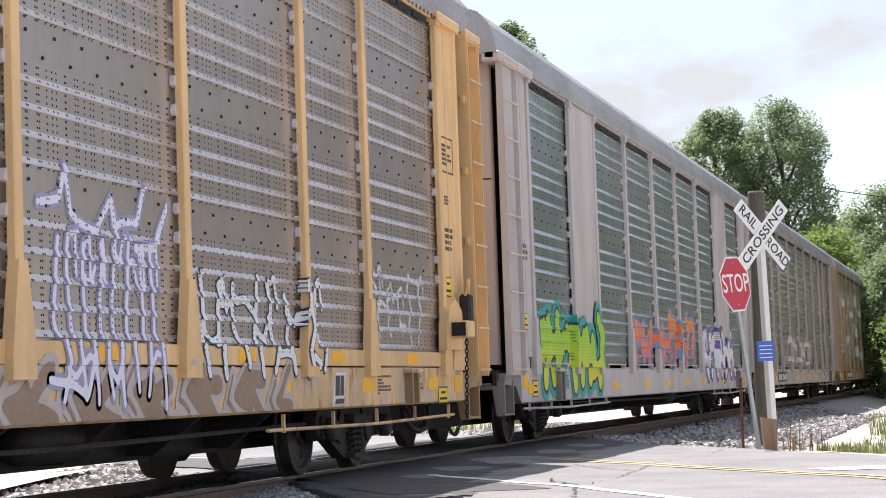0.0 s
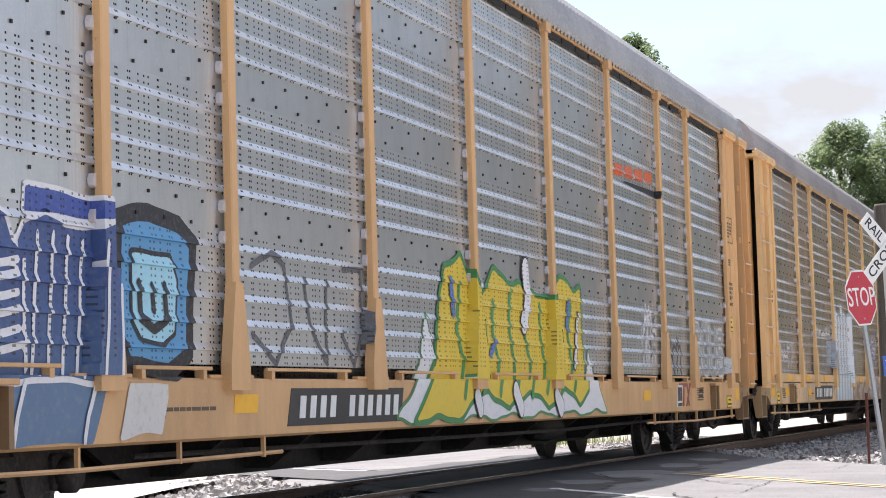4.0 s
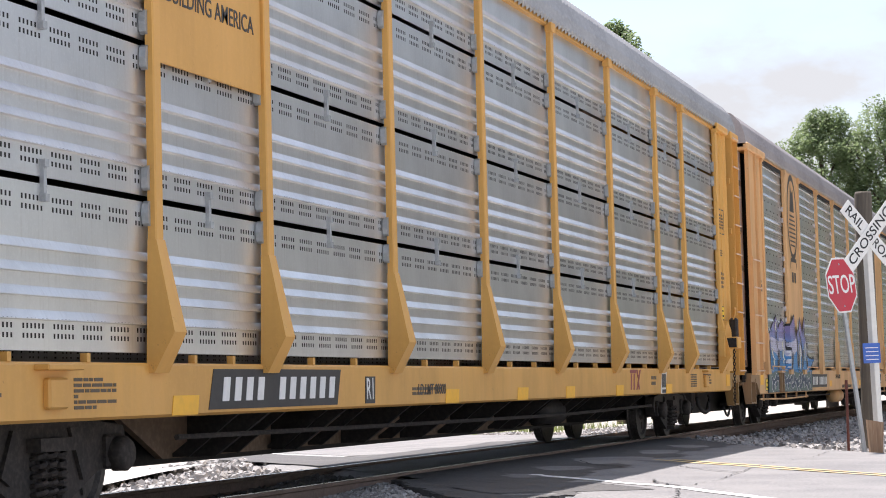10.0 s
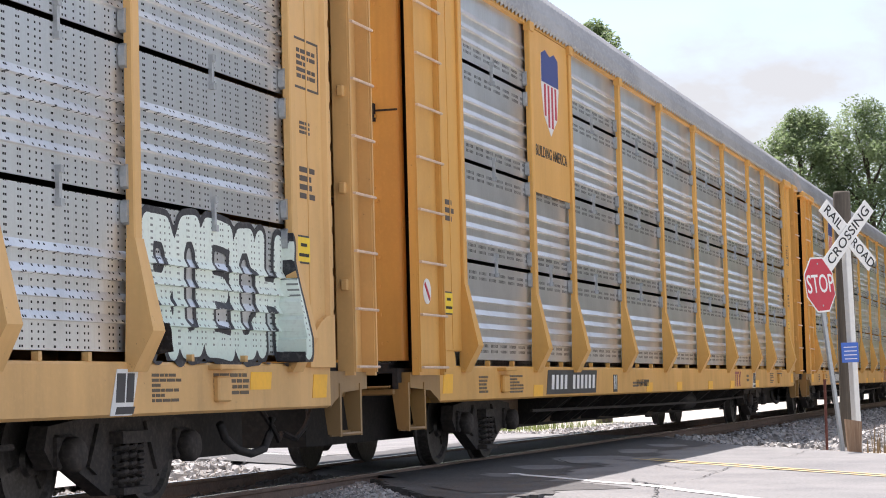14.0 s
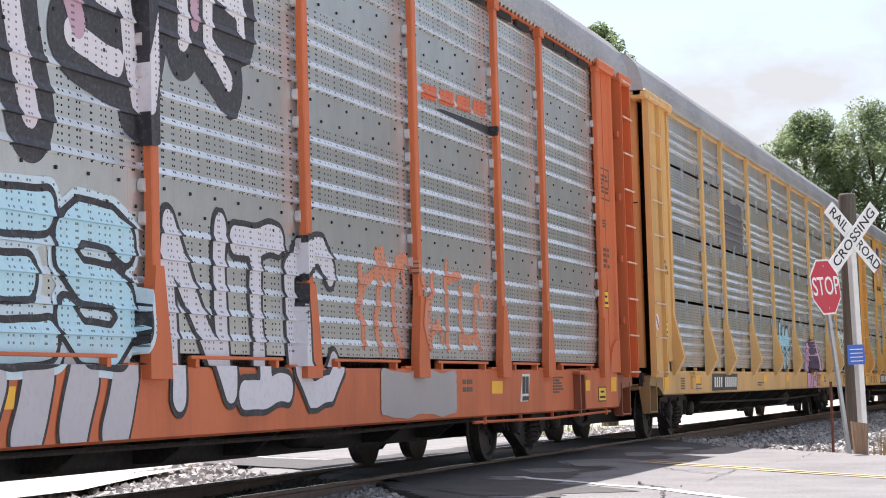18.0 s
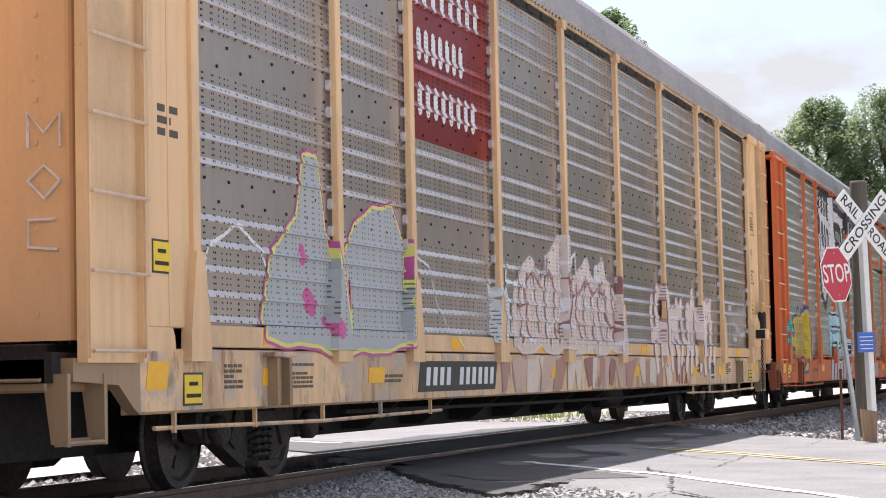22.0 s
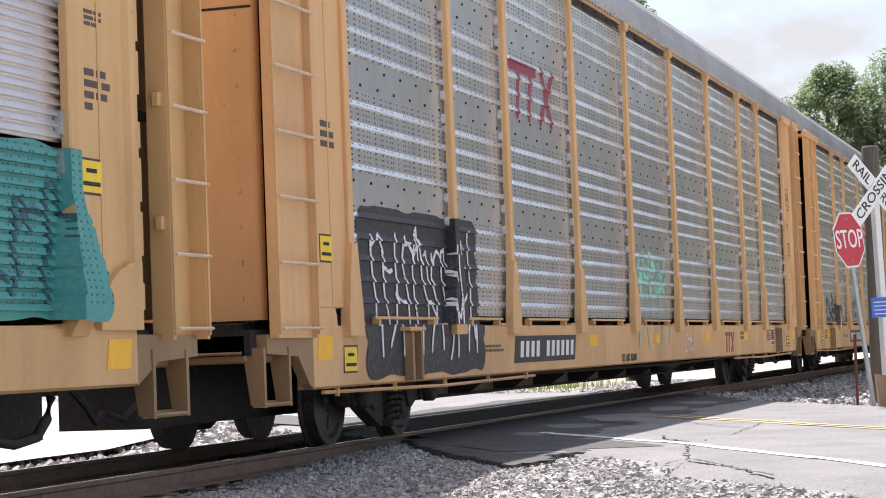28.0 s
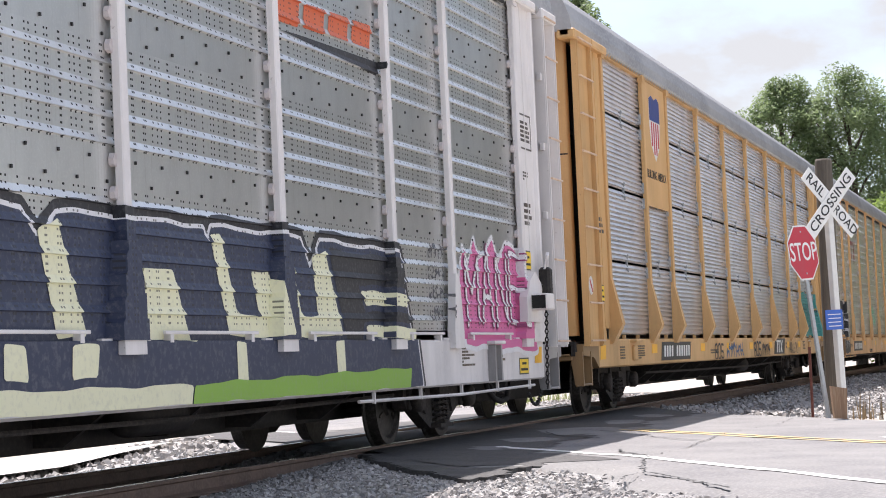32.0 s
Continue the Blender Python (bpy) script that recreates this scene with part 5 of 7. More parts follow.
        for q, f in ((0.16, 0.45), (-0.2, 0.74)):
            box(bm, x - w * f / 2, x + w * f / 2, y - 0.0085, y - 0.0065, z + q * h - 0.014, z + q * h + 0.014)
        part("print_line", bm, BLACK_STEEL, edge)
    if kind == "A":
        notice(12.62, 0.77, 0.44, 0.20, -1.553)
        notice(-12.75, 0.80, 0.34, 0.24, -1.553)
    notice(*spec.get("notice", (13.0, 2.06, 0.32, 0.24)), -1.5605)
    notice(-13.28, 1.74, 0.30, 0.24, -1.5605)
    # hand winch and chain at the leading corner
    if spec["seed"] - 20 in (0, 3, 7, 8, 11):
        latch = part("winch_bracket", extrude(bmesh.new(), [(12.50, 1.30), (13.30, 1.30), (13.40, 1.46), (13.25, 1.78), (12.95, 1.92), (12.70, 1.80), (12.52, 1.60)], -1.66, -1.56, "y"), skin, car, "bolted winch bracket")
        part("winch_box", boxed(12.70, 13.08, -1.86, -1.64, 1.44, 1.64, bevel=0.015), skin, latch, "open square winch box")
        # dark face painted as the shade inside the winch box
        part("winch_mouth", boxed(12.69, 12.70, -1.84, -1.67, 1.46, 1.62), PAINTED_SHADE, latch)
        part("hook_block", boxed(13.28, 13.46, -1.76, -1.62, 1.62, 1.98, bevel=0.03), BLACK_STEEL, latch, "black hook block")
        part("hook_bar", tube(bmesh.new(), [(13.30, -1.70, 1.95), (13.36, -1.72, 2.12), (13.48, -1.70, 2.16), (13.56, -1.66, 1.98), (13.62, -1.64, 1.66), (13.60, -1.62, 1.45)], 0.022, 6), skin, latch, "bent hook bar")
        links = bmesh.new()
        for q in range(22):
            z = 1.60 - 0.052 * q
            ring = [(0.020 * math.cos(w * 1.05), 0.036 * math.sin(w * 1.05)) for w in range(7)]
            tube(links, [(13.34 - 0.006 * q + (u if q % 2 else 0), -1.69 + (0 if q % 2 else u), z + v) for u, v in ring], 0.009, 4)
        for q in range(12):
            x, z = 13.22 - 0.055 * q, 0.44 - 0.14 * math.sin(q * math.pi / 11)
            tube(links, [(x - 0.034, -1.60, z), (x + 0.034, -1.60, z - 0.012)], 0.020, 5)
        tagged(part("chain", links, BLACK_STEEL, latch, "slack steel chain"), kind="stuff")
    if spec["kind"] != "A":
        disc = part("round_sign", lathe(bmesh.new(), [(0.13, -0.004), (0.13, 0.0)], 20), SIGN_WHITE, car, "round red and white sticker", pose(-14.12, -1.592, 1.83))
        part("red_bar", boxed(-0.11, 0.11, -0.008, -0.004, -0.02, 0.02), SIGN_RED, disc, "", pose(0, 0, 0, 0, 45, 0))
    if spec.get("board", True):
        number_board(car, spec.get("board_x", -7.6), 0.5 * (low + DECK_TOP), 2.7, 0.30)
    return car


WARM_GREY, COOL_GREY, SILVER, GREEN_GREY, LIGHT_GREY, MAUVE_GREY = (0.66, 0.58, 0.525), (0.75, 0.765, 0.77), (0.78, 0.78, 0.775), (0.78, 0.795, 0.78), (0.83, 0.835, 0.83), (0.76, 0.72, 0.71)
MAROON = (0.30, 0.05, 0.05)
SPECS = {
    -5: dict(kind="A", coat=BUFF, sheet=GREEN_GREY, label="tan autorack car with grey-green sheets far ahead", mark=None),
    -4: dict(kind="A", coat=(0.36, 0.25, 0.14), sheet=(0.48, 0.50, 0.50), label="brown-tan autorack car with grey sheets far ahead", mark=None),
    -3: dict(kind="A", coat=(0.40, 0.27, 0.15), sheet=WARM_GREY, label="tan autorack car with pale lettering sprayed on its side", mark=None),
    -2: dict(kind="A", coat=(0.44, 0.38, 0.34), sheet=(0.50, 0.48, 0.48), label="grey-brown autorack car with dull grey sheets", mark=None),
    -1: dict(kind="A", coat=(0.54, 0.49, 0.47), sheet=(0.46, 0.52, 0.50), label="off-white autorack car with dark green-grey sheets and graffiti", plain={1: 1, 7: 1}, mark=None, board=False),
    0: dict(kind="A", coat=(0.82, 0.53, 0.25), sheet=WARM_GREY, label="tan autorack car with brownish grey sheets and white graffiti", roof=ROOF_PINK, mark=None, dirt=0.8, buffed=0.75, lower=True, board_x=-6.45, low=0.68, code_x=8.6, refl=(0.91, (-11.6, -8.6, -2.46, 0.64, 3.74, 6.9, 9.6, 12.2))),
    1: dict(kind="A", coat=TAN, sheet=COOL_GREY, label="tan autorack car with blue-grey sheets and blue graffiti", door=(0.78, 0.76, 0.72), mark=MAROON, mark_x=9.0, board_x=-5.2, low=0.64, ladder={-1: 2.58, 1: 3.2}, refl=(0.90, (-10.4, -7.4, -3.2, 0.2, 3.6, 6.4, 11.6))),
    2: dict(kind="A", coat=TAN, sheet=COOL_GREY, label="tan autorack car with two wide plates and blue graffiti", plain={1: 1, 7: 1}, roof=ROOF_PINK, door=(0.50, 0.48, 0.50), mark=MAROON, mark_x=4.3, tank=True, board_x=-4.95, low=0.62, code_x=8.6, ladder={-1: 3.2, 1: 3.2}, notice=(13.17, 2.33, 0.52, 0.24), refl=(0.78, (-11.9, -7.2, -2.9, 0.1, 3.25, 7.1))),
    3: dict(kind="B", coat=GOLD, sheet=SILVER, label="golden yellow autorack car with bright slotted silver sheets", mark=MAROON, dirt=0.35, tint={(i, 0): (0.80, 0.81, 0.79) for i in range(9)}, board_x=-7.4, mark_x=5.85, mark_z=0.93, code_x=7.8, refl=(0.79, (-9.2, -2.78, -0.1, 2.1, 4.85, 8.2))),
    4: dict(kind="B", coat=GOLD, sheet=SILVER, label="golden yellow autorack car with slotted silver sheets", mark=MAROON, dirt=0.35, board_x=-7.8, mark_x=5.67, code_x=7.7, refl=(0.80, (-9.6, -2.83, -0.37, 2.59, 4.98, 8.1))),
    5: dict(kind="B", coat=(0.72, 0.43, 0.16), sheet=COOL_GREY, label="tan-yellow autorack car with grey slotted sheets and pale green graffiti", mark=MAROON, holes="D", board_x=-7.9, mark_x=5.75, code_x=9.5, refl=(0.95, (-10.6, -3.0, 0.3, 3.6, 6.55, 12.0))),
    6: dict(kind="A", coat=ORANGE, sheet=GREEN_GREY, label="orange-red autorack car with green-grey sheets and large graffiti", mark=None, board=False, low=0.57, refl=(0.89, (-12.6, -7.0, -3.75, 0.16, 4.08, 7.4, 11.7))),
    7: dict(kind="A", coat=(0.84, 0.55, 0.30), sheet=WARM_GREY, label="tan autorack car with grimy sheets and pink graffiti", mark=MAROON, dirt=0.8, buffed=0.75, roof=ROOF_PINK, lower=True, tint={(2, 2): (0.50, 0.05, 0.05), (2, 3): (0.50, 0.05, 0.05)}, board_x=-6.1, mark_x=6.0, mark_z=0.84, low=0.63, refl=(0.88, (-11.2, -8.7, -2.11, 0.18, 2.46, 6.95, 9.4))),
    8: dict(kind="A", coat=TAN, sheet=LIGHT_GREY, label="tan autorack car with pale grey sheets and red octagon marks", mark=MAROON, board_x=-6.15, mark_x=5.17, mark_z=0.79, low=0.55, code_x=7.15, refl=(0.89, (-11.5, -3.85, 0.05, 3.95, 7.64))),
    9: dict(kind="A", coat=TAN, sheet=LIGHT_GREY, label="tan autorack car with pale blue-grey sheets", mark=MAROON, board_x=-6.2, mark_x=5.95, mark_z=0.80, low=0.56, code_x=10.6, refl=(0.90, (-11.5, -3.9, -0.06, 3.86, 7.56))),
    10: dict(kind="C", coat=BUFF, sheet=MAUVE_GREY, label="brown-tan autorack car with finely ribbed grey sheets", mark=(0.8, 0.8, 0.78), mark_x=5.6, board_x=-7.56, low=0.68, code_x=11.3, refl=(0.93, (-9.5, -4.9, -1.9, 1.12, 4.12, 7.1, 9.2))),
    11: dict(kind="A", coat=(0.80, 0.76, 0.74), sheet=(0.72, 0.72, 0.70), label="white autorack car with navy and cream graffiti", mark=None, board=False, code_x=6.3, refl=(0.80, (-11.5, -0.1, 3.75, 6.97, 11.4))),
}
CARS = {}
for k, spec in SPECS.items():
    spec["seed"] = k + 20
    CARS[k] = autorack(spec)


# ---- sprayed pieces and plates on the cars ----
# stroke letters on a grid four wide and six high; "/" lifts the hand
GLYPHS = {
    "A": "00 26 40/12 32", "B": "00 06 36 44 33 03/33 42 30 00", "C": "41 30 10 01 05 16 36 45", "D": "00 06 26 44 42 20 00", "E": "40 00 06 46/03 33",
    "H": "00 06/40 46/03 43", "J": "01 10 20 31 36", "K": "00 06/46 03 40", "L": "06 00 40", "N": "00 06 40 46", "O": "10 01 05 16 36 45 41 30 10",
    "R": "00 06 36 45 44 33 03/23 40", "S": "01 10 30 41 42 33 13 04 05 16 36 45", "U": "06 01 10 30 41 46", "V": "06 20 46", "Y": "06 23 46/23 20",
    "0": "10 01 05 16 36 45 41 30 10", "5": "01 10 30 41 42 33 03 06 46", "8": "13 02 01 10 30 41 42 33 13 04 05 16 36 45 44 33", " ": "", "I": "06 46/26 20/00 40", "M": "00 06 23 46 40", "T": "06 46/26 20",
}


def word(text, x0, x1, z0, z1, r, seed=0, wild=0.0):
    """Hand-drawn letters spread over a box: strokes of (points, radius)."""
    rng = random.Random(seed)
    out, step = [], (x1 - x0) / len(text)
    for i, ch in enumerate(text):
        lift = rng.uniform(-wild, wild) * (z1 - z0)
        for line in GLYPHS[ch].split("/"):
            pts = []
            for q in line.split():
                u, v = int(q[0]) / 4, int(q[1]) / 6
                pts.append((x0 + step * (i + 0.12 + 0.76 * u) + rng.uniform(-wild, wild) * step * 0.4, z0 + r + (z1 - z0 - 2 * r) * v + lift * v))
            if len(pts) > 1:
                out.append((pts, r))
    return out


def scrawl(x0, x1, z0, z1, n, r, seed, sharp=0.3):
    """Unreadable letter-like strokes: tall wavering stems with bars and hooks between them."""
    rng = random.Random(seed)
    out, step = [], (x1 - x0) / n
    for i in range(n):
        x, top, low = x0 + step * (i + 0.5), z1 - r - rng.uniform(0, sharp) * (z1 - z0), z0 + r + rng.uniform(0, 0.08) * (z1 - z0)
        out.append(([(x + rng.uniform(-0.25, 0.25) * step, low + (top - low) * k / 4) for k in range(5)], r))
        if i < n - 1:
            v = rng.choice((0.2, 0.5, 0.8, 0.92))
            z = low + (top - low) * v
            out.append(([(x, z), (x + step * 0.5, z + rng.uniform(-0.12, 0.12) * (z1 - z0)), (x + step * rng.uniform(0.7, 1.0), z + rng.uniform(-0.1, 0.1) * (z1 - z0))], r * 0.9))
        if rng.random() < 0.4:
            out.append(([(x, top), (x + step * 0.25, min(z1, top + 0.05)), (x + step * 0.45, top - 0.2 * (z1 - z0))], r * 0.8))
    return out


def shape(text):
    """A filled outline, written as x,z pairs."""
    pts = [tuple(float(v) for v in q.split(",")) for q in text.split()]
    return [(pts + pts[:1], 0.0)]


def bars(x0, x1, z0, z1, rows, r):
    """Straight level strokes."""
    return [([(x0, z0 + (z1 - z0) * k / max(1, rows - 1)), (x1, z0 + (z1 - z0) * k / max(1, rows - 1))], r) for k in range(rows)]


def face_of_car(kind, x, z, plain=(), lower=False):
    """How far out the side of a car lies at that place."""
    if z < 1.10:
        return 1.5565
    if abs(x) > CORNER + 0.2 or abs(x) > CORNER + 0.075 and z > 1.8:
        return 1.5625 if abs(x) < 13.5 else 1.613
    for i in plain:
        if ([-CORNER] + POSTS)[i] < x < (POSTS + [CORNER])[i]:
            return 1.6035 if z > 1.8 else 1.6235
    y = 1.5635 if lower and z < 1.285 else 1.50 + relief(kind, z)
    for p in POSTS + [-CORNER, CORNER]:
        wide = 0.075 if z > 1.8 else 0.11 + (1.8 - z) / 0.6 * 0.11
        if abs(x - p) < wide:
            if kind == "A":
                return 1.603 if z > 1.8 else 1.623
            return 1.603 if z > 1.95 else 1.603 + min(0.142, (1.95 - z) * 0.218)
    return y


@lru_cache(None)
def spray(rgb, rgb_low=None, z0=0.0, z1=1.0, wear=0.25):
    """Spray paint, fading from one colour at the foot to another at the head, thin in places."""
    m, n, l, b = shader("spray_paint", 0.55)
    c = n.new("ShaderNodeTexCoord")
    s = n.new("ShaderNodeSeparateXYZ")
    l.new(c.outputs["Object"], s.inputs[0])
    a = noise_node(n, l, 2.5, 4)
    f = noise_node(n, l, 22, 4)
    col = rgb
    if rgb_low:
        h = math_node(n, l, "ADD", s.outputs["Z"], math_node(n, l, "MULTIPLY", math_node(n, l, "SUBTRACT", a.outputs["Fac"], 0.5), 0.9))
        col = mix_node(n, l, ramp_node(n, l, h, z0, z1), rgb_low, rgb)
    col = mix_node(n, l, math_node(n, l, "MULTIPLY", ramp_node(n, l, f.outputs["Fac"], 0.5, 0.75), wear), col, (0.32, 0.31, 0.30))
    col = mix_node(n, l, math_node(n, l, "MULTIPLY", ramp_node(n, l, a.outputs["Fac"], 0.5, 0.75), wear * 0.8), col, tuple(v * 0.7 for v in rgb))
    fr = lambda v, p, o: math_node(n, l, "FRACT", math_node(n, l, "ADD", math_node(n, l, "DIVIDE", v, p), o))
    holes_x = math_node(n, l, "MAXIMUM", math_node(n, l, "LESS_THAN", fr(s.outputs["X"], 0.215, 0.1), 0.11), math_node(n, l, "LESS_THAN", fr(s.outputs["X"], 0.158, 0.3), 0.14))
    holes_z = math_node(n, l, "LESS_THAN", math_node(n, l, "FRACT", math_node(n, l, "DIVIDE", s.outputs["Z"], 0.047)), 0.34)
    high = math_node(n, l, "GREATER_THAN", s.outputs["Z"], 1.2)
    col = mix_node(n, l, math_node(n, l, "MULTIPLY", math_node(n, l, "MULTIPLY", holes_x, holes_z), math_node(n, l, "MULTIPLY", high, 0.75)), col, (0.015, 0.015, 0.015))
    l.new(col, b.inputs["Base Color"])
    return m


def film(k, strokes, grow, material, lift, cell=0.03, wobble=0.02, seed=0, inner=None):
    """A thin coat of paint over the strokes widened by grow, laid onto the relief of the car's side."""
    kind, plain, lower = SPECS[k]["kind"], SPECS[k].get("plain", ()), SPECS[k].get("lower", False)
    segs = [(p, q, r) for pts, r in strokes for p, q in zip(pts, pts[1:])]
    big = max(r for _, _, r in segs) + grow + cell
    xs_all = [c[0] for p, q, r in segs for c in (p, q)]
    zs_all = [c[1] for p, q, r in segs for c in (p, q)]
    x_lo, x_hi = max(min(xs_all) - big, -HALF), min(max(xs_all) + big, HALF)
    z_lo, z_hi = max(min(zs_all) - big, SPECS[k]["low"] + 0.022), min(max(zs_all) + big, EAVE - 0.1)
    xs = set(np.round(np.arange(x_lo, x_hi, cell), 4))
    for p in POSTS + [-CORNER, CORNER]:
        xs |= {v for v in (p - 0.076, p - 0.074, p + 0.074, p + 0.076) if x_lo < v < x_hi}
    zs = set(np.round(np.arange(z_lo, z_hi, cell), 4))
    for lo, hi, prof, _ in TIERS[kind]:
        zs |= {round(lo + z, 4) for z, _ in prof if z_lo < lo + z < z_hi}
        zs |= {v for v in (lo - 0.002, lo + 0.002, hi - 0.002) if z_lo < v < z_hi}
    zs |= {v for v in (1.098, 1.102, 1.284, 1.286, 1.799, 1.801) if z_lo < v < z_hi}
    xs, zs = np.array(sorted(xs)), np.array(sorted(zs))
    gx2, gz2 = np.meshgrid(xs, zs, indexing="ij")
    wx = gx2 + wobble * np.sin(gz2 * 4.5 + seed) + 0.3 * wobble * np.sin(gz2 * 11 + gx2 * 5)
    wz = gz2 + wobble * np.sin(gx2 * 5 + seed * 2) + 0.3 * wobble * np.sin(gx2 * 12 + 1)
    d = np.full(gx2.shape, 9.0)
    for (ax, az), (bx, bz), r in segs:
        ex, ez = bx - ax, bz - az
        t = np.clip(((wx - ax) * ex + (wz - az) * ez) / max(ex * ex + ez * ez, 1e-9), 0, 1)
        d = np.minimum(d, np.hypot(wx - ax - t * ex, wz - az - t * ez) - r)
    for pts, r in strokes:
        if r == 0.0:   # closed outline: fill its inside
            odd = np.zeros(gx2.shape, bool)
            for (ax, az), (bx, bz) in zip(pts, pts[1:]):
                if az != bz:
                    odd ^= ((az > wz) != (bz > wz)) & (wx < (bx - ax) * (wz - az) / (bz - az) + ax)
            d = np.where(odd, -np.abs(d), d)
    d = d - grow if inner is None else np.maximum(d - grow, inner - d)
    d = np.where(np.abs(d) < 1e-4, 1e-4, d)
    verts, faces, index = [], [], {}

    def vertex(key, x, z):
        if key not in index:
            index[key] = len(verts)
            verts.append((x, -face_of_car(kind, x, z, plain, lower) - lift, z))
        return index[key]

    inside = d < 0
    some = inside[:-1, :-1] | inside[1:, :-1] | inside[:-1, 1:] | inside[1:, 1:]
    for i, j in np.argwhere(some):
        ring = ((i, j), (i + 1, j), (i + 1, j + 1), (i, j + 1))
        poly = []
        for a, b in zip(ring, ring[1:] + ring[:1]):
            da, db = d[a], d[b]
            if da < 0:
                poly.append(vertex(a, xs[a[0]], zs[a[1]]))
            if (da < 0) != (db < 0):
                t = da / (da - db)
                key = (min(a, b), max(a, b))
                poly.append(vertex(key, xs[a[0]] + (xs[b[0]] - xs[a[0]]) * t, zs[a[1]] + (zs[b[1]] - zs[a[1]]) * t))
        if len(poly) > 2:
            faces.append(poly)
    me = bpy.data.meshes.new("graffito")
    me.from_pydata(verts, [], faces)
    me.materials.append(material)
    return me


def graffito(k, label, strokes, layers, wobble=0.02, seed=0, name="graffito", dx=0.0):
    """Layers of (grow, material), widest first; the first is the piece, the rest its coats. dx moves it along the car."""
    top = None
    strokes = [([(x + dx, z) for x, z in pts], r) for pts, r in strokes]
    for i, (grow, material) in enumerate(layers):
        inner = layers[i + 1][0] - 0.025 if i + 1 < len(layers) else None
        me = film(k, strokes, grow, material, 0.004 + 0.003 * i, wobble=wobble, seed=seed, inner=inner)
        if top is None:
            top = tagged(put(name, me, CARS[k], None, label), kind="stuff")
        else:
            tagged(put("paint_coat", me, top), kind="stuff")
    return top


INK, CHALK, NAVY, CREAM = spray((0.02, 0.02, 0.025)), spray((0.78, 0.77, 0.78)), spray((0.025, 0.035, 0.075)), spray((0.82, 0.80, 0.55))
THIN_WHITE, GREY_SPRAY, MINT, TEAL = spray((0.7, 0.7, 0.7), wear=0.6), spray((0.12, 0.12, 0.13), wear=0.5), spray((0.28, 0.72, 0.52), wear=0.5), spray((0.05, 0.30, 0.28), wear=0.5)
SKY_BLUE = spray((0.36, 0.66, 0.78))

# far ahead
graffito(-3, "tall white sprayed letters", scrawl(-7, 9, 1.5, 4.6, 9, 0.16, 3, 0.1), [(0, THIN_WHITE)], dx=-4.5)
graffito(-2, "faded pink sprayed piece", scrawl(-2.4, 6.5, 1.2, 2.2, 9, 0.09, 4), [(0.03, spray((0.5, 0.3, 0.32), wear=0.6)), (0, THIN_WHITE)], dx=-3)
# off-white car
graffito(-1, "acid green sprayed piece with black lines on teal", scrawl(-11.0, -6.0, 0.70, 2.05, 7, 0.17, 5), [(0.16, spray((0.02, 0.36, 0.33))), (0.05, INK), (0.0, spray((0.36, 0.62, 0.03), (0.7, 0.66, 0.04), 0.8, 1.5))], dx=-1.5)
graffito(-1, "orange and pink sprayed piece", scrawl(-2.6, 5.6, 1.1, 2.3, 10, 0.12, 6), [(0.08, spray((0.2, 0.3, 0.5))), (0.0, spray((0.75, 0.25, 0.06), (0.75, 0.16, 0.2), 1.1, 2.0))], dx=-1.5)
graffito(-1, "violet and white sprayed piece", scrawl(6.8, 12.6, 0.8, 2.1, 7, 0.13, 7), [(0.09, spray((0.16, 0.12, 0.38))), (0.0, CHALK)], dx=-1.5)
# first car
graffito(0, "tall pale block piece in white and ice blue", [([(-3.7 + 0.5 * i, 0.75), (-3.72 + 0.5 * i, 2.0), (-3.68 + 0.5 * i, 2.75 - 0.12 * (i % 3))], 0.16) for i in range(6)], [(0.07, spray((0.46, 0.58, 0.66), wear=0.5)), (0.0, spray((0.84, 0.85, 0.88), (0.66, 0.74, 0.78), 0.9, 2.0))], 0.04, dx=-0.5)
graffito(0, "white handwritten tag", scrawl(-6.7, -4.25, 2.08, 2.36, 11, 0.022, 8, 0.5), [(0, CHALK)], 0.01, dx=-0.5)
graffito(0, "faint blue sprayed haze", scrawl(-4.9, -4.1, 1.4, 2.1, 3, 0.12, 31), [(0, spray((0.40, 0.44, 0.48), wear=0.9))], dx=-0.5)
graffito(0, "lavender outlined piece with spiked tops", scrawl(2.15, 4.15, 0.75, 2.1, 8, 0.026, 9, 0.15) + [([(1.98, 2.22), (2.3, 2.25), (2.42, 2.5)], 0.03), ([(2.42, 2.5), (2.5, 2.2), (2.95, 2.1), (3.2, 2.35)], 0.03), ([(3.2, 2.35), (3.3, 2.12), (3.7, 2.2), (3.85, 2.5)], 0.03), ([(3.7, 2.0), (4.05, 2.05), (4.3, 2.38)], 0.035), ([(2.0, 0.98), (2.6, 0.9), (2.75, 1.2)], 0.03)], [(0.03, spray((0.34, 0.31, 0.46), wear=0.5)), (0, spray((0.76, 0.74, 0.84)))], 0.03)
graffito(0, "white outlined piece", scrawl(5.3, 8.8, 0.95, 2.1, 8, 0.042, 10), [(0.015, INK), (0, CHALK)], dx=-0.5)
graffito(0, "white outlined piece", scrawl(10.1, 12.6, 1.35, 2.2, 6, 0.025, 11), [(0, THIN_WHITE)], dx=-0.5)
graffito(0, "faint white outlined piece", scrawl(-0.8, 0.35, 1.5, 2.15, 4, 0.03, 12), [(0, spray((0.5, 0.5, 0.5), wear=0.8))], dx=-0.5)
graffito(0, "faded white smear", scrawl(-8.9, -7.9, 1.4, 2.0, 3, 0.03, 13), [(0, spray((0.42, 0.41, 0.40), wear=0.8))], dx=-0.5)
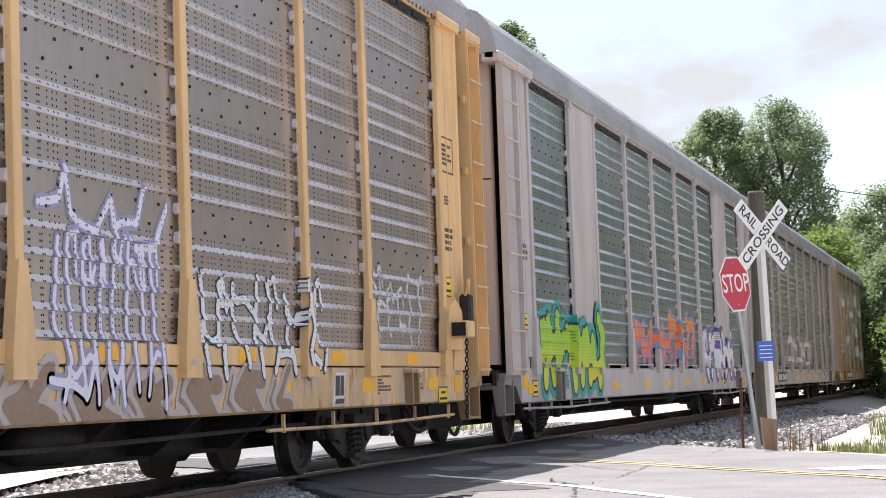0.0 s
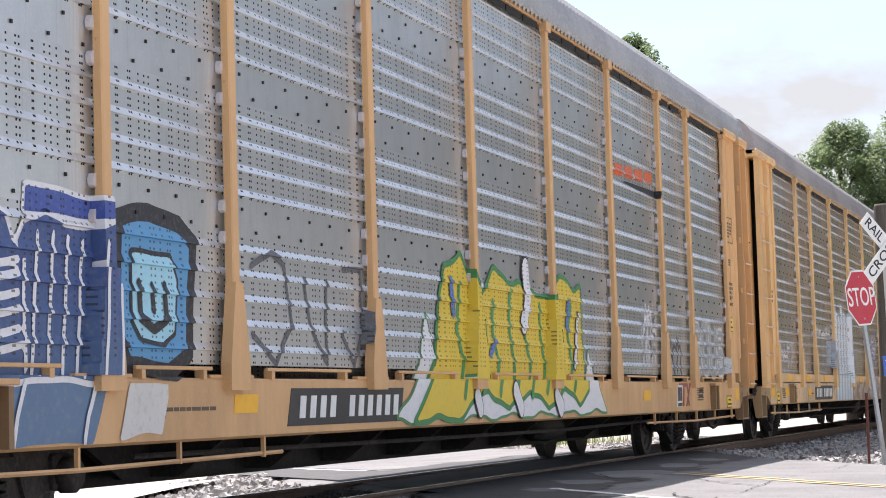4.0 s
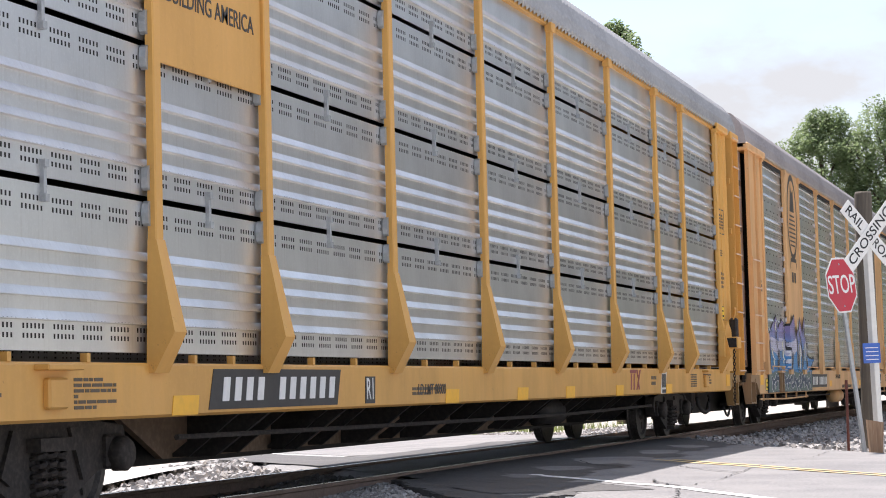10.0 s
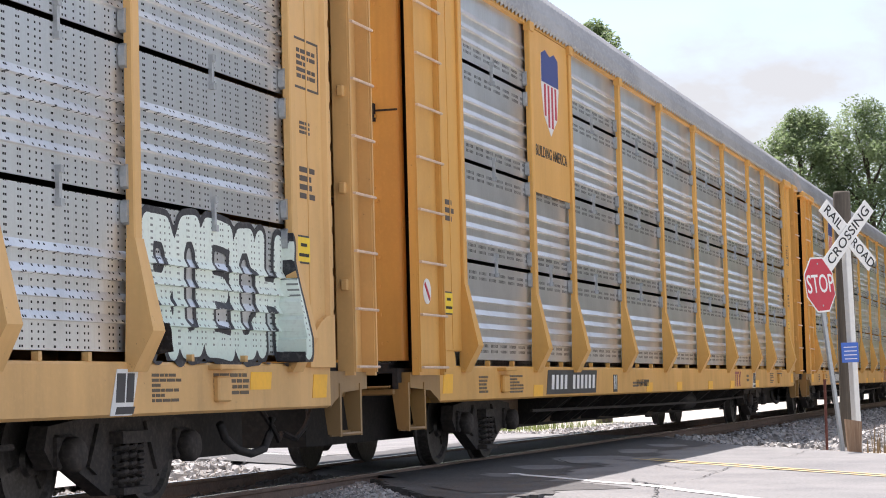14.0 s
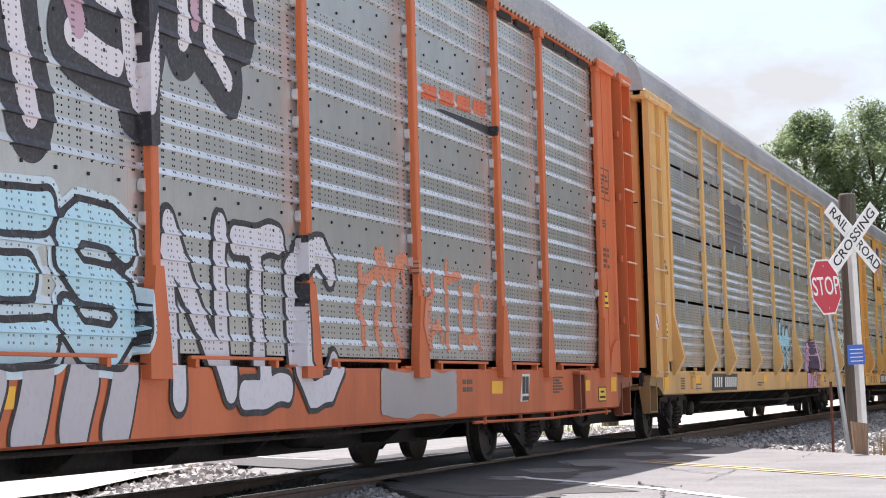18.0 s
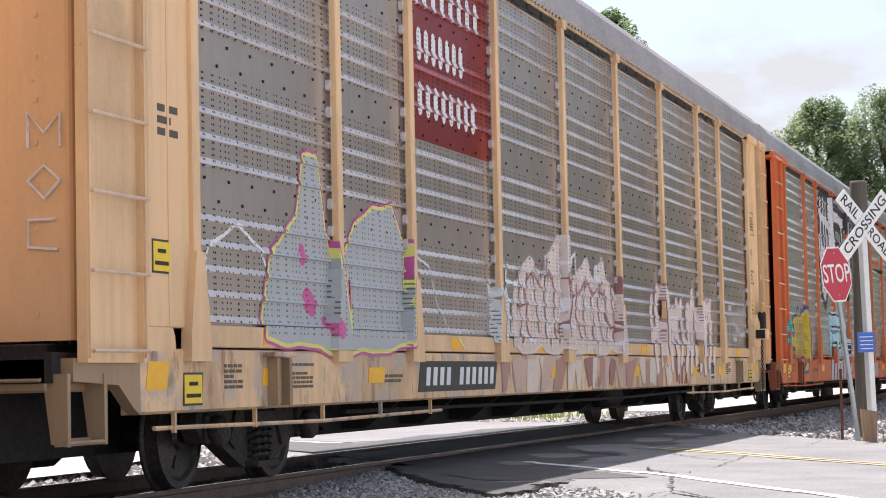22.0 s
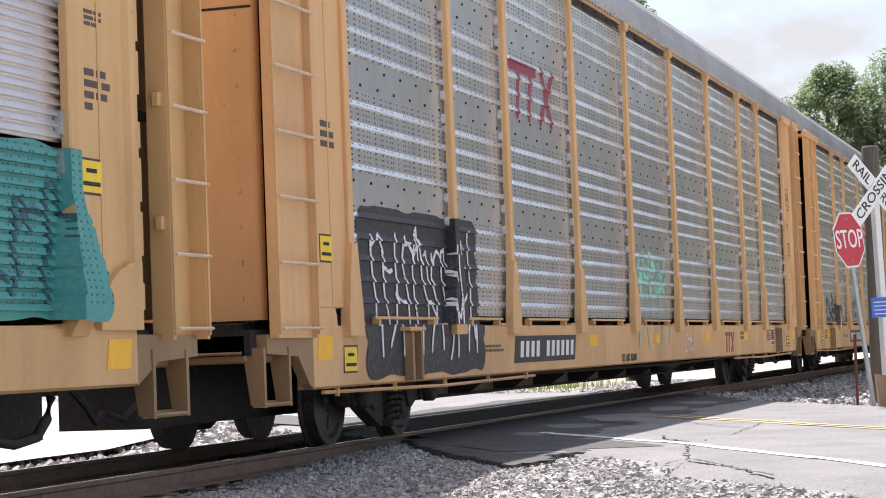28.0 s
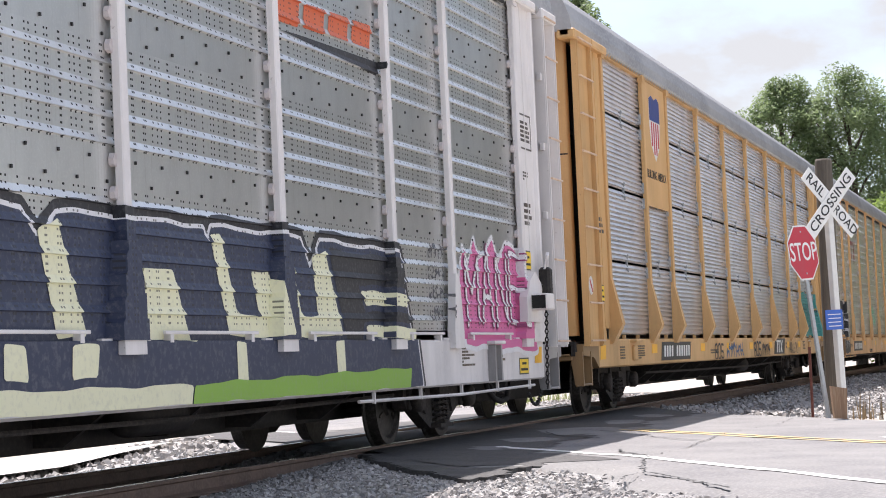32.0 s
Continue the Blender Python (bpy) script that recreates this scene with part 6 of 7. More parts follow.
graffito(0, "grey and brown washed smears over the sill", [([(-2.0 + 0.36 * i, 1.02), (-2.15 + 0.36 * i - 0.14 * (i % 3), 0.84), (-1.9 + 0.36 * i, 0.66)], 0.05 + 0.03 * (i % 3)) for i in range(26)], [(0.03, spray((0.50, 0.44, 0.40), wear=0.5)), (-0.03, spray((0.30, 0.19, 0.12), wear=0.6))], 0.06).location = (0, 0.003, 0)
graffito(0, "white round tag", scrawl(-12.3, -10.3, 1.35, 2.05, 4, 0.03, 15), [(0, CHALK)])
# blue piece car
graffito(1, "slate blue wash over the sill", shape("-12.73,1.07 -9.66,1.06 -9.86,0.67 -12.88,0.67"), [(0.0, spray((0.12, 0.20, 0.32), wear=0.35))], 0.01)
graffito(1, "teal flank of the blue piece", shape("-12.73,2.10 -12.30,2.13 -12.28,1.79 -12.45,1.40 -12.57,1.02 -12.78,0.69 -12.91,0.69"), [(0.035, CHALK), (0.0, spray((0.05, 0.24, 0.36), (0.06, 0.20, 0.32), 0.9, 1.9))], 0.015).location = (0, -0.002, 0)
graffito(1, "navy letters of the blue piece edged in white", shape("-12.54,1.08 -12.36,1.60 -12.19,1.99 -11.91,2.06 -11.86,1.71 -11.68,1.62 -11.31,2.09 -11.08,2.18 -10.85,2.06 -10.74,1.86 -10.61,2.02 -10.36,2.09 -10.11,2.03 -9.76,2.06 -9.54,2.11 -9.60,1.08"), [(0.04, CHALK), (0.0, spray((0.05, 0.09, 0.24), (0.08, 0.14, 0.26), 1.0, 1.7))], 0.015).location = (0, -0.004, 0)
graffito(1, "royal blue band behind the letters", shape("-10.60,2.26 -9.53,2.24 -9.54,2.13 -10.61,2.10"), [(0.035, CHALK), (0.0, spray((0.05, 0.09, 0.34)))], 0.01).location = (0, -0.001, 0)
LINES = [([(u, 1.98), (u - 0.06, 1.5), (u - 0.13, 1.10)], 0.020) for u in (-10.45, -10.25, -10.06, -9.87, -9.70)] + [([(-11.6, z), (-11.2, z + 0.05), (-10.7, z + 0.08)], 0.026) for z in (1.20, 1.30, 1.42, 1.52, 1.64, 1.72)]
LINES += [([(-12.42, 1.15), (-12.33, 1.60), (-12.22, 1.70), (-12.12, 1.55), (-12.18, 1.15)], 0.02), ([(-11.62, 1.12), (-11.66, 1.75)], 0.02), ([(-10.65, 1.12), (-10.62, 1.80)], 0.02)]
LINES += [([(u, 1.05), (u - 0.10, 0.86), (u - 0.14, 0.68)], 0.022) for u in (-11.9, -10.75, -9.85)]
graffito(1, "white inner lines", LINES, [(0.0, CHALK)], 0.015).location = (-0.004, -0.012, 0)
graffito(1, "square sky-blue face piece edged in black", shape("-9.39,2.19 -8.91,2.26 -8.41,2.23 -8.14,2.08 -8.26,1.25 -8.62,1.10 -9.29,1.12 -9.45,1.46"), [(0.03, INK), (-0.10, spray((0.10, 0.32, 0.56)))], 0.015)
graffito(1, "pale blue inner square with a black edge", shape("-9.17,1.92 -8.58,1.94 -8.47,1.78 -8.54,1.42 -8.73,1.34 -9.05,1.35 -9.17,1.47"), [(0.035, INK), (0.0, SKY_BLUE)], 0.012).location = (-0.004, -0.008, 0)
graffito(1, "black hook in the square", [([(-9.08, 1.72), (-9.06, 1.48), (-8.86, 1.42), (-8.66, 1.50), (-8.68, 1.74)], 0.035), ([(-8.88, 1.72), (-8.86, 1.55)], 0.03)], [(0.0, INK)], 0.012).location = (-0.004, -0.016, 0)
graffito(1, "white and grey blocks on the sill", shape("-9.35,1.05 -8.75,1.05 -8.85,0.70 -9.50,0.68"), [(0.0, spray((0.66, 0.64, 0.60), wear=0.4))], 0.02)
graffito(1, "thin grey handwritten tag", [([(-7.13, 1.97), (-6.73, 2.07), (-6.46, 1.97), (-6.32, 1.52), (-6.69, 1.19), (-7.14, 1.45)], 0.026), ([(-6.04, 1.92), (-5.91, 1.53), (-5.59, 1.21), (-5.54, 1.90)], 0.026), ([(-5.15, 2.02), (-4.72, 2.07), (-4.70, 1.56), (-4.94, 1.21), (-5.21, 1.48)], 0.026)], [(0, GREY_SPRAY)], 0.02)
graffito(1, "white blots round the foot of the yellow piece", shape("-4.0,0.72 -3.2,1.25 -2.95,1.70 -2.72,1.30 -2.2,1.10 3.1,1.05 3.35,1.45 3.6,1.0 4.0,0.72"), [(0.03, spray((0.08, 0.26, 0.10))), (0.0, CHALK)], 0.03)
graffito(1, "yellow and green piece", shape("-3.5,0.73 -2.7,1.23 -2.60,1.60 -2.38,2.20 -1.88,2.33 -1.52,2.04 -1.19,1.94 -0.69,2.27 -0.17,2.09 0.29,2.18 0.96,2.00 1.58,2.06 2.04,2.29 2.67,2.18 3.0,2.24 3.05,1.54 3.05,1.01 2.6,0.85 1.9,1.02 1.2,0.80 0.4,1.02 -0.4,0.80 -1.2,1.02 -2.2,0.74"), [(0.06, spray((0.05, 0.24, 0.08))), (0.0, spray((0.72, 0.52, 0.04), (0.78, 0.56, 0.05), 1, 2))], 0.03).location = (-0.002, -0.006, 0)
graffito(1, "green lines through the yellow", [([(-1.9 + 0.62 * q + 0.1 * math.sin(q * 2), 2.05 - 0.06 * (q % 3)), (-1.98 + 0.62 * q, 1.6), (-1.85 + 0.62 * q, 1.25), (-2.0 + 0.62 * q, 0.95)], 0.045) for q in range(8)], [(0.0, spray((0.06, 0.30, 0.10)))], 0.04).location = (-0.004, -0.014, 0)
graffito(1, "white peak and dabs in the yellow", [([(0.50, 2.36), (0.62, 2.0), (0.45, 1.75)], 0.12), ([(2.85, 1.9), (2.6, 1.3)], 0.05), ([(-0.2, 0.95), (0.0, 0.8)], 0.10), ([(1.5, 0.95), (1.7, 0.8)], 0.10), ([(-1.6, 0.9), (-1.5, 0.78)], 0.09)], [(0.02, INK), (0.0, CHALK)], 0.03).location = (-0.004, -0.019, 0)
graffito(1, "blue and pink dabs", [([(-2.2, 2.1), (-2.1, 1.8)], 0.06), ([(-0.9, 1.4), (-0.7, 1.5)], 0.05), ([(2.4, 2.0), (2.3, 1.7)], 0.06)], [(0.0, spray((0.10, 0.20, 0.45)))], 0.03).location = (-0.004, -0.021, 0)
graffito(1, "thin white tag", scrawl(7.1, 8.1, 1.4, 2.2, 4, 0.025, 19), [(0, THIN_WHITE)], dx=-0.74)
graffito(1, "white stacked tag", scrawl(6.1, 7.1, 1.25, 2.25, 5, 0.035, 20), [(0, CHALK)], dx=0.25)
graffito(1, "dark round tag", scrawl(7.85, 8.9, 1.15, 1.75, 4, 0.03, 21), [(0, GREY_SPRAY)], dx=0.25)
graffito(1, "white outlined round letters", word("SOUS", 9.75, 12.3, 1.2, 1.95, 0.05, 22, 0.1), [(0.045, THIN_WHITE), (0.005, spray((0.34, 0.36, 0.37), wear=0.1))], dx=0.25)
# purple and blue wildstyle car
graffito(2, "violet to blue jagged piece with black edges", shape("-12.65,1.6 -11.7,1.86 -10.98,2.22 -10.75,1.92 -10.3,2.08 -9.9,2.0 -9.14,2.18 -8.95,1.75 -8.4,2.02 -8.25,2.2 -7.95,1.78 -7.64,2.18 -7.3,2.2 -7.05,2.04 -7.35,1.68 -6.4,1.6 -7.1,1.5 -7.0,1.4 -5.5,1.34 -6.3,1.12 -6.35,0.64 -12.65,0.64"), [(0.05, INK), (0.0, spray((0.26, 0.22, 0.42), (0.06, 0.24, 0.50), 1.35, 1.95, wear=0.2))], 0.03)
graffito(2, "pale lilac haze across the piece", [([(-12.4, 1.55), (-10.5, 1.6), (-8.9, 1.55)], 0.14), ([(-8.5, 1.6), (-8.3, 1.5)], 0.10), ([(-7.6, 1.6), (-7.5, 1.5)], 0.10)], [(0.0, spray((0.50, 0.50, 0.62), wear=0.2))], 0.05).location = (-0.004, -0.008, 0)
graffito(2, "black wedges between the letters", [s for u in (-12.1, -11.0, -9.9, -9.0, -8.35, -7.6, -7.1) for s in ([([(u, 1.15), (u + 0.10, 1.5), (u - 0.05, 1.95)], 0.05), ([(u + 0.1, 1.2), (u + 0.3, 1.45)], 0.045)])], [(0.012, CHALK), (-0.006, INK)], 0.06).location = (-0.004, -0.012, 0)
graffito(2, "pale yellow and white highlights", [([(-11.5, 1.2), (-11.7, 1.45)], 0.06), ([(-10.2, 1.25), (-10.25, 1.6)], 0.07), ([(-8.65, 1.2), (-8.6, 1.6)], 0.06), ([(-7.9, 1.3), (-7.8, 1.6)], 0.05), ([(-7.0, 1.2), (-6.9, 1.35)], 0.06), ([(-11.2, 1.9), (-11.1, 2.1)], 0.04), ([(-8.7, 2.0), (-8.65, 2.15)], 0.04)], [(0.0, spray((0.76, 0.76, 0.62)))], 0.04).location = (-0.004, -0.016, 0)
graffito(2, "grey-green foot of the piece", shape("-12.65,0.64 -12.65,1.05 -6.45,1.05 -6.35,0.64"), [(0.0, spray((0.11, 0.17, 0.16)))], 0.02).location = (-0.004, -0.016, 0)
graffito(2, "black, blue and white strokes over the foot", scrawl(-12.4, -6.5, 0.66, 1.04, 14, 0.05, 25, 0.3), [(0.012, CHALK), (-0.004, spray((0.04, 0.07, 0.12)))], 0.04).location = (-0.004, -0.020, 0)
graffito(2, "black scribbled tag", scrawl(8.85, 9.5, 1.2, 1.75, 4, 0.022, 26), [(0, INK)]).location = (-0.004, -0.06, 0)
# pale green piece
graffito(5, "pale green block letters edged in black", word("ROECH", 9.95, 12.62, 1.12, 2.16, 0.10, 27, 0.03), [(0.05, INK), (0.0, spray((0.74, 0.82, 0.74), (0.62, 0.74, 0.66), 1.2, 1.7))], 0.015)
PINK_PALE = spray((0.72, 0.42, 0.58), (0.66, 0.36, 0.54), 0.8, 1.5, wear=0.12)
PLUM = spray((0.12, 0.09, 0.13), wear=0.2)
for outline in ("3.66,1.11 3.76,1.41 3.89,1.64 4.02,1.76 4.15,1.80 4.33,1.78 4.42,1.70 4.43,1.50 4.33,1.31 4.21,1.11", "4.40,1.11 4.46,1.74 4.60,1.85 4.84,1.86 4.98,1.83 5.05,1.61 5.04,1.44 4.98,1.24 5.30,1.13", "5.14,1.49 5.37,1.64 5.60,1.74 5.68,1.63 5.84,1.59 5.92,1.47 5.87,1.15 5.61,1.15 5.59,1.39 5.52,1.40 5.51,1.24 5.31,1.32", "3.58,1.07 5.29,1.07 5.23,0.74 3.61,0.74"):
    graffito(5, "pale pink bubble form edged in plum", shape(outline), [(0.065, PLUM), (0.0, PINK_PALE)], 0.012)
graffito(5, "plum lines in the pink", [([(4.08, 1.58), (4.10, 1.40), (4.06, 1.28)], 0.016), ([(4.72, 1.82), (4.78, 1.45), (4.66, 1.15)], 0.03), ([(4.1, 1.22), (4.35, 1.20)], 0.03), ([(4.25, 1.05), (4.15, 0.85), (4.05, 0.74)], 0.03), ([(4.6, 1.05), (4.55, 0.74)], 0.03)] + word("SEE", 4.76, 5.18, 0.88, 1.05, 0.016, 3), [(0.0, PLUM)], 0.01).location = (-0.003, -0.010, 0)
graffito(5, "small grey tag beside the pink piece", scrawl(6.02, 6.75, 1.20, 1.50, 5, 0.03, 60), [(0.0, spray((0.20, 0.20, 0.22), wear=0.4))])
graffito(5, "ice blue piece", scrawl(-0.95, 1.35, 1.15, 2.2, 4, 0.13, 28), [(0.06, INK), (0.0, SKY_BLUE)], dx=-0.32)
graffito(5, "black painted-out patch", bars(-6.9, -4.7, 3.45, 4.2, 5, 0.09), [(0.0, GREY_SPRAY)], dx=-0.32)
# orange-red car
graffito(6, "yellow spiky block letters with blue shadow", shape("-11.41,1.99 -10.94,2.03 -10.89,2.16 -10.81,2.20 -10.64,2.14 -10.65,1.99 -10.47,2.02 -10.02,2.15 -9.93,2.10 -9.74,2.23 -9.60,2.02 -9.61,1.69 -9.41,1.99 -9.34,1.70 -9.26,1.93 -8.78,1.98 -8.85,1.81 -9.11,1.71 -9.32,1.57 -8.59,1.53 -8.43,1.39 -8.55,1.17 -8.83,1.12 -8.87,1.29 -9.07,1.46 -9.40,1.12 -9.70,0.87 -10.39,0.80 -9.89,1.03 -10.16,1.11 -11.41,1.10 -11.39,1.39 -11.66,1.32 -11.94,1.55 -11.79,1.60 -11.42,1.54 -11.40,1.83 -11.75,1.84"), [(0.075, spray((0.05, 0.08, 0.30))), (0.0, spray((0.66, 0.48, 0.04)))], 0.015)
graffito(6, "blue lines between the yellow letters", [([(-10.94, 2.0), (-10.95, 1.63), (-10.88, 1.15)], 0.026), ([(-10.60, 1.95), (-10.58, 1.57), (-10.55, 1.15)], 0.026), ([(-10.43, 1.95), (-10.40, 1.65), (-10.19, 1.19)], 0.022), ([(-10.07, 2.0), (-10.09, 1.67), (-9.97, 1.19)], 0.026), ([(-9.60, 1.95), (-9.64, 1.16)], 0.05), ([(-9.36, 1.6), (-9.15, 1.35)], 0.04)], [(0.0, spray((0.05, 0.08, 0.30)))], 0.02).location = (-0.003, -0.010, 0)
graffito(6, "cream edge lights on the yellow letters", [([(-11.36, 1.95), (-11.38, 1.5)], 0.014), ([(-10.84, 1.9), (-10.84, 1.4)], 0.012), ([(-10.32, 1.8), (-10.12, 1.25)], 0.012), ([(-9.52, 1.75), (-9.3, 1.3)], 0.014)], [(0.0, CHALK)], 0.02).location = (-0.003, -0.013, 0)
TALL_WHITE = [([(-6.27, 4.95), (-6.3, 2.85), (-5.78, 2.62), (-5.40, 2.93), (-5.43, 3.38)], 0.11), ([(-6.66, 4.02), (-6.54, 3.54)], 0.10), ([(-5.75, 5.0), (-5.7, 3.9)], 0.09), ([(-5.3, 4.9), (-5.25, 3.6)], 0.08), ([(-6.1, 3.78), (-4.75, 3.45)], 0.12), ([(-6.5, 4.62), (-4.8, 4.40)], 0.10), ([(-4.72, 5.05), (-4.62, 3.35)], 0.12), ([(-3.95, 5.1), (-3.2, 2.72)], 0.12), ([(-4.3, 4.8), (-1.8, 4.65)], 0.13), ([(-3.5, 3.9), (-2.0, 3.65)], 0.10), ([(-2.05, 4.48), (-1.6, 2.95), (-1.38, 3.55)], 0.10), ([(-2.6, 3.3), (-1.9, 3.2)], 0.10), ([(-0.9, 4.7), (-0.8, 3.55)], 0.10), ([(-0.35, 4.7), (-0.35, 3.55), (0.05, 3.35)], 0.09), ([(-0.9, 4.1), (0.3, 3.95)], 0.09), ([(0.25, 4.6), (0.3, 3.8)], 0.08)]
graffito(6, "tall white piece with black shadow", TALL_WHITE, [(0.22, spray((0.035, 0.033, 0.04))), (0.0, spray((0.80, 0.78, 0.80), (0.72, 0.66, 0.70), 2.6, 4.0))], 0.02)
graffito(6, "dusty pink fill in the tall piece", [([(-5.1, 4.1), (-4.9, 3.7)], 0.10), ([(-2.9, 3.9), (-2.5, 3.4)], 0.12), ([(-7.4, 4.3), (-7.4, 3.7)], 0.07), ([(-0.6, 4.4), (-0.6, 3.7)], 0.08)], [(0.0, spray((0.56, 0.36, 0.44)))], 0.03).location = (-0.004, -0.004, 0)
graffito(6, "ice blue bubble letters edged in black", word("RES", -5.25, -1.7, 1.12, 2.2, 0.125, 33, 0.04), [(0.10, spray((0.62, 0.76, 0.82))), (0.05, INK), (0.0, spray((0.50, 0.76, 0.85), (0.58, 0.72, 0.78), 0.9, 1.3))], 0.02)
graffito(6, "pale grey drop shadow on the sill", [([(-5.1 + 0.62 * i, 1.02), (-5.25 + 0.62 * i, 0.66)], 0.20) for i in range(6)], [(0.035, INK), (0.0, spray((0.56, 0.53, 0.55)))], 0.02).location = (0, 0.0015, 0)
graffito(6, "white and lilac tall letters edged in black", word("NIC", -1.3, 2.4, 0.78, 2.25, 0.115, 34, 0.06), [(0.05, INK), (0.0, spray((0.70, 0.68, 0.72)))], 0.03).location = (0, -0.0015, 0)
graffito(6, "faint orange outlined piece", scrawl(2.6, 6.9, 1.2, 2.25, 8, 0.06, 35), [(0.0, spray((0.70, 0.24, 0.12), wear=0.8))], dx=0.15)
graffito(6, "teal scribbled tag", scrawl(-13.2, -12.8, 1.3, 1.9, 4, 0.018, 36), [(0, spray((0.1, 0.55, 0.48)))], dx=0.15).location = (-0.004, -0.03, 0)
graffito(6, "grey painted-out patch on the sill", bars(3.3, 5.6, 0.70, 1.0, 4, 0.07), [(0.0, spray((0.40, 0.37, 0.36)))], dx=0.15)
# pink piece car
graffito(7, "dusty pink bubble piece", shape("-3.95,1.15 -3.75,1.7 -3.5,2.1 -3.1,2.22 -2.85,2.08 -2.5,1.95 -2.3,2.3 -2.0,2.45 -1.4,2.55 -1.2,2.1 -0.7,2.15 -0.2,2.3 0.1,2.12 0.6,2.4 0.9,2.05 1.5,1.95 1.65,1.15"), [(0.03, spray((0.74, 0.68, 0.66), wear=0.3)), (0.0, spray((0.74, 0.62, 0.56), (0.70, 0.55, 0.47), 1.0, 2.0, wear=0.2))], 0.05)
graffito(7, "white drips and outlines over the pink", scrawl(-4.4, 1.7, 1.1, 2.6, 10, 0.03, 37, 0.5), [(0, CHALK)], 0.05).location = (-0.004, -0.008, 0)
graffito(7, "dull red lines in the pink", scrawl(-3.8, 1.5, 1.2, 2.3, 13, 0.018, 71, 0.4), [(0, spray((0.36, 0.15, 0.15)))], 0.06).location = (-0.004, -0.012, 0)
wedge = random.Random(12)
u = -4.6
while u < 5.4:
    w = wedge.uniform(0.22, 0.62)
    tone = wedge.choice(((0.74, 0.62, 0.52), (0.74, 0.62, 0.52), (0.34, 0.16, 0.13), (0.62, 0.42, 0.34), (0.46, 0.25, 0.20)))
    lean = wedge.uniform(-0.3, 0.3)
    graffito(7, "slanted wedge of old paint on the sill", shape("%.2f,1.06 %.2f,1.06 %.2f,0.67 %.2f,0.67" % (u, u + w, u + w * wedge.uniform(0.3, 1.0) + lean, u + lean)), [(0.0, spray(tone, wear=0.35))], 0.03, seed=wedge.randrange(9)).location = (0, 0.003 - 0.0004 * (int(u * 7) % 8), 0)
    u += w * wedge.uniform(0.7, 1.2)
graffito(7, "faded pink and white piece", scrawl(3.7, 8.9, 0.80, 2.4, 13, 0.10, 38, 0.35), [(0.025, spray((0.45, 0.24, 0.26), wear=0.4)), (0.0, spray((0.78, 0.66, 0.62), wear=0.25))], 0.05)
graffito(7, "white drips", scrawl(-4.9, -4.3, 1.2, 2.0, 2, 0.05, 39), [(0, THIN_WHITE)])
graffito(7, "thin white arc", [([(-7.4, 2.1), (-6.9, 1.95), (-6.6, 1.5), (-6.2, 1.3), (-5.95, 1.15)], 0.016)], [(0, THIN_WHITE)], 0.03)
graffito(7, "grey piece edged in yellow and magenta", shape("-11.36,1.2 -11.04,1.91 -10.53,2.18 -10.35,2.71 -10.05,2.74 -9.88,2.17 -9.7,1.85 -9.55,1.2 -9.45,1.85 -9.1,2.2 -8.6,2.42 -8.1,2.45 -7.72,2.09 -7.76,1.17 -9.5,1.08"), [(0.06, spray((0.55, 0.10, 0.33))), (0.035, spray((0.76, 0.72, 0.20))), (0.0, spray((0.42, 0.44, 0.44)))], 0.02)
graffito(7, "magenta and green dabs in the grey piece", [([(-10.3, 1.5), (-10.2, 1.45)], 0.10), ([(-10.4, 1.9), (-10.38, 1.85)], 0.07), ([(-9.9, 1.35), (-9.8, 1.3)], 0.08)], [(0.0, spray((0.60, 0.10, 0.30)))], 0.03).location = (-0.004, -0.008, 0)
graffito(7, "white arc beside the grey piece", [([(-12.5, 1.5), (-12.3, 1.9), (-11.8, 2.05), (-11.3, 1.9), (-11.0, 1.6)], 0.018)], [(0, CHALK)], 0.02)
graffito(7, "white tag", scrawl(10.0, 12.2, 1.35, 2.1, 6, 0.03, 41), [(0, THIN_WHITE)], dx=0.54)
# pale grey cars
graffito(8, "dark handwritten tag", scrawl(-6.6, -5.3, 1.2, 1.8, 6, 0.02, 42), [(0, GREY_SPRAY)], dx=0.22)
graffito(8, "dark outlined tag", scrawl(9.9, 12.2, 1.1, 2.2, 6, 0.025, 43), [(0, GREY_SPRAY)], dx=0.22)
graffito(8, "black smudged tag", scrawl(-11.2, -9.0, 1.05, 1.85, 5, 0.07, 44), [(0, spray((0.06, 0.06, 0.065), wear=0.5))], dx=-0.28)
graffito(9, "faint mint green outlined tag", scrawl(-1.8, 0.7, 0.7, 2.2, 5, 0.022, 45), [(0, spray((0.36, 0.62, 0.52), wear=0.9))], dx=0.42)
graffito(9, "white scribble on the sill", scrawl(1.5, 2.3, 0.64, 0.98, 6, 0.014, 46), [(0, CHALK)], dx=0.42)
graffito(9, "black block with white scribble", bars(-11.5, -8.2, 0.8, 2.0, 5, 0.18), [(0.0, INK)], dx=-0.69)
graffito(9, "white scribble over black", scrawl(-11.4, -8.2, 0.75, 2.1, 11, 0.022, 47), [(0.0, CHALK)], 0.04, dx=-0.69).location = (-0.004, -0.008, 0)
graffito(9, "mint green tag", scrawl(-0.9, 1.9, 1.4, 2.2, 5, 0.05, 48), [(0, MINT)], dx=-0.69)
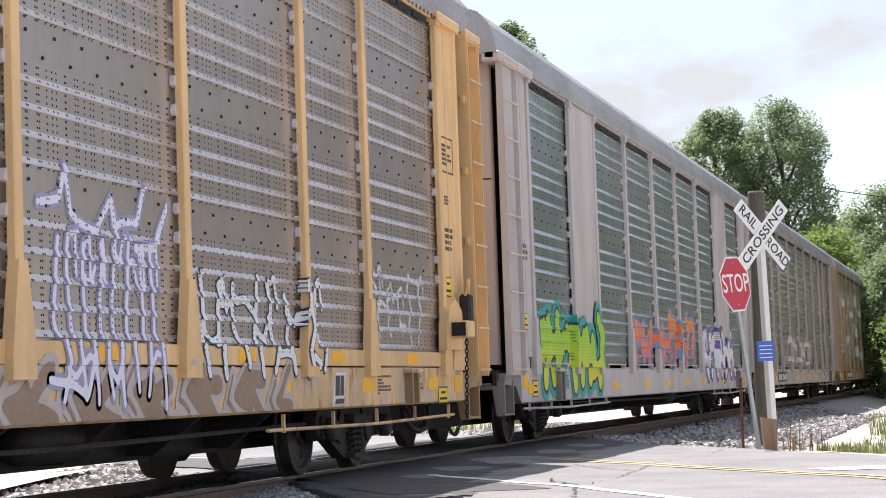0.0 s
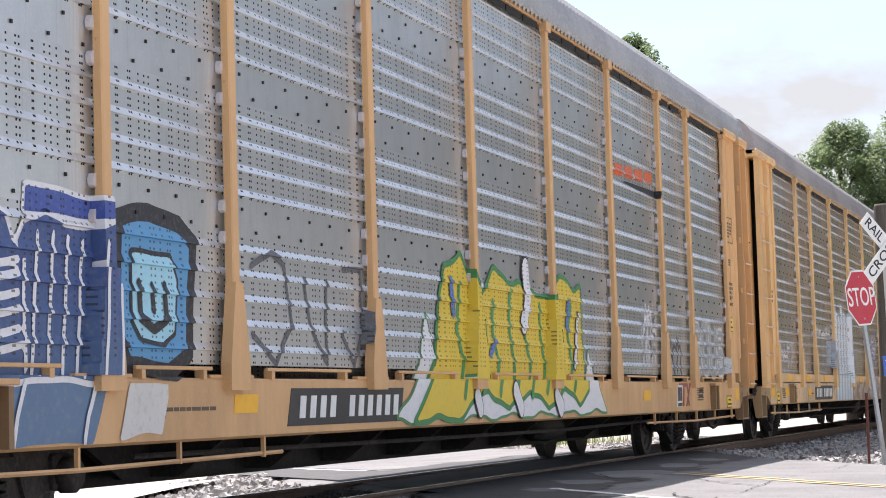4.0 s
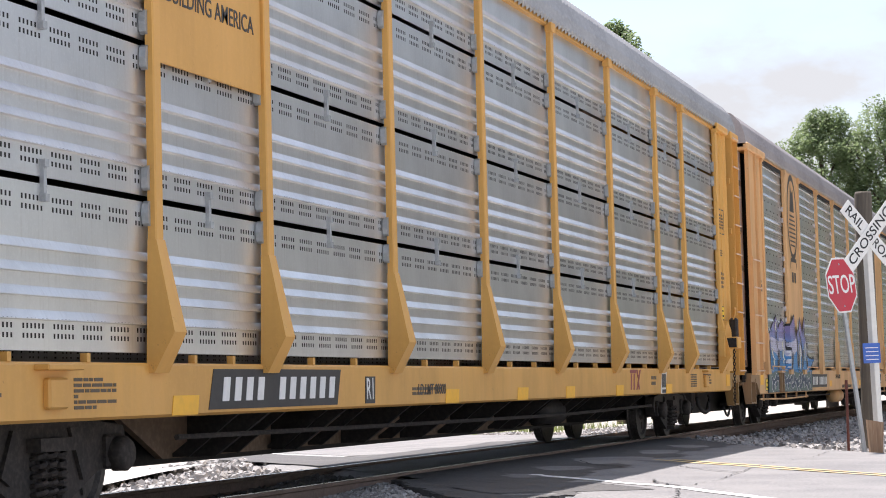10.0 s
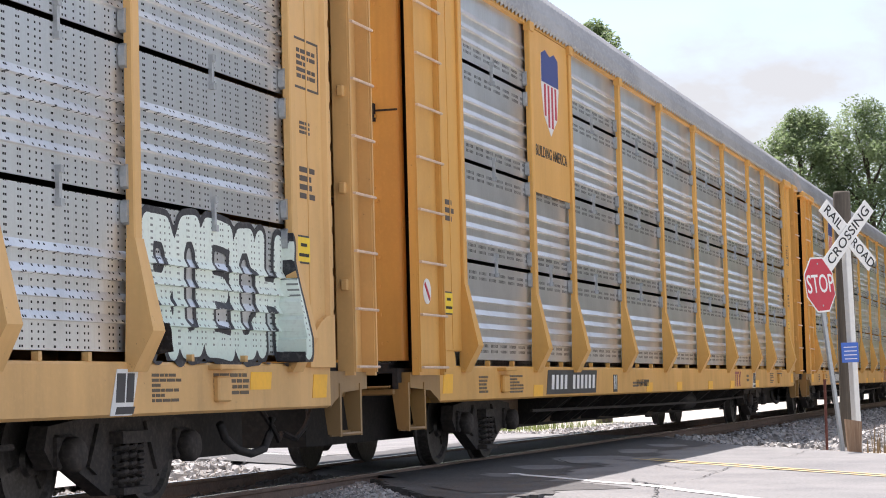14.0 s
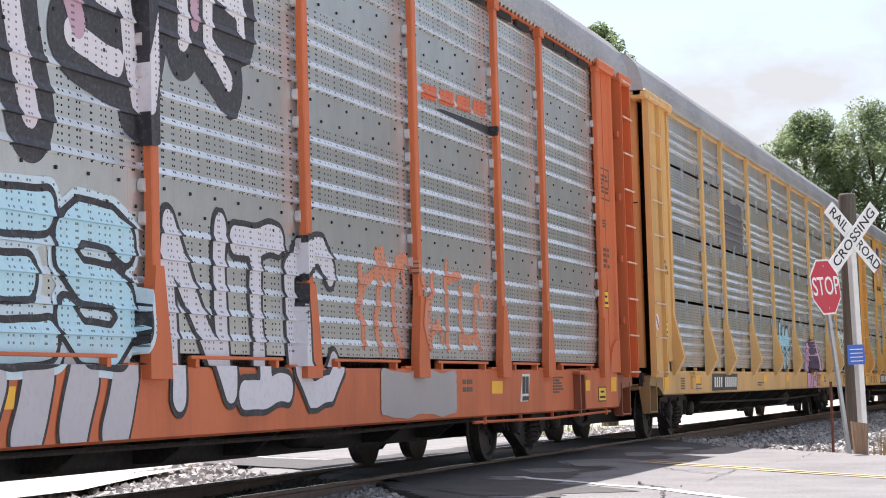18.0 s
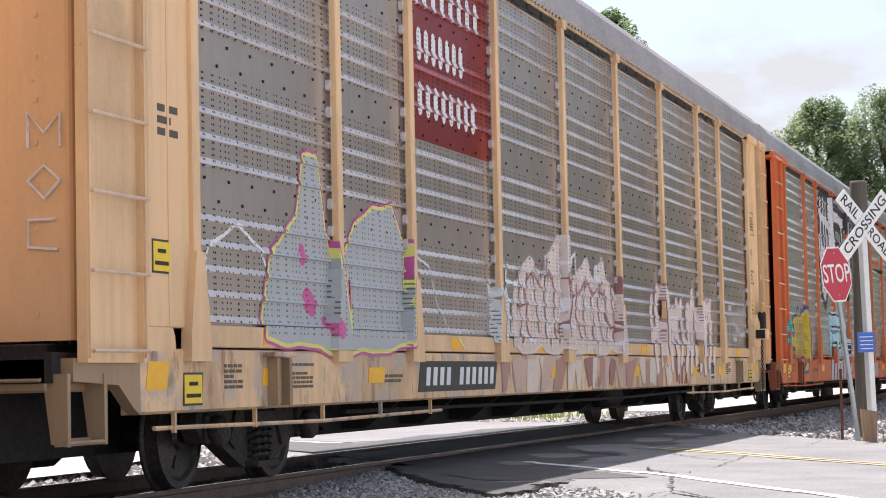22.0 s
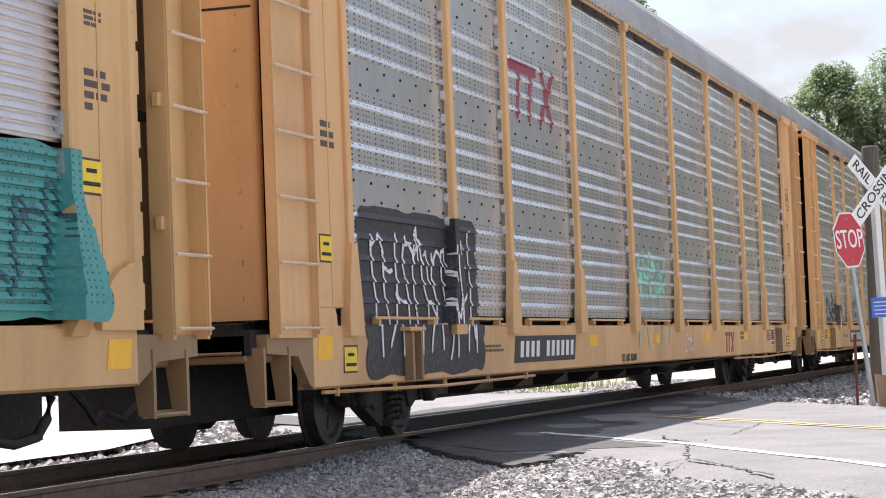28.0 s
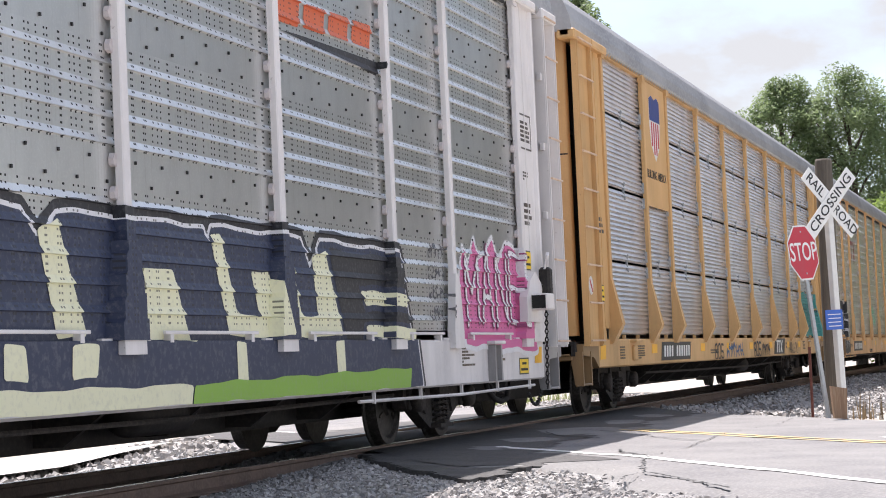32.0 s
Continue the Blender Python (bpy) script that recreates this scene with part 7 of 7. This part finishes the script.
# finely ribbed car
graffito(10, "teal painted block", bars(9.95, 12.5, 1.25, 2.1, 5, 0.13), [(0.0, TEAL)], dx=0.27)
graffito(10, "dark lines over teal", scrawl(9.95, 12.4, 1.2, 2.1, 6, 0.02, 49), [(0.0, spray((0.02, 0.10, 0.12)))], dx=0.27).location = (-0.004, -0.008, 0)
graffito(10, "black handwritten tag on the sill", word("805", 1.45, 2.55, 0.68, 1.02, 0.024, 50, 0.05) + scrawl(2.65, 3.95, 0.68, 1.0, 8, 0.02, 51), [(0, INK)], 0.008)
graffito(10, "blue handwritten tag on the sill", scrawl(-2.6, -0.2, 0.7, 1.0, 8, 0.025, 52), [(0, spray((0.06, 0.12, 0.24)))], 0.008, dx=0.27)
graffito(10, "black handwritten tag on the sill", word("805", -3.9, -2.8, 0.68, 1.0, 0.022, 53, 0.05), [(0, INK)], 0.008, dx=0.27)
graffito(10, "black handwritten tag on the sill", word("VANDALS ONLY", 7.2, 9.0, 0.72, 0.98, 0.014, 54, 0.08), [(0, INK)], 0.008)
# white car
graffito(11, "navy block piece with a white line and a black edge", shape("-3.4,1.93 0.1,1.95 0.32,1.78 0.6,1.95 3.05,1.97 3.11,1.86 3.2,1.98 5.2,1.98 5.41,1.74 5.68,1.98 8.03,1.95 8.45,0.62 -3.4,0.62"), [(0.10, INK), (0.035, CHALK), (0.0, NAVY)], 0.012)
for outline in ("0.32,1.84 0.6,1.92 0.97,1.12 0.53,1.12", "1.64,1.62 2.44,1.62 2.72,1.10 1.84,1.10", "3.17,1.93 3.38,1.93 3.67,1.31 4.14,1.3 4.0,1.67 4.4,1.67 4.66,1.13 3.48,1.13", "4.69,1.7 4.98,1.71 5.14,1.31 5.54,1.32 5.46,1.84 5.8,1.9 6.2,1.13 5.0,1.13", "6.73,1.57 8.18,1.53 8.2,1.42 6.9,1.42", "6.85,1.24 8.44,1.2 8.42,1.09 6.93,1.12", "-0.3,1.07 -0.02,1.07 0.02,0.84 -0.3,0.84", "0.64,1.07 1.04,1.07 1.0,0.84 0.62,0.84", "3.48,1.08 3.68,1.08 3.72,0.74 3.5,0.74", "5.82,1.08 6.05,1.08 6.08,0.76 5.86,0.76", "-3.4,0.62 -3.4,0.80 2.62,0.77 2.58,0.62"):
    graffito(11, "cream block of the lettering", shape(outline), [(0.0, CREAM)], 0.010).location = (-0.004, -0.011, 0)
graffito(11, "black shadow side of the last letter", shape("5.9,1.92 7.98,1.90 8.12,1.6 6.7,1.62 6.85,1.36 8.2,1.36 8.3,1.26 6.8,1.27 6.75,1.1 6.3,1.1"), [(0.0, INK)], 0.012).location = (-0.004, -0.0105, 0)
graffito(11, "lime green strip along the sill", shape("2.6,0.62 2.64,0.77 8.06,0.82 8.0,0.62"), [(0.0, spray((0.25, 0.45, 0.06)))], 0.01).location = (-0.004, -0.012, 0)
graffito(11, "pink piece with pale edges", shape("10.1,1.05 10.1,1.6 10.3,2.12 10.5,1.92 10.75,2.2 10.95,1.98 11.2,2.05 11.55,2.28 11.8,1.98 12.13,2.2 12.6,2.17 12.66,1.86 12.85,1.8 13.3,0.95"), [(0.06, CHALK), (0.0, spray((0.66, 0.15, 0.34), wear=0.15))], 0.02)
graffito(11, "white inner shapes with dark lines", word("MANE", 10.2, 12.7, 1.25, 2.1, 0.03, 57, 0.1), [(0.02, spray((0.3, 0.05, 0.15))), (0.0, CHALK)], dx=0.1).location = (-0.004, -0.012, 0)
graffito(11, "stacked grey handwritten tags", [s for q in range(4) for s in scrawl(8.95, 9.6, 1.3 + 0.22 * q, 1.46 + 0.22 * q, 5, 0.012, 58 + q)], [(0, GREY_SPRAY)])


# maker's plates and emblems, without their lettering
def swoosh_mark(k, x0, x1, z0, z1):
    """A company mark as plain shapes: a slim orange slanted block, cut by gaps, over a dark sweep."""
    for q in range(4):
        u, v = x0 + (x1 - x0) * (0.25 * q + 0.02), x0 + (x1 - x0) * (0.25 * q + 0.225)
        lift = (z1 - z0) * 0.16 * q / 4
        graffito(k, "orange block of the company mark", shape("%.2f,%.2f %.2f,%.2f %.2f,%.2f %.2f,%.2f" % (u, z0 + 0.40 * (z1 - z0) + lift, v, z0 + 0.42 * (z1 - z0) + lift, v + 0.06, z1 - 0.1 + lift, u + 0.06, z1 - 0.12 + lift)), [(0.0, spray((0.66, 0.14, 0.05), wear=0.15))], 0.0)
    graffito(k, "dark sweep under the mark", shape("%.2f,%.2f %.2f,%.2f %.2f,%.2f" % (x0 - 0.1, z0 + 0.30 * (z1 - z0), x1 + 0.2, z0 + 0.36 * (z1 - z0), x1 + 0.1, z0 + 0.12 * (z1 - z0))), [(0.0, INK)], 0.0)


swoosh_mark(1, 5.0, 7.45, 3.66, 4.12)
swoosh_mark(6, 5.0, 7.45, 3.66, 4.12)
swoosh_mark(11, 4.75, 7.4, 3.62, 4.2)


def shield_plate(k):
    """Plain yellow plate over the upper sheets of one bay, with a shield and a motto."""
    a, b = POSTS[0] + 0.07, POSTS[1] - 0.07
    c = (a + b) / 2
    skin = paint(SPECS[k]["coat"], 0.5, 0.3, 0.15)
    plate = part("emblem_plate", boxed(a, b, -1.568, -1.548, 3.22, EAVE - 0.06, bevel=0.004), skin, CARS[k], "plain painted plate with a shield")
    out = [(-0.38, 0.55), (-0.20, 0.62), (0, 0.55), (0.20, 0.62), (0.38, 0.55), (0.40, 0.1), (0.30, -0.35), (0, -0.62), (-0.30, -0.35), (-0.40, 0.1)]
    out = [(u * 1.12, v * 0.86) for u, v in out]
    z = 4.52
    part("shield", extrude(bmesh.new(), [(c + u, z + v) for u, v in out], -1.572, -1.568, "y"), flat_paint((0.75, 0.74, 0.72)), plate, "white shield")
    part("shield_head", extrude(bmesh.new(), [(c + u, z + v) for u, v in out[:5]] + [(c + 0.43, z + 0.12), (c - 0.43, z + 0.12)], -1.576, -1.572, "y"), flat_paint((0.03, 0.05, 0.22)), plate, "dark blue head of the shield")
    for i in range(4):
        u = c - 0.27 + 0.18 * i
        low = -0.30 if i in (0, 3) else -0.43
        part("stripe", boxed(u - 0.04, u + 0.04, -1.576, -1.572, z + low, z + 0.10), flat_paint((0.50, 0.03, 0.05)), plate, "red stripe")
    lettering("motto", "BUILDING AMERICA", 0.135, flat_paint((0.04, 0.035, 0.03)), plate, pose(c, -1.571, 3.74), "black motto", width=0.92)


for k in (3, 4, 10):
    shield_plate(k)


def round_emblem(k):
    """Tall oval emblem with a banner below, drawn as plain dark shapes."""
    c, z = (POSTS[0] + POSTS[1]) / 2 + 0.0, 4.35
    ink = flat_paint((0.05, 0.04, 0.035))
    ring = []
    for r in (1.0, 0.86):
        ring.append([(c + 0.72 * r * math.cos(t), z + 0.92 * r * math.sin(t)) for t in (2 * math.pi * i / 40 for i in range(40))])
    bm = bmesh.new()
    va = [[bm.verts.new((u, -1.579, v)) for u, v in loop] for loop in ring]
    for i in range(40):
        bm.faces.new((va[0][i], va[0][(i + 1) % 40], va[1][(i + 1) % 40], va[1][i]))
    top = part("round_emblem", bm, ink, CARS[k], "tall dark oval emblem")
    for i in range(8):
        u = 0.46 * math.sqrt(max(0.05, 1 - ((i - 3.5) / 5) ** 2))
        part("bar", boxed(c - u, c + u, -1.580, -1.577, z - 0.62 + i * 0.09, z - 0.585 + i * 0.09), ink, top)
    part("crest", extrude(bmesh.new(), [(c - 0.3, z + 0.12), (c + 0.3, z + 0.12), (c + 0.22, z + 0.62), (c, z + 0.5), (c - 0.12, z + 0.72)], -1.580, -1.577, "y"), ink, top, "dark animal-like crest shape")
    part("banner", extrude(bmesh.new(), [(c - 0.48, z - 1.12), (c - 0.36, z - 0.96), (c + 0.36, z - 0.96), (c + 0.48, z - 1.12), (c + 0.40, z - 0.88), (c - 0.40, z - 0.88)], -1.581, -1.5785, "y"), ink, top, "dark banner")
    for s in (-1, 1):
        part("mark_bar", boxed(c + s * 0.17 - 0.11, c + s * 0.17 + 0.11, -1.579, -1.576, z - 1.40, z - 1.18, bevel=0.0), ink, top)


round_emblem(2)

# white bars where a company name stands on the red sheets
for row, (w0, w1) in enumerate(((-7.3, -4.9), (-7.2, -5.3), (-7.2, -5.1))):
    for i in range(8 - row % 2):
        u = w0 + (w1 - w0) * i / 8
        z = 4.72 - row * 0.55
        plate = film(7, [([(u + 0.10, z - 0.10), (u + 0.10, z + 0.10)], 0.07)], 0.0, CHALK, 0.004, wobble=0.0)
        put("name_bar", plate, CARS[7])

# red eight-sided marks
for x in (-3.2, 2.75):
    out = [(-0.18, -0.42), (0.18, -0.42), (0.33, -0.28), (0.26, 0.0), (0.33, 0.28), (0.18, 0.42), (-0.18, 0.42), (-0.33, 0.28), (-0.26, 0.0), (-0.33, -0.28)]
    mark = part("company_mark", extrude(bmesh.new(), [(x + u, 3.78 + v) for u, v in out], -1.529, -1.525, "y"), flat_paint((0.78, 0.76, 0.76)), CARS[8], "red eight-sided mark with a white edge")
    part("red_field", extrude(bmesh.new(), [(x + u * 0.86, 3.78 + v * 0.9) for u, v in out], -1.533, -1.529, "y"), flat_paint((0.60, 0.04, 0.11)), mark)
    for i in range(3):
        part("bar", boxed(x - 0.15, x + 0.15, -1.536, -1.533, 3.53 + 0.2 * i, 3.63 + 0.2 * i), flat_paint((0.7, 0.6, 0.6)), mark)
graffito(9, "maroon owner's mark as bars", [([(-6.5, 4.05), (-5.4, 4.05)], 0.06), ([(-6.2, 3.5), (-6.1, 4.0)], 0.06), ([(-5.7, 3.5), (-5.6, 4.0)], 0.06), ([(-5.2, 3.5), (-4.6, 4.1)], 0.06), ([(-5.1, 4.1), (-4.7, 3.5)], 0.06)], [(0, spray((0.30, 0.05, 0.07), wear=0.4))], 0.0, dx=-0.69)

# stencils that can be read
BLACK_STENCIL = flat_paint((0.05, 0.045, 0.04))
for i, w in enumerate(("CLOSE", "AND LOCK", "DOORS", "BEFORE", "MOVING", "CAR")):
    lettering("stencil", w, 0.07, BLACK_STENCIL, CARS[1], pose(-14.386, -1.10, 2.55 - 0.105 * i, 0, 0, -90), "black stencilled words", width=0.9)
lettering("stencil", "RELEASE ROD", 0.075, BLACK_STENCIL, CARS[2], pose(-0.35, -1.556, 0.70), "black stencilled words", shear=0.2)
lettering("stencil", "RETAINING VALVE", 0.075, BLACK_STENCIL, CARS[2], pose(0.85, -1.556, 0.70), "black stencilled words", shear=0.2)
for k, x in ((2, -1.5), (3, -3.45), (4, -3.35), (8, -2.1), (9, -1.9)):
    lettering("stencil", "LD LMT 80000", 0.10, BLACK_STENCIL, CARS[k], pose(x, -1.556, {2: 0.94, 8: 0.71, 9: 0.65}.get(k, 0.86)), "black stencilled words", shear=0.2)
for k in (3, 4):
    p = plate_on(CARS[k], "class_plate", -5.25, 0.87, 0.26, 0.24, (0.03, 0.03, 0.03), label="black plate with white code", slant=0.01)
    lettering("code", "R1", 0.19, flat_paint((0.8, 0.8, 0.78)), p, pose(-5.25, -1.559, 0.87), width=0.75)
for i, w in enumerate(("DECK", "CLEARANCE")):
    lettering("stencil", w, 0.052, BLACK_STENCIL, CARS[1], pose(CORNER + 0.36, -1.5625, 2.5 - 0.1 * i), "black stencilled words", width=0.8)
for z, rgb in ((0.88, (0.80, 0.85, 0.08)),):
    plate_on(CARS[6], "lime_placard", -11.0, z, 0.5, 0.25, rgb, label="lime green placard")
    stencil(CARS[6], -11.0, z, 0.4, 4, 0.05, (0.05, 0.05, 0.05), 77, -1.5585)

tag = bmesh.new()
for x0, pts in enumerate(([(0, 0), (0, 0.22), (0.12, 0.10), (0.24, 0.24), (0.24, 0)], [(0.0, 0.12), (0.12, 0.22), (0.24, 0.12), (0.12, 0), (0, 0.12)], [(0.02, 0), (0.24, 0.02), (0.24, 0.2), (0.04, 0.2)])):
    tube(tag, [(-14.39, -1.36 + u, 2.42 - 0.34 * x0 + v) for u, v in pts], 0.012, 5)
tagged(part("door_tag", tag, CHALK, CARS[7], "white sprayed tag on an end door"), kind="stuff")


def motions():
    """The train rolls past at about 37 km/h, all cars alike, and the wheels turn with it."""
    for k, car in CARS.items():
        walk(car, [(t, pose(s - PITCH * k, 0, 0)) for t, s in TRAIN_RUN])
    for s, sets in WHEELSETS.items():
        rows = [(q / FPS, pose(s, 0, 0.425, 0, math.degrees(train_at(q / FPS) / 0.425) % 360, 0)) for q in range(32 * FPS + 1)]
        walk(sets[0], rows)
        roll = sets[0].animation_data
        for other in sets[1:]:   # every wheelset at that place of its truck turns alike
            other.rotation_mode = "QUATERNION"
            other.animation_data_create()
            other.animation_data.action = roll.action
            other.animation_data.action_slot = roll.action_slot


motions()
